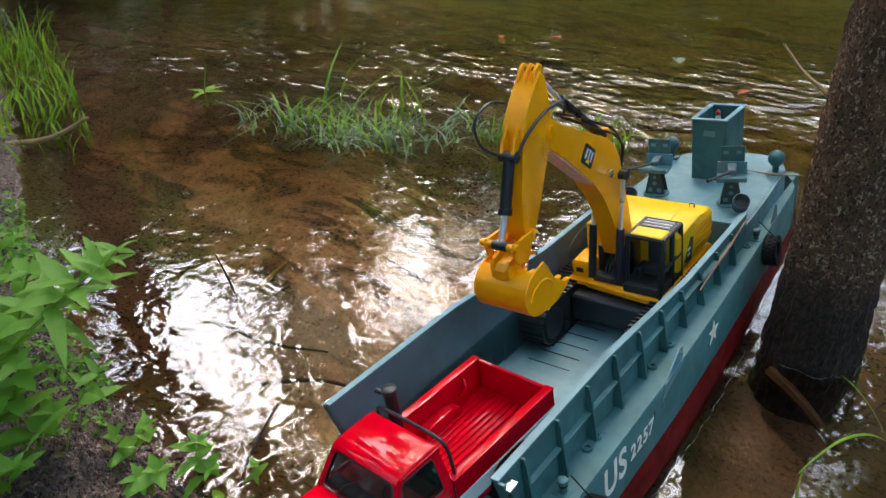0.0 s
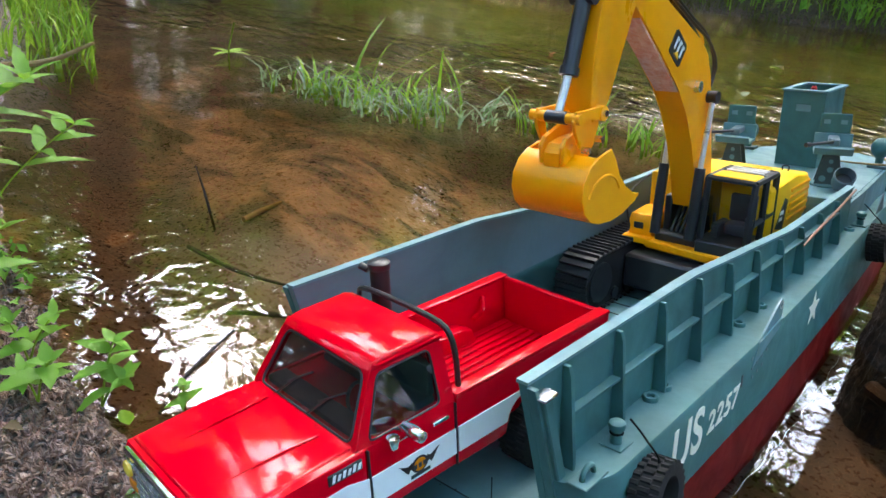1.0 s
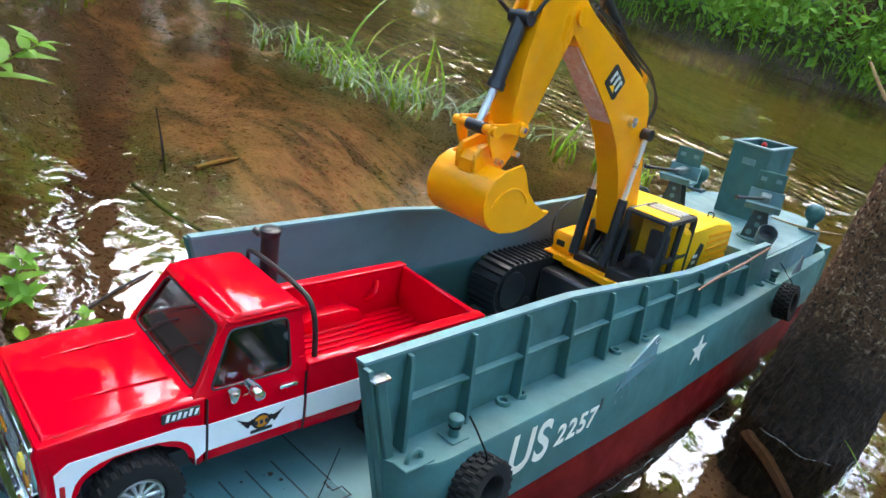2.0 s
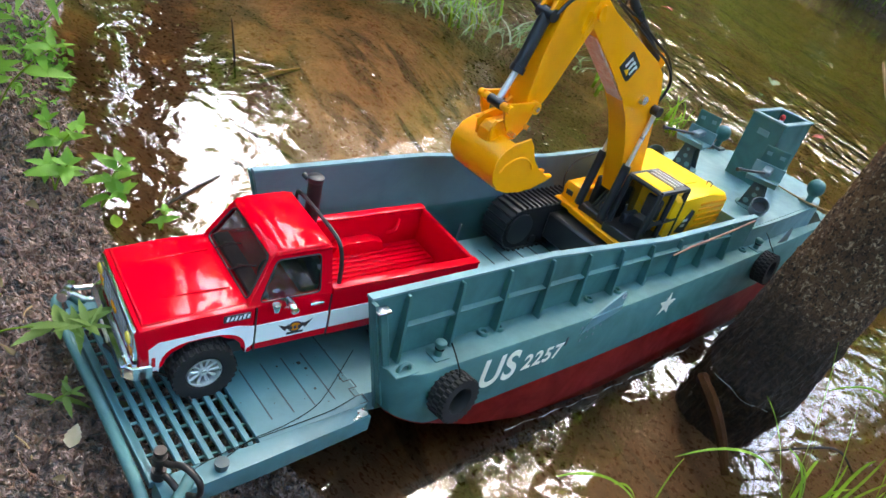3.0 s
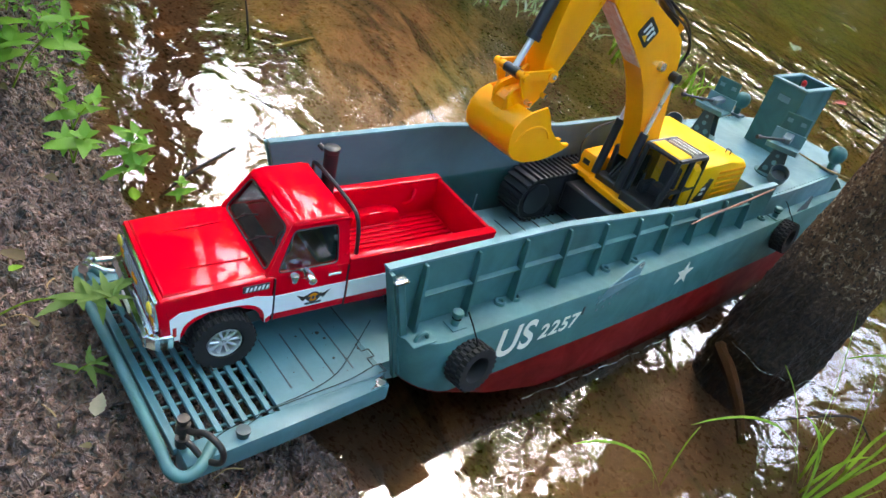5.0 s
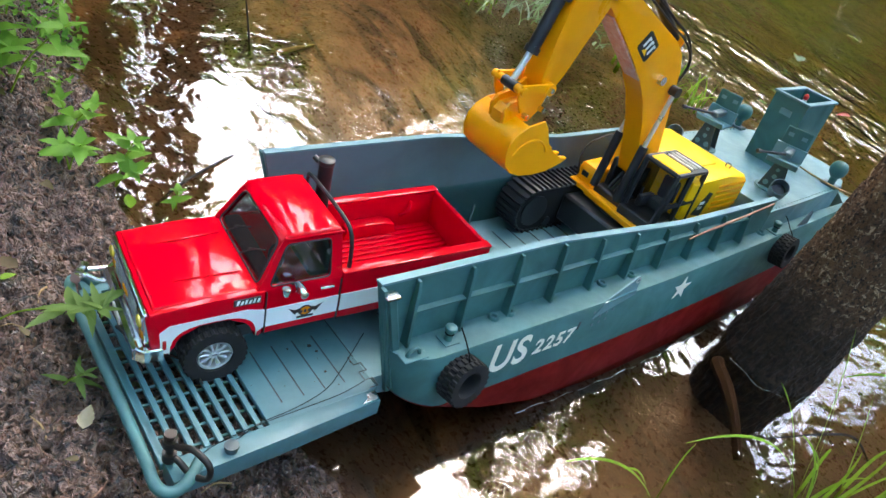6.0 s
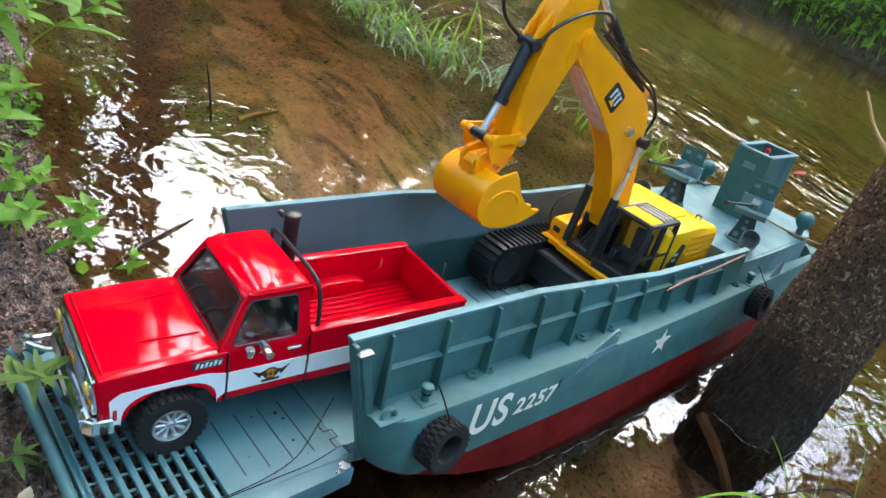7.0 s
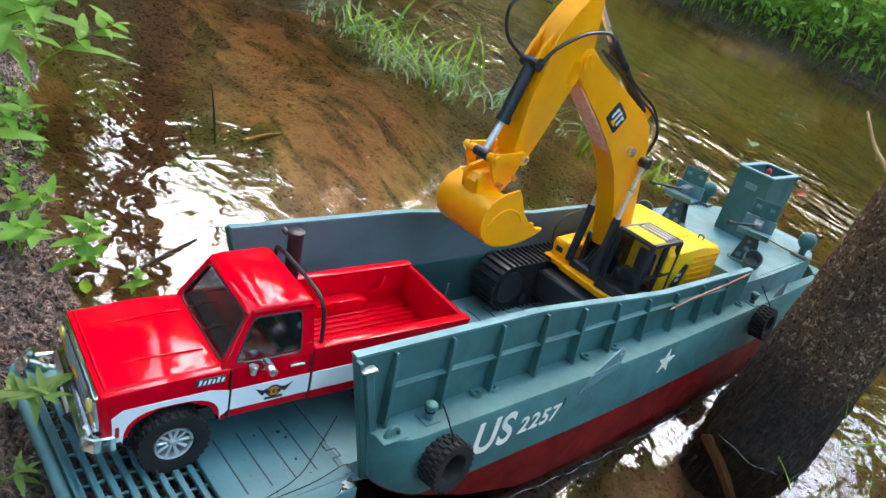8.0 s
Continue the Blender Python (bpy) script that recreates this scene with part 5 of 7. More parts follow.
# upper house
bm = B()
prism(bm, [(-0.346, 0.60), (-0.30, 0.556), (-0.10, 0.538), (-0.088, 0.56), (-0.088, 0.893), (-0.110, 0.903), (-0.340, 0.903)], "z", -0.006, 0.012, 0.003)
base = part("house_floor", bm, YELLOW, digger)
bm = prism(B(), [(0.655, 0.022), (0.880, 0.022), (0.904, 0.036), (0.911, 0.075), (0.907, 0.110), (0.886, 0.127), (0.81, 0.133), (0.655, 0.135)], "x", -0.350, -0.092, 0.008, 2)
hood_ = part("engine_house", bm, BODY_YELLOW, digger)
bm = B()
for i in range(5):
    z = 0.042 + 0.0155 * i
    box(bm, (-0.0925, 0.778, z), (-0.0890, 0.896, z + 0.0085), 0.002)
part("louvre", bm, YELLOW, hood_)
bm = prism(B(), [(0.706, 0.040), (0.748, 0.030), (0.764, 0.092), (0.746, 0.098)], "x", -0.0925, -0.0900, 0.0004)
em = part("side_emblem", bm, BLACK, hood_, "black panel with plain white and yellow shapes")
bm = B()
for z0, w in ((0.052, 0.016), (0.066, 0.020)):
    box(bm, (-0.0902, 0.722, z0), (-0.0894, 0.722 + w, z0 + 0.008))
part("emblem_bars", bm, WHITE_CAR, em)
bm = B()
box(bm, (-0.30, 0.70, 0.131), (-0.15, 0.83, 0.1375), 0.003, None, 2)
part("service_cover", bm, BODY_YELLOW, hood_)
bm = lathe(B(), [(0.007, 0.0), (0.007, 0.020), (0.009, 0.022), (0.009, 0.028)], 14, Matrix.Translation((-0.315, 0.69, 0.133)))
part("exhaust", bm, BLACK, hood_)
bm = tube(B(), arc([(-0.14, 0.86, 0.128), (-0.14, 0.862, 0.139), (-0.128, 0.862, 0.139), (-0.128, 0.86, 0.128)]), 0.0015, 6)
part("lift_eye", bm, BLACK, hood_)
# left front box with step and rail
bm = prism(B(), [(0.572, 0.008), (0.572, 0.046), (0.580, 0.058), (0.645, 0.062), (0.656, 0.060), (0.656, 0.008)], "x", -0.352, -0.296, 0.006, 2)
tb = part("toolbox", bm, YELLOW, digger)
bm = B()
box(bm, (-0.356, 0.555, 0.0), (-0.292, 0.585, 0.014), 0.002)
part("step", bm, YELLOW, tb)
bm = B()
box(bm, (-0.338, 0.5705, 0.028), (-0.316, 0.5725, 0.042), 0.001)
part("toolbox_badge", bm, BLACK, tb)
bm = tube(B(), arc([(-0.348, 0.575, 0.02), (-0.350, 0.560, 0.075), (-0.350, 0.585, 0.112), (-0.350, 0.660, 0.128), (-0.350, 0.72, 0.132)], 5), 0.0022, 6)
part("handrail", bm, BLACK, tb, "thin black handrail")
# cab frame
CX0, CX1, CY0, CY1, CZ0, CZ1 = -0.190, -0.096, 0.556, 0.690, 0.006, 0.160
bm = B()
posts = [((CX0, CY0 + 0.012, CZ0), (CX0, CY0 + 0.026, CZ1)), ((CX1, CY0, CZ0), (CX1, CY0 + 0.022, CZ1)), ((CX0, CY1, CZ0), (CX0, CY1, CZ1)), ((CX1, CY1, CZ0), (CX1, CY1, CZ1)), ((CX1, CY0 + 0.075, CZ0), (CX1, CY0 + 0.080, CZ1))]
cabin = part("cab_floor", box(bm, (CX0 - 0.004, CY0 - 0.002, CZ0 - 0.004), (CX1 + 0.004, CY1 + 0.006, CZ0 + 0.030), 0.003), BLACK, digger)
for a, b in posts:
    part("cab_post", tube(B(), [a, b], 0.0070, 6), BLACK, cabin)
for a, b in (((CX0, CY0 + 0.026, CZ1), (CX1, CY0 + 0.022, CZ1)), ((CX0, CY1, CZ1), (CX1, CY1, CZ1)), ((CX0, CY0 + 0.026, CZ1), (CX0, CY1, CZ1)), ((CX1, CY0 + 0.022, CZ1), (CX1, CY1, CZ1)), ((CX1, CY0 + 0.01, 0.075), (CX1, CY1, 0.080))):
    part("cab_beam", tube(B(), [a, b], 0.0060, 6), BLACK, cabin)
bm = B()
box(bm, (CX0 + 0.004, CY0 + 0.028, CZ1 - 0.002), (CX1 - 0.004, CY0 + 0.078, CZ1 + 0.006), 0.003)
part("roof_panel", bm, BODY_YELLOW, cabin, "yellow roof panel")
bm = B()
box(bm, (CX0 - 0.002, CY0 + 0.080, CZ1 - 0.002), (CX1 + 0.002, CY1 + 0.002, CZ1 + 0.004), 0.002)
rr = part("roof_rear", bm, BLACK, cabin)
for i in range(3):
    bm = B()
    box(bm, (CX0 + 0.010, CY0 + 0.086 + 0.016 * i, CZ1 + 0.004), (CX1 - 0.010, CY0 + 0.091 + 0.016 * i, CZ1 + 0.0075), 0.001)
    part("roof_slat", bm, STEEL, rr)
for quad in (((CX0 + 0.004, CY0 + 0.006, 0.04), (CX1 - 0.004, CY0 + 0.002, 0.04), (CX1 - 0.004, CY0 + 0.022, CZ1 - 0.004), (CX0 + 0.004, CY0 + 0.026, CZ1 - 0.004)), ((CX1 + 0.001, CY0 + 0.008, 0.04), (CX1 + 0.001, CY0 + 0.070, 0.04), (CX1 + 0.001, CY0 + 0.074, CZ1 - 0.006), (CX1 + 0.001, CY0 + 0.022, CZ1 - 0.006))):
    bm = B()
    bm.faces.new([bm.verts.new(p) for p in quad])
    part("cab_pane", bm, CLEAR, cabin, "clear plastic pane")
bm = B()
box(bm, (CX0 + 0.003, CY1 - 0.003, CZ0 + 0.028), (CX1 - 0.003, CY1 + 0.003, 0.098), 0.001)
part("cab_back", bm, BLACK, cabin)
for quad in (((CX0 + 0.004, CY1, 0.098), (CX1 - 0.004, CY1, 0.098), (CX1 - 0.004, CY1, CZ1 - 0.004), (CX0 + 0.004, CY1, CZ1 - 0.004)), ((CX0, CY0 + 0.022, 0.04), (CX0, CY1, 0.04), (CX0, CY1, CZ1 - 0.004), (CX0, CY0 + 0.030, CZ1 - 0.004))):
    bm = B()
    bm.faces.new([bm.verts.new(p) for p in quad])
    part("cab_pane", bm, GLASS, cabin, "smoked plastic pane")
bm = B()
box(bm, (-0.168, 0.618, 0.036), (-0.120, 0.655, 0.062), 0.006, None, 2)
box(bm, (-0.168, 0.648, 0.060), (-0.120, 0.664, 0.118), 0.006, None, 2)
part("driver_seat", bm, INTERIOR, cabin)
bm = B()
for x in (-0.176, -0.112):
    rod(bm, (x, 0.600, 0.036), (x, 0.596, 0.085), 0.003)
box(bm, (-0.178, 0.588, 0.036), (-0.162, 0.640, 0.066), 0.003)
part("control_levers", bm, BLACK, cabin)
bm = tube(B(), [(CX1 + 0.006, CY0 + 0.004, 0.03), (CX1 + 0.010, CY0 + 0.008, 0.09), (CX1 + 0.007, CY0 + 0.018, 0.14)], 0.002, 6)
part("grab_rail", bm, BLACK, cabin)
# swing bracket between box and cab
bm = B()
box(bm, (-0.290, 0.572, 0.006), (-0.196, 0.640, 0.030), 0.004)
box(bm, (-0.286, 0.600, 0.028), (-0.270, 0.680, 0.105), 0.003)
box(bm, (-0.222, 0.600, 0.028), (-0.206, 0.680, 0.105), 0.003)
part("boom_bracket", bm, BLACK, digger)
bm = B()
for i in range(5):
    rod(bm, (-0.262 + 0.010 * i, 0.590, 0.030), (-0.262 + 0.010 * i, 0.640, 0.085), 0.004, seg=8)
part("hose_bundle", bm, BLACK, digger)
# boom: a bent box girder
BX0, BX1 = -0.272, -0.220
boom_line = [(0.668, 0.085), (0.672, 0.140), (0.640, 0.250), (0.622, 0.312), (0.615, 0.350), (0.592, 0.394), (0.552, 0.424), (0.45, 0.472), (0.352, 0.520), (0.312, 0.546), (0.288, 0.540), (0.280, 0.516), (0.296, 0.488), (0.40, 0.405), (0.478, 0.340), (0.520, 0.290), (0.552, 0.230), (0.582, 0.160), (0.605, 0.085)]
bm = prism(B(), boom_line, "x", BX0, BX1, 0.003, 2)
boom = part("boom", bm, YELLOW, digger)
bm = prism(B(), [(0.318, 0.466), (0.480, 0.3335), (0.484, 0.3385), (0.322, 0.471)], "x", BX0 + 0.004, BX1 - 0.004)
part("worn_underside", bm, WORN, boom, "scuffed underside with pink primer showing")
EMB = Matrix.Translation((BX1 + 0.0005, 0.455, 0.413)) @ Matrix.Rotation(radians(-38), 4, "X")
bm = prism(B(), [(-0.027, -0.019), (-0.023, -0.023), (0.023, -0.023), (0.027, -0.019), (0.027, 0.019), (0.023, 0.023), (-0.023, 0.023), (-0.027, 0.019)], "x", -0.001, 0.0014)
bmesh.ops.transform(bm, matrix=EMB, verts=bm.verts)
lg = part("boom_emblem", bm, BLACK, boom, "black square emblem with plain white bars and a yellow wedge")
bm = B()
for i, h in enumerate((0.024, 0.026, 0.024)):
    m = EMB @ Matrix.Translation((0.0018, -0.014 + 0.014 * i, 0.002))
    box(bm, (-0.0006, -0.0028, -h / 2), (0.0006, 0.0028, h / 2), 0.0, m)
    box(bm, (-0.0006, -0.0028, h / 2 - 0.005), (0.0006, 0.0065, h / 2), 0.0, m)
part("emblem_bars", bm, WHITE_CAR, lg)
bm = prism(B(), [(-0.010, -0.017), (0.010, -0.017), (0.0, -0.006)], "x", 0.0012, 0.0030)
bmesh.ops.transform(bm, matrix=EMB, verts=bm.verts)
part("emblem_wedge", bm, BODY_YELLOW, lg)


def pin(bm, y, z, x0, x1, r, seg=14):
    return rod(bm, (x0, y, z), (x1, y, z), r, seg=seg)


bm = pin(B(), 0.548, 0.337, BX1, BX1 + 0.010, 0.011, 8)
part("boom_bolt", bm, BOLT, boom, "bright hexagon bolt")
bm = pin(B(), 0.306, 0.518, BX0 - 0.006, BX1 + 0.006, 0.016, 18)
part("boom_tip_boss", bm, YELLOW, boom)
bm = prism(B(), [(0.540, 0.425), (0.600, 0.400), (0.606, 0.414), (0.590, 0.436), (0.560, 0.442)], "x", -0.256, -0.236, 0.002)
part("cylinder_lug", bm, YELLOW, boom)
# boom rams, one on either side
for x in (BX0 - 0.012, BX1 + 0.012):
    bm = pin(B(), 0.605, 0.312, x - 0.010, x + 0.010, 0.012, 16)
    ram = part("boom_ram_eye", bm, BLACK, digger)
    part("ram_rod", rod(B(), (x, 0.605, 0.312), (x, 0.575, 0.150), 0.0055), STEEL, ram, "polished steel ram rod")
    part("ram_barrel", rod(B(), (x, 0.580, 0.175), (x, 0.560, 0.030), 0.0105), BLACK, ram)
# stick
SX0, SX1 = -0.271, -0.221
stick_line = [(0.186, 0.318), (0.212, 0.320), (0.230, 0.350), (0.268, 0.430), (0.298, 0.492), (0.318, 0.524), (0.312, 0.560), (0.306, 0.600), (0.300, 0.640), (0.284, 0.650), (0.268, 0.636), (0.236, 0.600), (0.206, 0.560), (0.200, 0.520), (0.182, 0.430), (0.176, 0.350)]
bm = prism(B(), stick_line, "x", SX0, SX1, 0.003, 2)
stick = part("stick", bm, YELLOW, digger)
for x in (SX0 + 0.008, (SX0 + SX1) / 2, SX1 - 0.008):
    bm = prism(B(), [(0.262, 0.632), (0.296, 0.640), (0.300, 0.660), (0.288, 0.666), (0.272, 0.656)], "x", x - 0.004, x + 0.004, 0.002)
    part("tip_lug", bm, YELLOW, stick)
for x in (SX0 + 0.012, SX1 - 0.012):
    bm = prism(B(), [(0.206, 0.566), (0.186, 0.535), (0.174, 0.508), (0.182, 0.496), (0.200, 0.505)], "x", x - 0.004, x + 0.004, 0.002)
    part("ram_lug", bm, YELLOW, stick)
xm = (SX0 + SX1) / 2
bm = pin(B(), 0.184, 0.504, xm - 0.020, xm + 0.020, 0.012, 16)
ram = part("bucket_ram_eye", bm, BLACK, digger)
part("ram_barrel", rod(B(), (xm, 0.184, 0.502), (xm, 0.152, 0.398), 0.0125), BLACK, ram)
part("ram_collar", rod(B(), (xm, 0.154, 0.404), (xm, 0.150, 0.392), 0.0150), BLACK, ram)
part("ram_rod", rod(B(), (xm, 0.152, 0.398), (xm, 0.125, 0.334), 0.0065), STEEL, ram, "polished steel ram rod")
part("ram_end", pin(B(), 0.124, 0.333, xm - 0.018, xm + 0.018, 0.010), BLACK, ram)
# stick ram along the boom's back
bm = pin(B(), 0.292, 0.650, xm - 0.016, xm + 0.016, 0.008)
ram = part("stick_ram_eye", bm, BLACK, digger)
part("ram_rod", rod(B(), (xm, 0.292, 0.650), (xm, 0.395, 0.555), 0.0062), STEEL, ram, "polished steel ram rod")
part("ram_barrel", rod(B(), (xm, 0.390, 0.560), (xm, 0.575, 0.420), 0.0125), BLACK, ram)
# hoses
for pts, r in (([(xm + 0.02, 0.188, 0.508), (xm + 0.028, 0.21, 0.540), (xm + 0.034, 0.27, 0.570), (xm + 0.034, 0.33, 0.575), (xm + 0.026, 0.365, 0.560), (xm + 0.012, 0.385, 0.535)], 0.0034), ([(xm - 0.020, 0.180, 0.505), (xm - 0.030, 0.136, 0.540), (xm - 0.030, 0.125, 0.590), (xm - 0.026, 0.170, 0.615), (xm - 0.020, 0.215, 0.605)], 0.0034), ([(xm + 0.018, 0.36, 0.535), (xm + 0.020, 0.43, 0.500), (xm + 0.020, 0.52, 0.455), (xm + 0.022, 0.595, 0.418), (xm + 0.022, 0.640, 0.370), (xm + 0.018, 0.628, 0.318)], 0.0030), ([(xm + 0.010, 0.36, 0.540), (xm + 0.012, 0.45, 0.505), (xm + 0.010, 0.54, 0.462), (xm + 0.012, 0.61, 0.425), (xm + 0.012, 0.655, 0.365), (xm + 0.01, 0.634, 0.31)], 0.0030)):
    part("hose", tube(B(), arc(pts, 6), r, 8), BLACK, digger, "black hydraulic hose")
# bucket with linkage
bm = B()
for x in (SX0 - 0.012, SX1 + 0.006):
    prism(bm, [(0.114, 0.330), (0.120, 0.344), (0.150, 0.343), (0.190, 0.345), (0.206, 0.334), (0.196, 0.322), (0.150, 0.330), (0.137, 0.322), (0.146, 0.296), (0.134, 0.288), (0.120, 0.312)], "x", x, x + 0.006, 0.001)
rod(bm, (SX0 - 0.022, 0.124, 0.333), (SX1 + 0.018, 0.124, 0.333), 0.0085, seg=14)
rod(bm, (SX0 - 0.020, 0.196, 0.333), (SX1 + 0.014, 0.196, 0.333), 0.012, seg=14)
link = part("bucket_link", bm, YELLOW, digger)
for y, z in ((0.196, 0.333), (0.150, 0.282), (0.188, 0.294)):
    part("link_bolt", pin(B(), y, z, SX1 + 0.006, SX1 + 0.018, 0.0055, 8), BOLT, link, "bright bolt head")
KX0, KX1 = -0.312, -0.180
outer = [(0.140, 0.276), (0.117, 0.264), (0.102, 0.243), (0.099, 0.220), (0.107, 0.196), (0.126, 0.178), (0.152, 0.169), (0.190, 0.166), (0.225, 0.171), (0.266, 0.184)]
inner = [(0.262, 0.190), (0.223, 0.178), (0.190, 0.173), (0.154, 0.176), (0.132, 0.184), (0.115, 0.200), (0.107, 0.221), (0.110, 0.241), (0.122, 0.257), (0.143, 0.268)]
bm = prism(B(), outer + inner, "x", KX0 + 0.003, KX1 - 0.003, 0.001)
bucket = part("bucket_shell", bm, YELLOW, digger)
for x in (KX0, KX1 - 0.005):
    bm = prism(B(), [(0.178, 0.284)] + outer + [(0.262, 0.196), (0.228, 0.214), (0.206, 0.236), (0.192, 0.268)], "x", x, x + 0.005, 0.0012)
    part("bucket_cheek", bm, YELLOW, bucket)
for x in (SX0 + 0.002, SX1 - 0.010):
    bm = prism(B(), [(0.112, 0.262), (0.108, 0.290), (0.118, 0.304), (0.136, 0.306), (0.156, 0.312), (0.174, 0.332), (0.196, 0.345), (0.210, 0.336), (0.208, 0.312), (0.196, 0.282), (0.178, 0.262)], "x", x, x + 0.008, 0.002)
    part("bucket_ear", bm, YELLOW, bucket)
bm = prism(B(), [(0.112, 0.258), (0.111, 0.280), (0.122, 0.293), (0.150, 0.297), (0.186, 0.300), (0.192, 0.280), (0.178, 0.260)], "x", SX0 + 0.010, SX1 - 0.010, 0.003, 2)
part("bucket_bracket", bm, YELLOW, bucket)
for k in range(6):
    x = KX0 + 0.011 + 0.022 * k
    bm = prism(B(), [(0.240, 0.176), (0.258, 0.174), (0.284, 0.186), (0.286, 0.191), (0.260, 0.194), (0.240, 0.188)], "x", x - 0.0055, x + 0.0055, 0.0015)
    part("bucket_tooth", bm, YELLOW, bucket)
bm = tube(B(), [(KX1 + 0.0005, 0.162 + 0.046 * math.cos(a), 0.205 + 0.040 * math.sin(a)) for a in (math.pi * (0.1 + 0.8 * i / 12) for i in range(13))], 0.0022, 6)
part("cheek_bead", bm, YELLOW, bucket)

# ---- trees, plants, sticks ----


def gz(x, y):
    return float(height(x, y))


def trunk_mesh(bm, pts, radii, seg=20, rough=0.06, seed=0):
    """A tapered trunk through points, with an uneven surface."""
    line = arc(pts, 6)
    n = len(line)
    rs = np.interp(np.linspace(0, 1, n), np.linspace(0, 1, len(radii)), radii)
    start = len(bm.verts)
    tube(bm, line, 1.0, seg, taper=list(rs))
    bm.verts.ensure_lookup_table()
    ctr = [Vector(p) for p in line]
    for i in range(n):
        for j in range(seg):
            v = bm.verts[start + i * seg + j]
            k = 1 + rough * noise.noise(Vector((v.co.x * 9 + seed, v.co.y * 9, v.co.z * 5))) + 0.5 * rough * noise.noise(v.co * 30)
            v.co = ctr[i] + (v.co - ctr[i]) * k
    return bm


DARKWOOD = surface("wet_dark_wood", (0.035, 0.024, 0.017), (0.015, 0.010, 0.008), rough=0.85, grain=150, stain=30, amount=0.8, bump=0.5, depth=0.002)
PALEWOOD = surface("pale_sunken_wood", (0.34, 0.22, 0.09), (0.2, 0.12, 0.05), rough=0.7, grain=120, stain=25, amount=0.7, bump=0.4, depth=0.002)
ROOTWOOD = surface("red_brown_root", (0.050, 0.022, 0.012), (0.022, 0.010, 0.006), rough=0.9, grain=140, stain=25, amount=0.7, bump=0.6, depth=0.003)
big_tree = thing("tree", pose(0.236, 0.866, -0.14), "dark rough-barked tree trunk standing in the water", "tree")


def bark_trunk(pts, radii, seg, seed):
    """A trunk with fine ridged bark."""
    line = [Vector(p) for p in arc(pts, 1)]
    fine = []
    for a, b in zip(line, line[1:]):
        k = max(2, int((b - a).length / 0.02)) if a.z < 1.3 else max(2, int((b - a).length / 0.25))
        fine += [a.lerp(b, i / k) for i in range(k)]
    fine.append(line[-1])
    hs = [p[2] for p in pts]
    bm, rings = B(), []
    for p in fine:
        r = float(np.interp(p.z, hs, radii))
        ring = []
        for j in range(seg):
            a = 2 * math.pi * j / seg
            q = Vector((math.cos(a), math.sin(a), 0))
            w = Vector((q.x * 1.2, q.y * 1.2, p.z * 2.0))
            k = 1 + 0.05 * noise.noise(w * 1.5) + 0.050 * noise.noise(Vector((q.x * 8, q.y * 8, p.z * 14))) + 0.075 * noise.noise(Vector((q.x * 18, q.y * 18, p.z * 48)))
            ring.append(bm.verts.new(p + q * r * k))
        rings.append(ring)
    for a, b in zip(rings, rings[1:]):
        for j in range(seg):
            bm.faces.new((a[j], a[(j + 1) % seg], b[(j + 1) % seg], b[j]))
    bm.faces.new(rings[0][::-1])
    bm.faces.new(rings[-1])
    return bm


trunk = part("trunk", bark_trunk([(0.003, -0.009, -0.05), (-0.005, 0.018, 0.10), (-0.011, 0.041, 0.22), (-0.018, 0.063, 0.34), (-0.031, 0.111, 0.60), (-0.052, 0.185, 1.0), (-0.10, 0.40, 2.2), (-0.16, 0.68, 4.0), (-0.2, 1.1, 9.0)], [0.140, 0.126, 0.118, 0.115, 0.114, 0.112, 0.10, 0.085, 0.04], 110, 3), BARK, big_tree)
bm = trunk_mesh(B(), [(-0.094, 0.129, 0.745), (-0.174, 0.174, 0.79), (-0.239, 0.209, 0.815), (-0.309, 0.249, 0.865)], [0.007, 0.006, 0.0045, 0.003], 8, 0.1)
part("bare_twig", bm, PALEWOOD, big_tree, "pale bare twig")
def leaf_mesh(name, material, length=1.0, width=0.34, droop=0.25, fold=0.12, n=10):
    """A pointed leaf along +y, folded at its midrib and drooping."""
    bm = B()
    rows = []
    for i in range(n + 1):
        t = i / n
        w = width * 0.5 * (math.sin(math.pi * t ** 0.62) ** 0.85 if 0 < t < 1 else 0.02) * (1 + 0.09 * (-1) ** i)
        z = -droop * t * t
        rows.append([bm.verts.new((-w, length * t, z + fold * w * 2)), bm.verts.new((0, length * t, z)), bm.verts.new((w, length * t, z + fold * w * 2))])
    for a, b in zip(rows, rows[1:]):
        for j in range(2):
            bm.faces.new((a[j], a[j + 1], b[j + 1], b[j]))
    me = bpy.data.meshes.new(name)
    bm.to_mesh(me)
    bm.free()
    me.materials.append(material)
    me.polygons.foreach_set("use_smooth", [True] * len(me.polygons))
    return me


LEAF_MESH = [leaf_mesh("leaf", LEAF, 1.0, 0.52, 0.22), leaf_mesh("leaf", LEAF, 1.0, 0.44, 0.4), leaf_mesh("leaf", LEAF, 1.0, 0.58, 0.12)]
NARROW = [leaf_mesh("leaf", SPRIG, 1.0, 0.29, 0.42), leaf_mesh("leaf", SPRIG, 1.0, 0.24, 0.15)]
rnd = random.Random(7)


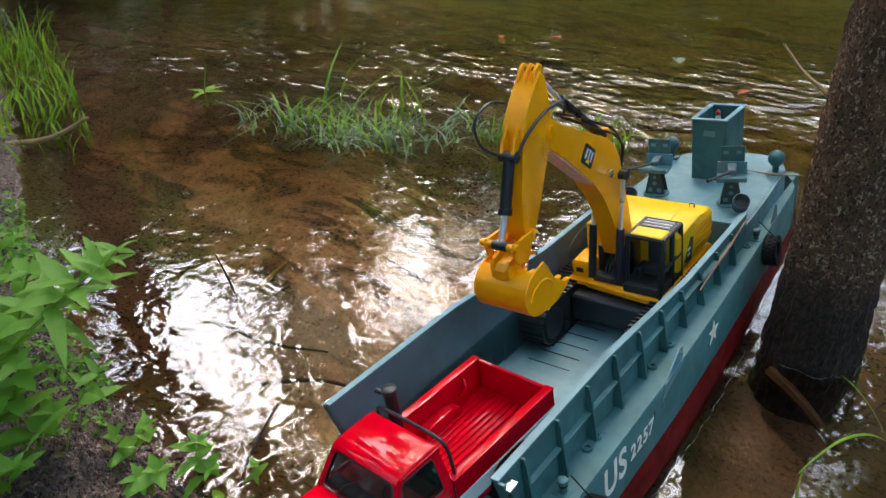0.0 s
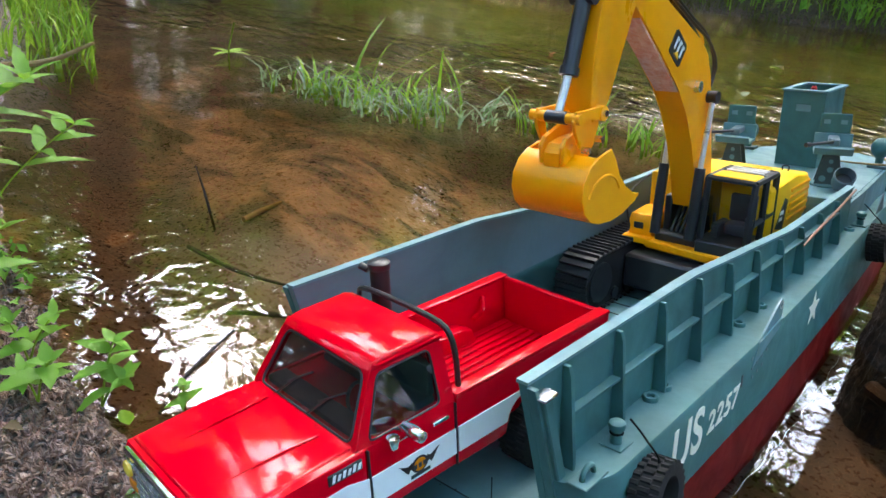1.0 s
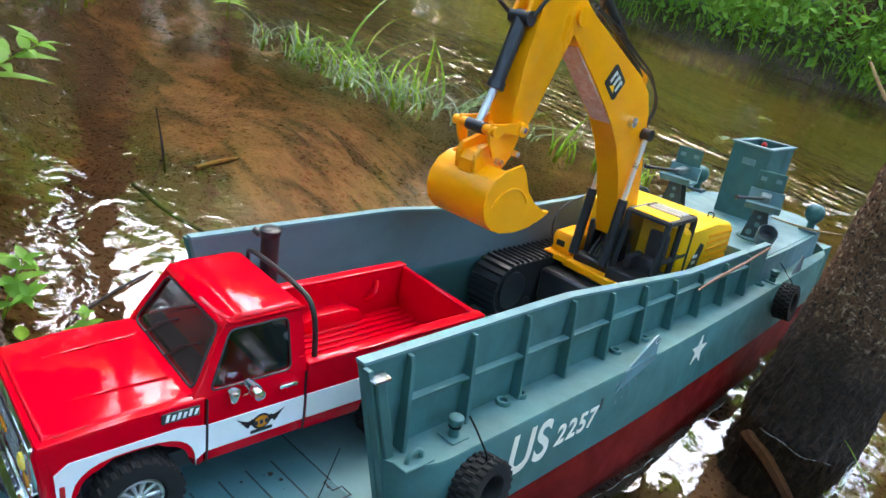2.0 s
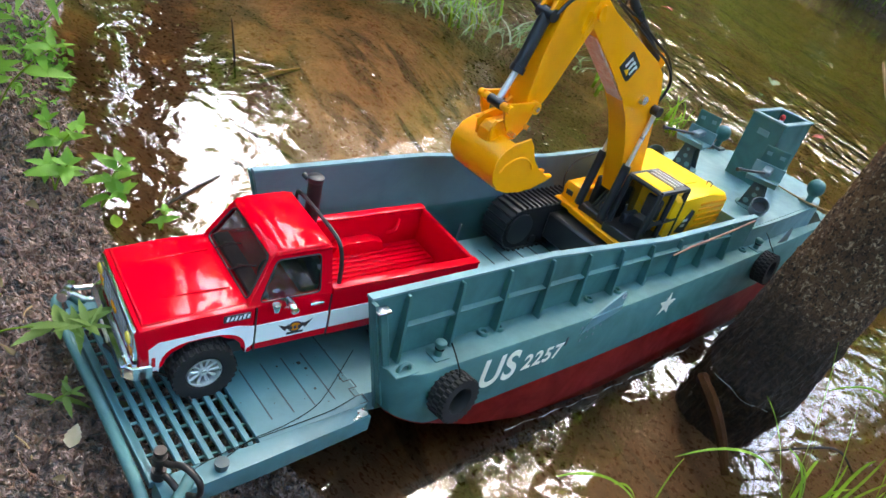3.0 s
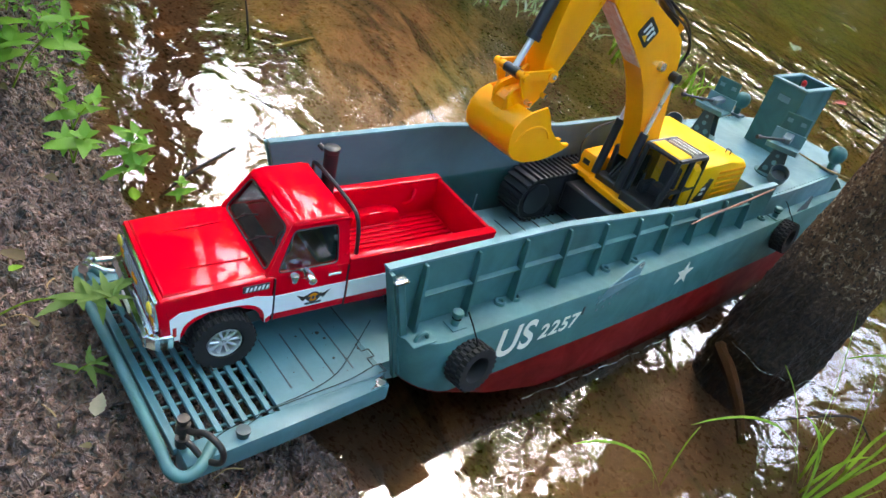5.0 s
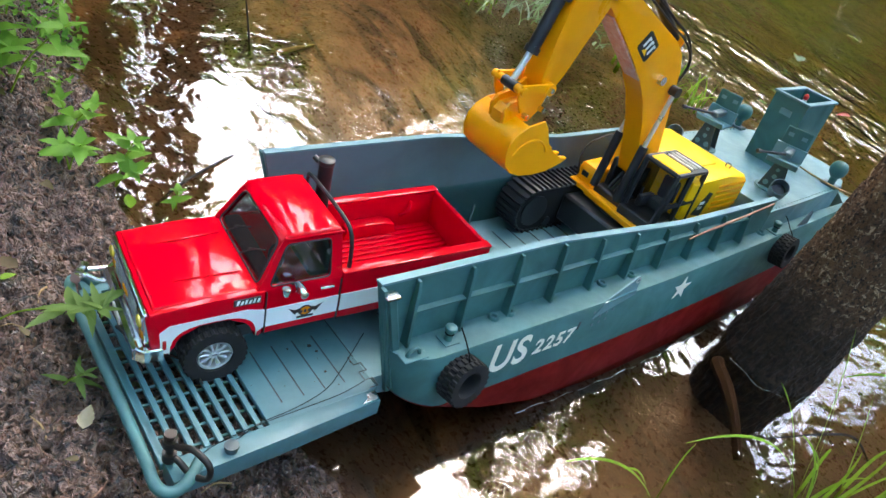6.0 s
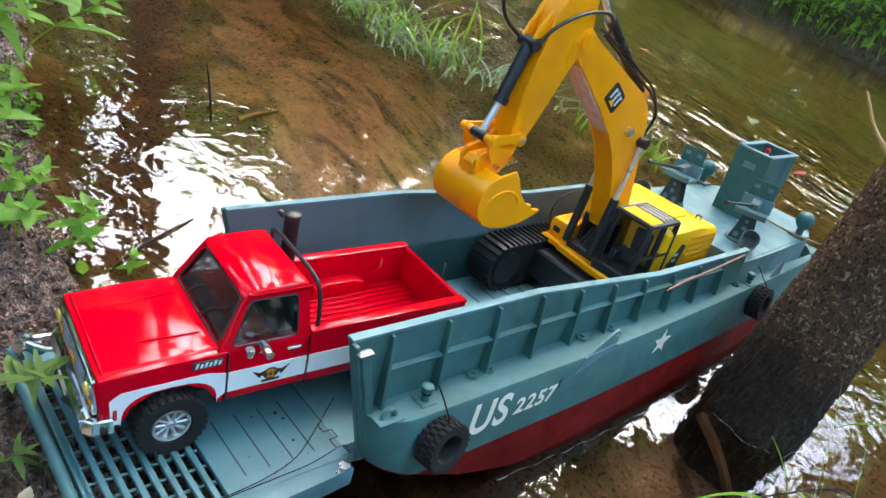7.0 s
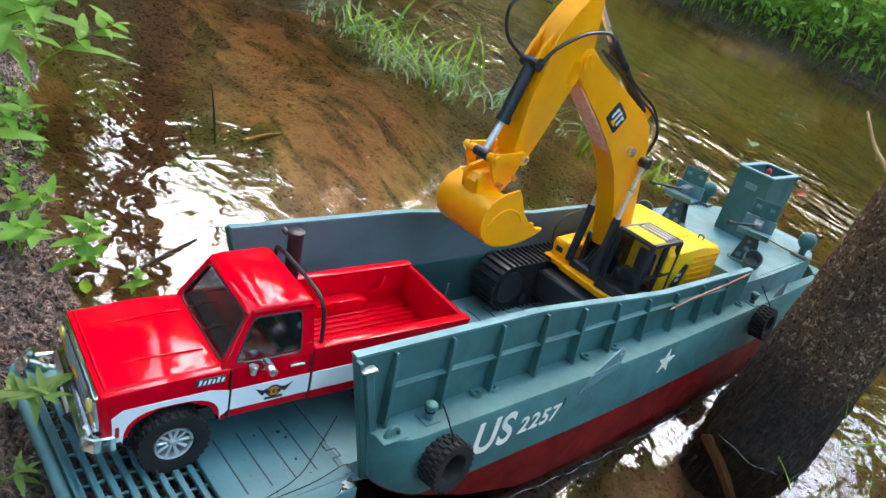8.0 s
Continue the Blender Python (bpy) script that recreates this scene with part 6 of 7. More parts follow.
def weed(x, y, z, tops, size, label, meshes=LEAF_MESH, step=0.065, stem=0.0022, group="bank weeds", low=0.3):
    """A broad-leaved weed: curved stems with leaves in turning pairs and a rosette on top."""
    w = thing("weed", pose(x, y, z), label, "plant", group)
    for tx, ty, tz in tops:
        line = arc([(0, 0, 0), (tx * 0.3, ty * 0.3, tz * 0.45), (tx * 0.7, ty * 0.7, tz * 0.8), (tx, ty, tz)], 5)
        part("stem", tube(B(), line, stem, 6, taper=0.55), GRASS, w)
        total = sum((b - a).length for a, b in zip(line, line[1:]))
        count = max(2, int(total / step))
        for k in range(count + 1):
            f = (low + (1 - low) * k / count) * (len(line) - 1)
            i = min(int(f), len(line) - 2)
            p = line[i].lerp(line[i + 1], f - i)
            top = k == count
            base = 90 * k + rnd.uniform(-25, 25)
            for q in range(4 if top else 2):
                a = base + (90 if top else 180) * q + rnd.uniform(-15, 15)
                ln = size * rnd.uniform(0.75, 1.2) * (0.8 if top else 1.0) * (1.1 - 0.35 * k / count)
                lf = new("leaf", rnd.choice(meshes))
                lf.parent = w
                lf.matrix_basis = Matrix.Translation(p) @ pose(0, 0, 0, 0, 0, a) @ pose(0, 0, 0, rnd.uniform(5, 40) + 12 * top, rnd.uniform(-18, 18), 0) @ Matrix.Scale(ln, 4)
    return w


weed(-0.90, -0.47, gz(-0.90, -0.47), [(0.02, 0.045, 0.09), (-0.03, -0.01, 0.07)], 0.056, "fresh green broad-leaved weed on the muddy bank")
weed(-0.765, -0.505, gz(-0.765, -0.505), [(0.015, 0.02, 0.075), (-0.02, -0.01, 0.05)], 0.055, "low green broad-leaved weed on the muddy bank", low=0.6)
weed(-0.725, -0.425, gz(-0.725, -0.425), [(-0.02, 0.04, 0.10), (0.03, 0.03, 0.06)], 0.058, "small green weed with pointed leaves at the water's edge", low=0.5)
weed(-1.05, -0.60, gz(-1.05, -0.60), [(0.02, 0.05, 0.09), (-0.04, 0.0, 0.13)], 0.088, "broad-leaved green weed on the muddy bank")
weed(-0.98, -0.70, gz(-0.98, -0.70), [(0.02, 0.02, 0.07), (-0.05, -0.02, 0.10)], 0.090, "broad-leaved green weed on the muddy bank")
LONG = [leaf_mesh("leaf", LEAF, 1.0, 0.27, 0.30), leaf_mesh("leaf", LEAF, 1.0, 0.22, 0.45), leaf_mesh("leaf", LEAF, 1.0, 0.32, 0.2)]
weed(-1.16, -0.74, gz(-1.16, -0.74), [(0.20, 0.36, 0.40), (0.10, 0.30, 0.30)], 0.135, "tall green weed with long drooping leaves over the water", LONG, 0.085, 0.0026, low=0.62)
weed(-1.02, -0.56, gz(-1.02, -0.56), [(0.06, 0.10, 0.20)], 0.10, "green weed with long drooping leaves on the bank", LONG, 0.08, 0.0022, low=0.5)
weed(-1.10, -0.62, gz(-1.10, -0.62), [(0.05, 0.05, 0.25), (-0.05, 0.04, 0.28)], 0.10, "leafy green weed on the muddy bank")
weed(-1.42, -0.38, gz(-1.42, -0.38), [(0.10, 0.20, 0.26)], 0.125, "tall green weed with long leaves leaning over the water", LONG, 0.08, 0.0024, low=0.5)
weed(-1.35, -0.50, gz(-1.35, -0.50), [(0.08, 0.08, 0.32), (-0.05, 0.06, 0.36)], 0.11, "tall green weed with long pointed leaves on the bank")
weed(-0.64, -0.325, -0.01, [(0.0, 0.0, 0.05)], 0.035, "tiny yellow-green seedling standing in the shallow water", step=0.06)
# sprig bending over the ramp's corner
weed(-0.36, -0.725, gz(-0.36, -0.725), [(0.138, 0.132, 0.145)], 0.057, "light green sprig bending over the ramp corner", NARROW, 0.030, 0.0018, low=0.66)
weed(-0.205, -0.655, gz(-0.205, -0.655), [(0.02, 0.025, 0.045)], 0.045, "small green seedling on the mud beside the ramp", NARROW, 0.05, 0.0014)


def grass(name, x, y, z, count, radius, tall, label, material=GRASS, lean=0.5, width=0.006, seed=1, stretch=1.0, bias=(0, 0)):
    """A clump of blades, each a thin curved ribbon, as one mass."""
    r = random.Random(seed)
    bm = B()
    for _ in range(count):
        a, d = r.uniform(0, 2 * math.pi), radius * math.sqrt(r.random())
        px, py = d * math.cos(a) * stretch, d * math.sin(a)
        h, out = tall * r.uniform(0.55, 1.15), lean * r.uniform(0.3, 1.3)
        b = r.uniform(0, 2 * math.pi)
        dx, dy = math.cos(b) * out * h + bias[0] * h, math.sin(b) * out * h + bias[1] * h
        side_ = Vector((-math.sin(b), math.cos(b), 0)) * width * r.uniform(0.6, 1.3)
        prev = None
        droop = r.uniform(0.2, 0.9)
        for k in range(6):
            t = k / 5
            c = Vector((px + dx * t * t, py + dy * t * t, h * (t - droop * 0.45 * t * t * t)))
            w = side_ * (1 - t) ** 0.7 if k < 5 else side_ * 0.03
            row = [bm.verts.new(c - w), bm.verts.new(c + w)]
            if prev:
                bm.faces.new((prev[0], prev[1], row[1], row[0]))
            prev = row
    me = bpy.data.meshes.new(name)
    bm.to_mesh(me)
    bm.free()
    me.materials.append(material)
    ob = new(name, me)
    ob.matrix_basis = pose(x, y, z)
    return tagged(ob, label, "grass", "grass clumps", "stuff")


for i, (x, y, c_, r_, h_) in enumerate(((-2.22, 1.12, 16, 0.14, 0.19), (-2.0, 1.18, 24, 0.15, 0.21), (-1.80, 1.24, 24, 0.15, 0.21), (-1.62, 1.30, 16, 0.13, 0.18), (-2.05, 1.40, 10, 0.2, 0.30), (-1.72, 1.46, 10, 0.16, 0.28))):
    grass("grass_clump", x, y, -0.04, c_, r_, h_, "bright green grass growing out of the stream", lean=1.0, width=0.0084, seed=20 + i)
# pale wet blades, whitened so their colour also carries the glints
for i, (x, y) in enumerate(((-2.2, 1.05), (-1.95, 1.08), (-1.75, 1.13), (-1.60, 1.20), (-1.50, 1.35), (-1.35, 1.55))):
    grass("flattened_grass", x, y, 0.004, 34, 0.15, 0.12, "pale wet grass flattened on the water, glints put into its colour", PALE, 2.2, 0.0050, 60 + i, 1.3, (0.9, -0.4))
grass("grass_clump", -1.28, 1.50, -0.03, 14, 0.06, 0.24, "thin green grass standing in the stream", lean=0.6, width=0.006, seed=33)
grass("grass_clump", -1.06, 1.62, -0.03, 12, 0.06, 0.20, "thin green grass standing in the stream", lean=0.9, width=0.006, seed=34)
grass("grass_clump", -0.86, 1.75, -0.03, 40, 0.12, 0.14, "thin green grass standing in the stream", lean=1.2, width=0.006, seed=35)
for i, (x, y, c_, h_) in enumerate(((-3.05, 0.40, 34, 0.20), (-3.4, 0.55, 44, 0.28), (-2.86, 0.30, 26, 0.16), (-3.8, 0.7, 60, 0.30), (-3.2, 0.2, 44, 0.22), (-4.3, 0.9, 90, 0.42))):
    grass("bank_grass", x, y, gz(x, y) - 0.01, c_, 0.22, h_, "tall green grass at the stream's edge", lean=0.6, width=0.007, seed=40 + i)


def long_blade(parent, a, b, rise, width):
    """One arching grass blade between two points."""
    a, b = Vector(a), Vector(b)
    side_ = (b - a).cross(Vector((0, 0, 1))).normalized()
    bm, prev = B(), None
    for k in range(13):
        t = k / 12
        c = a.lerp(b, t) + Vector((0, 0, rise * 4 * t * (1 - t))) + side_ * 0.02 * math.sin(2.2 * t)
        w = side_ * width * min(1.0, 0.5 + 2 * t) * (1 - t) ** 0.5 + side_ * 0.0004
        row = [bm.verts.new(c - w - Vector((0, 0, 0.3 * width))), bm.verts.new(c), bm.verts.new(c + w)]
        if prev:
            for j in range(2):
                bm.faces.new((prev[j], prev[j + 1], row[j + 1], row[j]))
        prev = row
    return part("blade", bm, GRASS, parent)


NEAR_GRASS = [((0.555, 0.515), [((-0.05, 0.06, 0.20), 0.03), ((0.02, 0.05, 0.23), 0.02), ((-0.09, 0.0, 0.16), 0.05), ((0.05, 0.02, 0.18), 0.03), ((-0.02, 0.10, 0.25), 0.02), ((-0.13, 0.05, 0.13), 0.06), ((0.03, 0.12, 0.20), 0.03)]),
              ((0.52, 0.64), [((-0.18, -0.10, 0.20), 0.03), ((-0.17, -0.40, 0.17), 0.10), ((-0.10, -0.05, 0.24), 0.02), ((0.05, -0.10, 0.20), 0.03), ((-0.02, -0.18, 0.24), 0.04), ((-0.17, -0.03, 0.36), 0.02)]),
              ((0.56, 0.76), [((-0.10, -0.10, 0.26), 0.02), ((0.0, -0.16, 0.24), 0.03), ((0.06, -0.06, 0.22), 0.02)]),
              ((0.37, 0.30), [((-0.10, -0.28, 0.13), 0.06), ((-0.02, 0.0, 0.13), 0.01), ((-0.06, -0.10, 0.04), 0.03)]),
              ((0.62, 0.95), [((-0.22, -0.22, 0.20), 0.14), ((-0.10, -0.20, 0.28), 0.06)])]
for (x, y), blades in NEAR_GRASS:
    t_ = thing("grass_tuft", pose(x, y, -0.06), "long arching green grass blades rising from the shallows", "grass", "near grass tufts")
    for tip, rise in blades:
        long_blade(t_, (0.012 * math.sin(40 * tip[0]), 0.012 * math.cos(30 * tip[1]), 0), (tip[0], tip[1], tip[2] + 0.06), rise, 0.0042)
br = thing("branch", pose(0.55, 0.95, -0.05), "thin dark bare branch standing out of the water", "stick")
part("wood", trunk_mesh(B(), [(0, 0, 0), (-0.06, -0.12, 0.10), (-0.10, -0.22, 0.12), (-0.16, -0.36, 0.10)], [0.0032, 0.0028, 0.0024, 0.0014], 8, 0.2), DARKWOOD, br)
bm = leaf_mesh("small_water_plant", GRASS, 0.11, 0.030, 0.02)
wp = thing("water_plant", pose(-2.75, 1.10, 0.02), "small green plant lying on the water", "plant")
for a in (20, 110, 200, 300, 350):
    lf = new("leaf", bm)
    lf.parent, lf.matrix_basis = wp, pose(0, 0, 0, 12, 0, a)
part("stem", tube(B(), [(0, 0, -0.08), (0, 0, 0.02), (0.01, 0.03, 0.14)], 0.003, 6), GRASS, wp)


def branch_stick(name, pts, r, label, cat="stick", material=COPPER):
    s = thing(name, pose(*pts[0]), label, cat)
    o = Vector(pts[0])
    part("wood", trunk_mesh(B(), [Vector(p) - o for p in pts], [r, r * 0.9, r * 0.5], 8, 0.15, r * 1000), material, s)
    return s


branch_stick("stick", [(-1.282, 0.122, -0.05), (-1.300, 0.110, 0.05), (-1.316, 0.098, 0.125)], 0.0035, "thin dark stick poking out of the water", material=DARKWOOD)
branch_stick("stick", [(-1.25, 0.19, -0.028), (-1.27, 0.26, -0.026), (-1.29, 0.34, -0.028)], 0.008, "pale stick lying under the shallow water", material=PALEWOOD)
branch_stick("stick", [(-0.66, -0.36, -0.01), (-0.70, -0.30, 0.0), (-0.74, -0.22, 0.005), (-0.78, -0.14, 0.002)], 0.004, "thin dark stick half in the water", material=DARKWOOD)
branch_stick("stick", [(-0.90, -0.10, -0.03), (-0.78, 0.0, -0.025), (-0.62, 0.06, -0.03)], 0.006, "dark stick sunk in the shallow water", material=DARKWOOD)
branch_stick("stick", [(-1.2, 0.0, -0.03), (-1.0, 0.02, -0.02), (-0.85, 0.10, -0.03)], 0.006, "dark stick sunk in the shallow water", material=DARKWOOD)
branch_stick("stick", [(-0.75, 0.85, -0.02), (-0.5, 1.0, -0.015), (-0.3, 1.2, -0.02)], 0.006, "dark stick sunk in the shallow water", material=DARKWOOD)
ws = branch_stick("stick", [(-3.0, 0.20, 0.0), (-2.75, 0.30, 0.06), (-2.6, 0.42, 0.15)], 0.012, "pale grey branch lying at the bank", material=PALEWOOD)
branch_stick("root", [(0.215, 0.810, -0.060), (0.172, 0.757, -0.034), (0.235, 0.706, -0.026), (0.31, 0.660, -0.042), (0.38, 0.620, -0.080)], 0.020, "reddish brown root running down into the water", "root", ROOTWOOD)
st = thing("stick", BOAT @ pose(-0.152, 1.331, 0.066), "thin pale bare stick lying across the stern deck", "stick")
part("wood", trunk_mesh(B(), [(0, 0, 0.0), (0.06, -0.026, 0.006), (0.13, -0.055, 0.016), (0.205, -0.085, 0.034)], [0.0016, 0.0026, 0.0030, 0.0026], 8, 0.15), PALEWOOD, st)
# twig lying on the bulwark's ribs
tw = thing("twig", BOAT @ pose(0.006, 0.53, 0.082), "thin brown twig lying along the bulwark", "stick")
part("wood", trunk_mesh(B(), [(0.010, 0.0, -0.006), (0.008, 0.08, 0.003), (0.006, 0.19, 0.010), (-0.002, 0.36, 0.020)], [0.0016, 0.0030, 0.0030, 0.0024], 8, 0.2), COPPER, tw)
tw = thing("twig", BOAT @ RAMP @ pose(-0.08, -0.33, 0.006), "thin dark twig lying on the ramp grating", "stick")
part("wood", trunk_mesh(B(), [(0, 0, 0), (0.06, 0.02, 0.004), (0.12, 0.07, 0.004), (0.17, 0.075, 0.002)], [0.003, 0.0025, 0.0015], 6, 0.2), DARKWOOD, tw)
tw = thing("twig", BOAT @ RAMP @ pose(0.03, -0.27, 0.006), "short dark twig lying on the ramp grating", "stick")
part("wood", trunk_mesh(B(), [(0, 0, 0), (0.02, 0.03, 0.003), (0.05, 0.04, 0.002)], [0.002, 0.002, 0.001], 6, 0.2), DARKWOOD, tw)


DRYLEAF = leaf_material("dry_cream_leaf", (0.5, 0.42, 0.3), (0.42, 0.34, 0.22), 0.6)


def flat_leaf(x, y, z, size, turn, label, material, tilt=4, name="fallen_leaf"):
    ob = new(name, leaf_mesh(name, material, size, size * 0.52, size * 0.10, 0.25))
    ob.matrix_basis = pose(x, y, z, tilt, tilt * 0.5, turn)
    return tagged(ob, label, "leaf", "fallen leaves")


flat_leaf(-0.10, -0.655, gz(-0.10, -0.655) + 0.010, 0.042, 60, "dry pale cream leaf lying on the mud", DRYLEAF)
flat_leaf(-0.455, -0.69, gz(-0.455, -0.69) + 0.01, 0.026, 10, "small yellow leaf lying on the mud", GRASS)
flat_leaf(-0.47, -0.66, gz(-0.47, -0.66) + 0.012, 0.05, 140, "dry brown leaf lying on the mud", DEADLEAF)
flat_leaf(-0.285, -0.74, gz(-0.285, -0.74) + 0.012, 0.05, 200, "curled grey-brown leaf lying on the mud", DEADLEAF)
flat_leaf(-0.64, -0.42, 0.012, 0.045, 80, "yellow-green leaf at the water's edge", GRASS)
flat_leaf(-0.99, 2.91, 0.006, 0.13, 30, "pale leaf floating on the stream", PALE, 1, "floating_leaf")
flat_leaf(-1.124, 3.85, 0.008, 0.10, 80, "dark leaf floating on the stream", DEADLEAF, 1, "floating_leaf")
PINK = leaf_material("red_fallen_leaf", (0.6, 0.10, 0.09), (0.45, 0.06, 0.05), 0.4)
flat_leaf(-0.546, 2.71, 0.006, 0.075, 150, "red leaf floating on the stream", PINK, 1, "floating_leaf")
flat_leaf(-2.05, 2.75, 0.006, 0.085, 40, "red leaf floating on the stream", PINK, 1, "floating_leaf")
flat_leaf(-1.75, 2.95, 0.006, 0.08, 100, "red leaf floating on the stream", PINK, 1, "floating_leaf")
lr = random.Random(5)
for i in range(16):
    x, y = lr.uniform(-3.2, -0.6), lr.uniform(2.0, 5.2)
    flat_leaf(x, y, 0.005, lr.uniform(0.03, 0.06), lr.uniform(0, 360), "small brown leaf floating on the stream", DEADLEAF, 1, "floating_leaf")

# ---- far bank, woods ----


def scatter_leaves(name, places, size, material, label, category, seed, flat=0.5, kind="stuff", parent=None):
    """Many small bent leaves as one mass; places is a function giving a point."""
    r = np.random.RandomState(seed)
    P = places(r)
    n = len(P)
    L = size * r.uniform(0.6, 1.3, n)
    az, el = r.uniform(0, 2 * np.pi, n), r.normal(-0.2, flat, n)
    d = np.stack([np.cos(az) * np.cos(el), np.sin(az) * np.cos(el), np.sin(el)], -1)
    s = np.stack([-np.sin(az), np.cos(az), r.normal(0, 0.4, n)], -1)
    v = np.stack([P, P + 0.5 * L[:, None] * d + 0.26 * L[:, None] * s, P + L[:, None] * d - [0, 0, 0.0], P + 0.5 * L[:, None] * d - 0.26 * L[:, None] * s], 1)
    v[:, 2, 2] -= 0.15 * L
    me = bpy.data.meshes.new(name)
    me.from_pydata(v.reshape(-1, 3).tolist(), [], np.arange(4 * n).reshape(-1, 4).tolist())
    me.materials.append(material)
    ob = new(name, me)
    if parent:
        ob.parent = parent
        return ob
    return tagged(ob, label, category, kind=kind)


BANKLEAF = leaf_material("bank_leaf", (0.42, 0.66, 0.12), (0.19, 0.40, 0.06), 0.5)
BANKGRASS = leaf_material("bank_grass_blade", (0.42, 0.60, 0.08), (0.18, 0.36, 0.05), 0.5)


def cover_places(r):
    n = 1500
    x = r.uniform(-2.4, -1.0, n)
    d = np.abs(r.normal(0, 0.11, n)) - 0.01
    y = np.interp(x, SX, SY) - d
    keep = hash_noise(x, y, 6, 71) + r.normal(0, 0.25, n) > np.interp(x, [-2.4, -1.3, -1.0], [-0.3, 0.15, 0.7])
    return np.stack([x, y, np.maximum(height(x, y), 0.0) + r.uniform(0.004, 0.05, n)], -1)[keep]


scatter_leaves("bank_ground_cover", cover_places, 0.026, LEAF, "low green seedlings and moss covering the muddy bank", "plants", 17)
DRYGRASS = leaf_material("dry_hanging_grass", (0.24, 0.18, 0.10), (0.09, 0.065, 0.04), 0.7)


def bank_places(r):
    n = 24000
    x = r.uniform(-9, 5, n)
    f = np.abs(r.normal(0, 1.0, n)) * 1.5 + 0.14
    y = far_shore(x) + f
    bush = hash_noise(x, y, 1.1, 31)
    top = (0.22 + 0.5 * np.clip(f, 0, 1.5)) * (0.75 + 0.6 * bush)
    z = height(x, y) + r.uniform(0.0, 1.0, n) ** 0.7 * np.clip(top, 0.06, 2)
    return np.stack([x, y, z], -1)[bush + r.normal(0, 0.3, n) > -0.35]


scatter_leaves("far_bank_undergrowth", bank_places, 0.095, BANKLEAF, "dense bright green undergrowth on the far bank", "plants", 3)


def blade_mass(name, P, tall, width, lean, material, label, seed):
    """Many curved blades of grass as one mass."""
    r = np.random.RandomState(seed)
    n = len(P)
    h, w = tall * r.uniform(0.5, 1.2, n), width * r.uniform(0.6, 1.3, n)
    az = r.uniform(0, 2 * np.pi, n)
    out = h * lean * r.uniform(0.2, 1.3, n)
    side_ = np.stack([-np.sin(az), np.cos(az), np.zeros(n)], -1)
    rows = []
    for t in (0.0, 0.4, 0.75, 1.0):
        c = P + np.stack([np.cos(az) * out * t * t, np.sin(az) * out * t * t, h * (t - 0.45 * min(lean, 1.0) * t ** 3)], -1)
        k = (w * (1 - t) ** 0.6 + 0.0004)[:, None] * side_
        rows += [c - k, c + k]
    v = np.stack(rows, 1).reshape(-1, 3)
    base = 8 * np.arange(n)[:, None]
    fs = np.concatenate([base + np.array([q, q + 1, q + 3, q + 2]) for q in (0, 2, 4)])
    me = bpy.data.meshes.new(name)
    me.from_pydata(v.tolist(), [], fs.tolist())
    me.materials.append(material)
    return tagged(new(name, me), label, "grass", kind="stuff")


q_ = np.random.RandomState(14)
bx = q_.uniform(-9, 5, 15000)
by = far_shore(bx) + 0.10 + np.abs(q_.normal(0, 0.9, 15000))
keep_ = hash_noise(bx, by, 1.4, 33) + q_.normal(0, 0.3, 15000) > -0.1
blade_mass("far_bank_grass", np.stack([bx, by, height(bx, by)], -1)[keep_], 0.30, 0.007, 0.8, BANKGRASS, "tall bright green grass on the far bank", 4)
bx = q_.uniform(-9, 5, 4200)
by = far_shore(bx) + q_.uniform(-0.04, 0.42, 4200)
blade_mass("far_bank_dry_grass", np.stack([bx, by, np.maximum(height(bx, by), 0.0)], -1), 0.15, 0.006, 1.6, DRYGRASS, "matted dry grass and roots along the far bank's edge", 5)


def forest_tree(x, y, tall, r0, crown_from, spread_, seed, count=2600, leaf=0.20):
    """A tall slender tree: trunk, limbs and a loose crown in clumps with gaps."""
    r = random.Random(seed)
    t = thing("forest_tree", pose(x, y, gz(x, y) - 0.05), "tall slender woodland tree with loose green crown", "tree", "woodland trees")
    lean = (r.uniform(-0.06, 0.06) * tall, r.uniform(-0.06, 0.06) * tall)
    top = Vector((lean[0], lean[1], tall))
    part("trunk", trunk_mesh(B(), [(0, 0, 0), (lean[0] * 0.2, lean[1] * 0.3, tall * 0.35), (lean[0] * 0.6, lean[1] * 0.6, tall * 0.7), top], [r0, r0 * 0.8, r0 * 0.5, r0 * 0.12], 12, 0.06, seed), BARK, t)
    ends, bm = [], B()
    for k in range(11):
        f = crown_from + (1 - crown_from) * (k + r.random()) / 11
        a, ln = r.uniform(0, 6.28), spread_ * (1.1 - 0.6 * (f - crown_from) / (1 - crown_from)) * r.uniform(0.6, 1.1)
        p0 = Vector((lean[0] * f, lean[1] * f, tall * f))
        p1 = p0 + Vector((math.cos(a) * ln, math.sin(a) * ln, ln * r.uniform(0.1, 0.5)))
        tube(bm, [p0, p0.lerp(p1, 0.5) + Vector((0, 0, 0.06 * ln)), p1], r0 * 0.22, 6, taper=0.3)
        ends += [p1, p0.lerp(p1, 0.6), p0.lerp(p1, 0.85)]
    part("limbs", bm, BARK, t)
    ends.append(top)
    cen = np.array(ends)

    def places(q):
        c = cen[q.randint(0, len(cen), count)]
        return c + q.normal(0, 1, (count, 3)) * spread_ * np.array([0.20, 0.20, 0.15])
    scatter_leaves("crown", places, leaf, FOREST, "", "", seed, 0.5, parent=t)
    return t


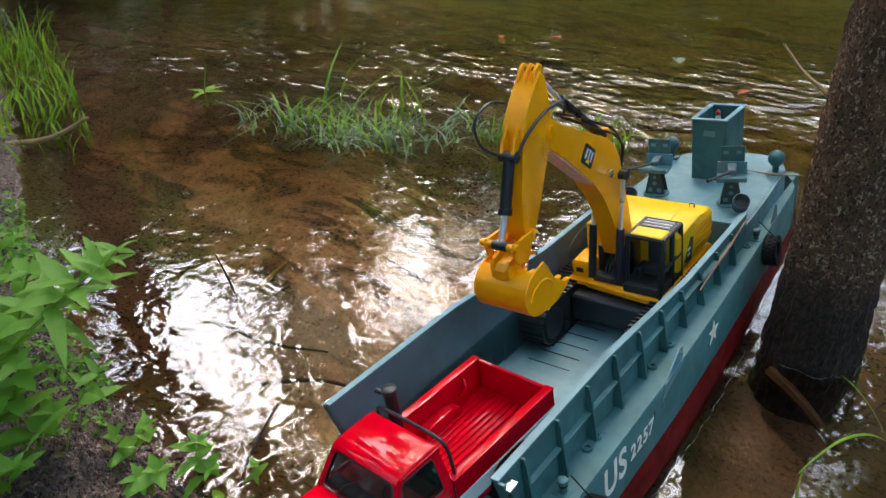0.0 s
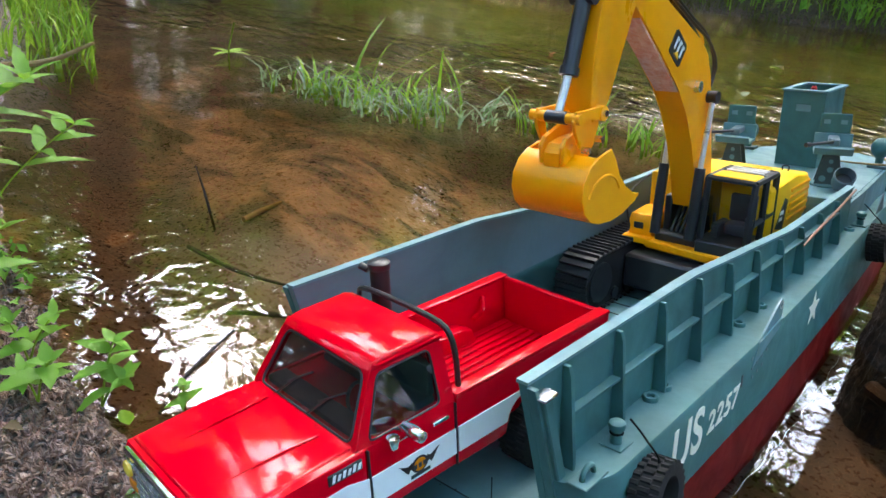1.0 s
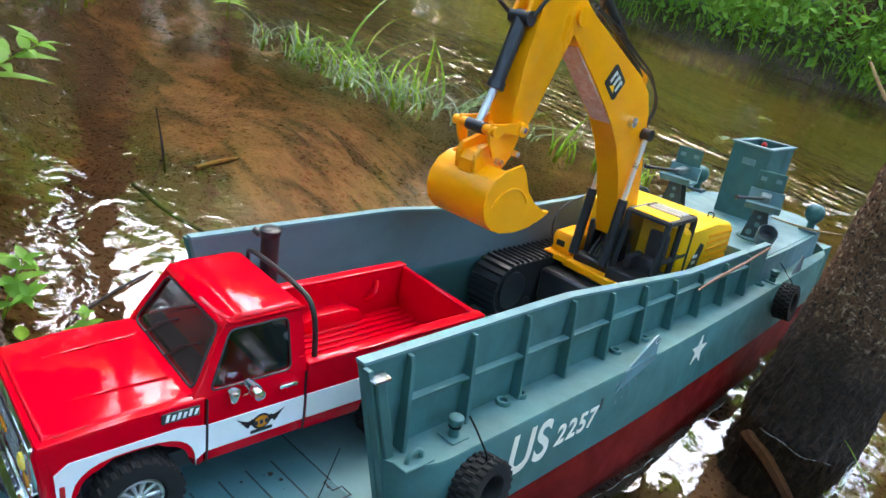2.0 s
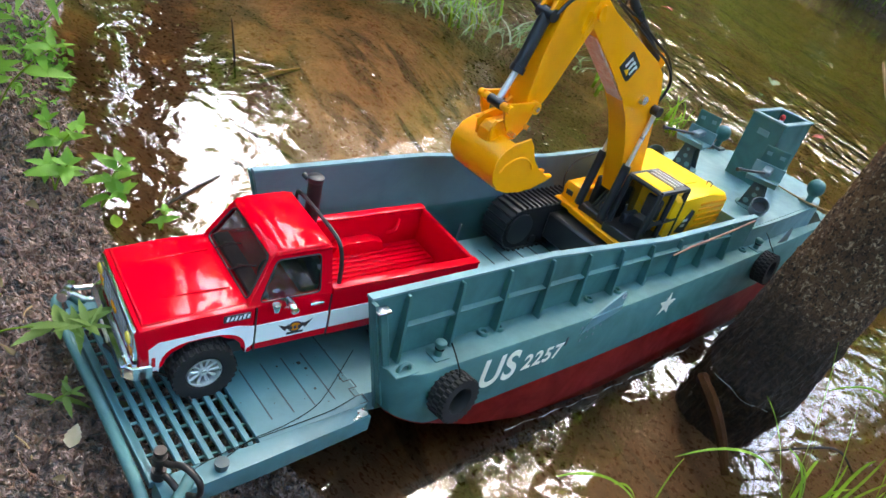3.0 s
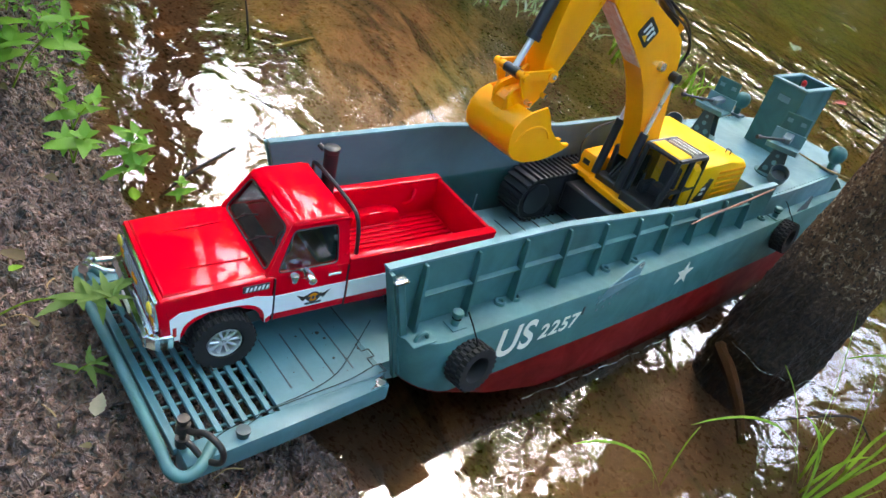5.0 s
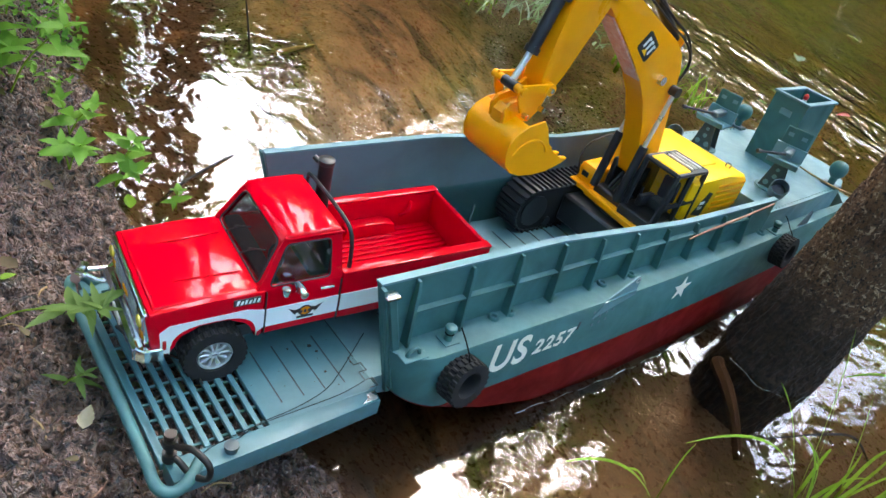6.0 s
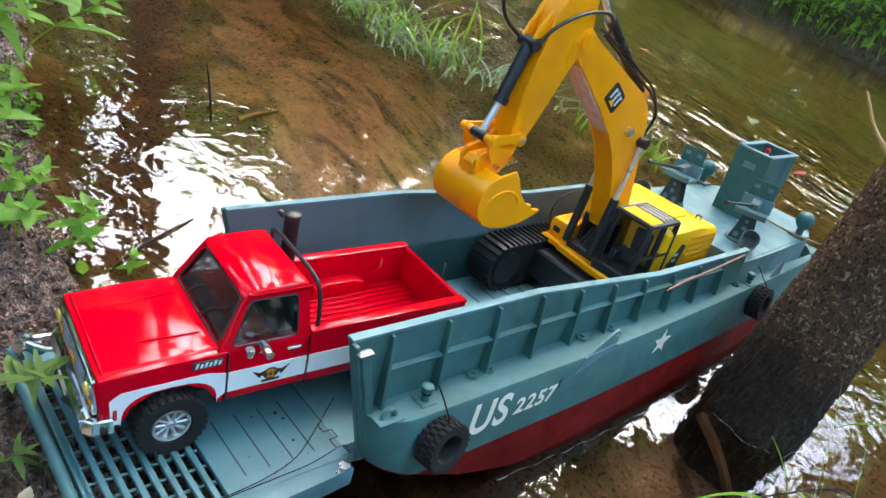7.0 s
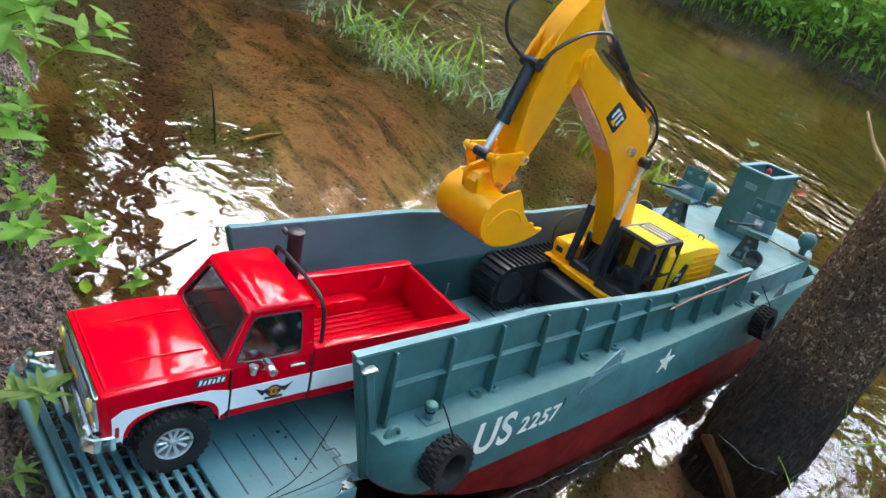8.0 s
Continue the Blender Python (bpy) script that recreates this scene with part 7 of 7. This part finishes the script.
# far bank: lower and slender trees; near bank: unseen added trees, crowns thinned for light
FORESTRY = [(-6.3, 5.1, 15, 0.10, 0.80, 1.3, 1500, 0.22), (-6.60, 2.16, 16, 0.30, 0.80, 2.0, 2200, 0.25), (-5.6, 2.75, 13, 0.055, 0.85, 1.0, 900, 0.22), (-9.0, 7.0, 3.8, 0.12, 0.2, 2.0, 2600, 0.22), (-4.8, 8.6, 3.4, 0.12, 0.2, 2.0, 2600, 0.22), (-2.2, 10.0, 3.6, 0.12, 0.2, 2.1, 2600, 0.22), (0.8, 11.0, 3.6, 0.13, 0.2, 2.3, 2600, 0.22), (3.8, 10.5, 6.5, 0.15, 0.2, 2.5, 3000, 0.25), (-13, 6.0, 4.0, 0.2, 0.2, 2.8, 3000, 0.28), (-7.0, 10.5, 3.0, 0.15, 0.2, 2.4, 2600, 0.25), (7.5, 7.0, 9, 0.2, 0.25, 3.2, 4000, 0.32), (4.4, 2.6, 9, 0.17, 0.4, 3.0, 800, 0.32), (5.5, -1.5, 10, 0.2, 0.35, 3.4, 800, 0.34), (2.2, -3.4, 10, 0.2, 0.45, 3.4, 800, 0.34), (-1.6, -3.6, 10, 0.2, 0.45, 3.4, 800, 0.34), (-5.2, -2.8, 10, 0.2, 0.4, 3.2, 2200, 0.34), (-9.5, -0.5, 10, 0.2, 0.35, 2.6, 5000, 0.34), (0.8, -6.5, 11, 0.22, 0.3, 3.6, 2200, 0.36), (-4.0, -7.0, 11, 0.22, 0.3, 3.6, 2200, 0.36), (6.0, -6.0, 11, 0.22, 0.3, 3.6, 2200, 0.36)]
for i, (x, y, h_, r_, c_, s_, n_, l_) in enumerate(FORESTRY):
    forest_tree(x, y, h_, r_, c_, s_, 100 + i, n_, l_)


def sparse_tree(x, y, tall, r0, seed):
    """A slender tree with fine spreading branches and few leaves."""
    r = random.Random(seed)
    t = thing("sparse_tree", pose(x, y, gz(x, y) - 0.05), "slender dark woodland tree with fine bare branches", "tree", "bare trees")
    lean = (r.uniform(-0.5, 0.5), r.uniform(-0.3, 0.3))
    part("trunk", trunk_mesh(B(), [(0, 0, 0), (lean[0] * 0.3, lean[1] * 0.3, tall * 0.35), (lean[0] * 0.8, lean[1] * 0.6, tall * 0.7), (lean[0], lean[1], tall)], [r0, r0 * 0.8, r0 * 0.5, r0 * 0.15], 10, 0.06, seed), BARK, t)
    for k in range(22):
        f = 0.28 + 0.7 * (k + r.random()) / 22
        a, ln = r.uniform(0, 6.28), r.uniform(0.9, 2.3) * (1.15 - 0.6 * f)
        p0 = Vector((lean[0] * f, lean[1] * f, tall * f))
        p1 = p0 + Vector((math.cos(a) * ln, math.sin(a) * ln, ln * r.uniform(0.2, 0.8)))
        bm = tube(B(), [p0, p0.lerp(p1, 0.5) + Vector((0, 0, 0.08 * ln)), p1], min(0.035, r0 * 0.5), 5, taper=0.35)
        for q in range(6):
            s = p0.lerp(p1, r.uniform(0.3, 1.0))
            e = s + Vector((r.uniform(-1, 1), r.uniform(-1, 1), r.uniform(-0.2, 0.9))) * ln * 0.45
            tube(bm, [s, s.lerp(e, 0.5) + Vector((0, 0, 0.03)), e], min(0.014, r0 * 0.2), 4, taper=0.4)
        part("branch", bm, BARK, t)

    def places(q):
        c = np.stack([q.normal(lean[0] * 0.6, 0.8, 16), q.normal(lean[1] * 0.6, 0.8, 16), q.uniform(0.4, 1.0, 16) * tall], -1)
        return c[q.randint(0, 16, 620)] + q.normal(0, 1, (620, 3)) * np.array([0.32, 0.32, 0.16])
    scatter_leaves("foliage", places, 0.16, FOREST, "", "", seed, 0.6, parent=t)


for i, (x, y, h_, r_) in enumerate(((-2.7, 7.1, 9.5, 0.07), (-4.0, 6.6, 10.5, 0.09), (-5.3, 6.1, 9.0, 0.06), (-6.5, 4.6, 10.0, 0.06), (-0.4, 8.1, 9.5, 0.08), (1.0, 8.8, 10.0, 0.07), (-2.0, 7.2, 14.0, 0.17), (-3.3, 7.0, 11.0, 0.06), (-4.7, 6.3, 11.0, 0.07), (-6.1, 5.3, 12.0, 0.08))):
    sparse_tree(x, y, h_, r_, 300 + i)


# leaf ring, mostly unseen, its height set to shut out low sky
def wood_places(r):
    n = 76000
    a = r.uniform(0, 2 * np.pi, n)
    d = r.uniform(9.5, 17, n)
    x, y = d * np.cos(a) - 1, d * np.sin(a)
    keep = (y > far_shore(x) + 1.0) | (y < np.interp(x, SX, SY) - 1.5) | (np.abs(x) > 9.5)
    low_ = (y > 0) & (a > 1.35) & (a < 2.95)
    top = d * (np.where(low_, np.where((a > 2.40) & (a < 2.78), 0.51, 0.45), np.where(y < 0, 0.36, 0.5)) + 0.10 * hash_noise(a * 5, d * 0.1, 1.0, 41) + 0.06 * hash_noise(a * 19, d * 0.2, 1.0, 42))
    z = height(x, y) + r.uniform(0, 1, n) ** 0.8 * np.clip(top, 1.0, 12)
    return np.stack([x, y, z], -1)[keep]


scatter_leaves("distant_woods", wood_places, 0.42, FOREST, "dark green woodland ring, mostly unseen, added to shut out low sky", "woods", 9)


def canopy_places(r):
    """Added unseen leaf roof that shapes the light; open ahead, right and behind."""
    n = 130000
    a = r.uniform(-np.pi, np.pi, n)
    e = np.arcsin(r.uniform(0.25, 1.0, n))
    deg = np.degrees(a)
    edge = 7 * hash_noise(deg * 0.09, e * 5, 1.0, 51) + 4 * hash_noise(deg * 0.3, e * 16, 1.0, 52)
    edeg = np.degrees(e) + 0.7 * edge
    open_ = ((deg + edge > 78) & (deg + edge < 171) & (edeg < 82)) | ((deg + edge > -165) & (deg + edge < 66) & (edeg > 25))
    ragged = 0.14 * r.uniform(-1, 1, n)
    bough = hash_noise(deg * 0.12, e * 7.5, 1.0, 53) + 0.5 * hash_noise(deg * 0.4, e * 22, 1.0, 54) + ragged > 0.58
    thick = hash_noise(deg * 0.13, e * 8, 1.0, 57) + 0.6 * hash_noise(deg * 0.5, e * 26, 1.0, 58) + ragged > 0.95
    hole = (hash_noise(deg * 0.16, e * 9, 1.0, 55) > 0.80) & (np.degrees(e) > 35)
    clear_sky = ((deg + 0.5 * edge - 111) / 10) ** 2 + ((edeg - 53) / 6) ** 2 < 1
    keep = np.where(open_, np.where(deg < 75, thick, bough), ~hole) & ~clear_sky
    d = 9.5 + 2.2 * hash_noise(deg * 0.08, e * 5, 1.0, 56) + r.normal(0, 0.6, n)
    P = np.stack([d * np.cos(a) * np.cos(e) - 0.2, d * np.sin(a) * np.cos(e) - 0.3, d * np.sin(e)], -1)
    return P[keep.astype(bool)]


# out of view overhead; added to block sky light and pattern the reflections
scatter_leaves("light_shaping_canopy", canopy_places, 0.50, FOREST, "unseen green leaf canopy added to shape the light and reflections", "woods", 12)


def crumb_field():
    """Small clods, stones and bits of litter pressed into the mud."""
    r = np.random.RandomState(21)
    n = 5200
    x, y = r.uniform(-1.3, 0.55, n), r.uniform(-1.0, -0.33, n)
    d = np.interp(x, SX, SY) - y
    keep = (d > 0.0) & (hash_noise(x, y, 9, 61) + r.normal(0, 0.35, n) > -0.1)
    x, y = x[keep], y[keep]
    size = 0.0018 + 0.0065 * r.uniform(0, 1, len(x)) ** 3
    base = np.array([(1, 0, 0), (0.3, 0.95, 0), (-0.8, 0.6, 0), (-0.8, -0.6, 0), (0.3, -0.95, 0), (0.45, 0.4, 0.7), (-0.5, 0.25, 0.8), (0.1, -0.5, 0.75)])
    faces = [(0, 1, 5), (1, 6, 5), (1, 2, 6), (2, 3, 6), (3, 7, 6), (3, 4, 7), (4, 0, 7), (0, 5, 7), (5, 6, 7)]
    vs, fs = [], []
    z = height(x, y)
    for i in range(len(x)):
        a = r.uniform(0, 6.28)
        ca, sa = math.cos(a), math.sin(a)
        k = base * size[i] * r.uniform(0.7, 1.3, (8, 3))
        o = len(vs)
        vs += [(x[i] + p[0] * ca - p[1] * sa, y[i] + p[0] * sa + p[1] * ca, z[i] - 0.001 + p[2]) for p in k]
        fs += [tuple(o + j for j in f) for f in faces]
    me = bpy.data.meshes.new("mud_crumbs")
    me.from_pydata(vs, [], fs)
    me.polygons.foreach_set("use_smooth", [True] * len(me.polygons))
    me.materials.append(GROUND)
    return tagged(new("mud_crumbs", me), "loose wet clods and grit on the mud bank", "mud", kind="stuff")


crumb_field()
lr = random.Random(31)
for i in range(46):
    x, y = lr.uniform(-0.95, 0.1), lr.uniform(-0.92, -0.42)
    if gz(x, y) < 0.012:
        continue
    a, q = lr.uniform(0, 6.28), lr.uniform(0.02, 0.07)
    pts = [(x, y, gz(x, y) + 0.004)]
    for k in (1, 2):
        xx, yy = x + math.cos(a + 0.2 * k) * q * k / 2, y + math.sin(a + 0.2 * k) * q * k / 2
        pts.append((xx, yy, gz(xx, yy) + 0.004))
    branch_stick("twig", pts, lr.uniform(0.0010, 0.0022), "small broken twig lying on the mud", material=lr.choice([DARKWOOD, COPPER, PALEWOOD]))
for i in range(26):
    x, y = lr.uniform(-1.1, 0.1), lr.uniform(-0.9, -0.42)
    if gz(x, y) < 0.012:
        continue
    flat_leaf(x, y, gz(x, y) + 0.006, lr.uniform(0.015, 0.04), lr.uniform(0, 360), "small dead leaf lying on the mud", DEADLEAF, lr.uniform(2, 20))
straw = thing("dry_straw", pose(-0.10, -0.69, gz(-0.10, -0.69)), "long dry yellow-brown straw curling over the mud", "straw")
part("stalk", tube(B(), arc([(-0.05, 0.05, 0.012), (-0.08, 0.03, 0.016), (-0.055, -0.015, 0.014), (0.0, -0.022, 0.014), (0.05, 0.01, 0.014), (0.075, 0.05, 0.010)], 6), 0.0010, 6, taper=0.6), COPPER, straw)

WATERLINE_PALE = surface("pale_waterline", (0.62, 0.61, 0.57), (0.36, 0.34, 0.30), rough=0.5, grain=300, stain=60, amount=0.6, bump=0.3)
foam = thing("pale_line", pose(0.229, 0.891, 0.001), "thin broken line of pale foam where water meets the trunk", "foam")
for i in range(26):
    a0 = 2 * math.pi * i / 26
    if noise.noise(Vector((i * 0.9, 2.0, 0.0))) < -0.05 or 1.6 < a0 < 3.9:
        continue
    pts = [((0.130 + 0.006 * math.sin(9 * a)) * math.cos(a), (0.130 + 0.006 * math.sin(9 * a)) * math.sin(a), 0.0) for a in (a0 + 0.25 * k / 4 for k in range(5))]
    part("pale_streak", tube(B(), pts, 0.0006, 5, taper=[0.2, 1, 0.3, 1, 0.2]), WATERLINE_PALE, foam)

# a broken pale line along the hull's foot
hull_line = thing("pale_line", pose(0, 0, 0.001), "thin broken pale line along the red hull bottom", "foam")
fr_ = random.Random(8)
y = 0.10
while y < 0.74:
    ln_ = fr_.uniform(0.02, 0.07)
    pts = [(0.080 + 0.024 * math.sin(math.pi * min(1.0, max(0.0, (q + 0.05) / 0.98))) + 0.002 * math.sin(70 * q), q, 0.0) for q in (y + ln_ * k / 5 for k in range(6))]
    part("pale_streak", tube(B(), pts, fr_.uniform(0.0003, 0.0007), 5, taper=[0.3, 1, 0.7, 1, 0.8, 0.3]), WATERLINE_PALE, hull_line)
    y += ln_ + fr_.uniform(0.0, 0.02)
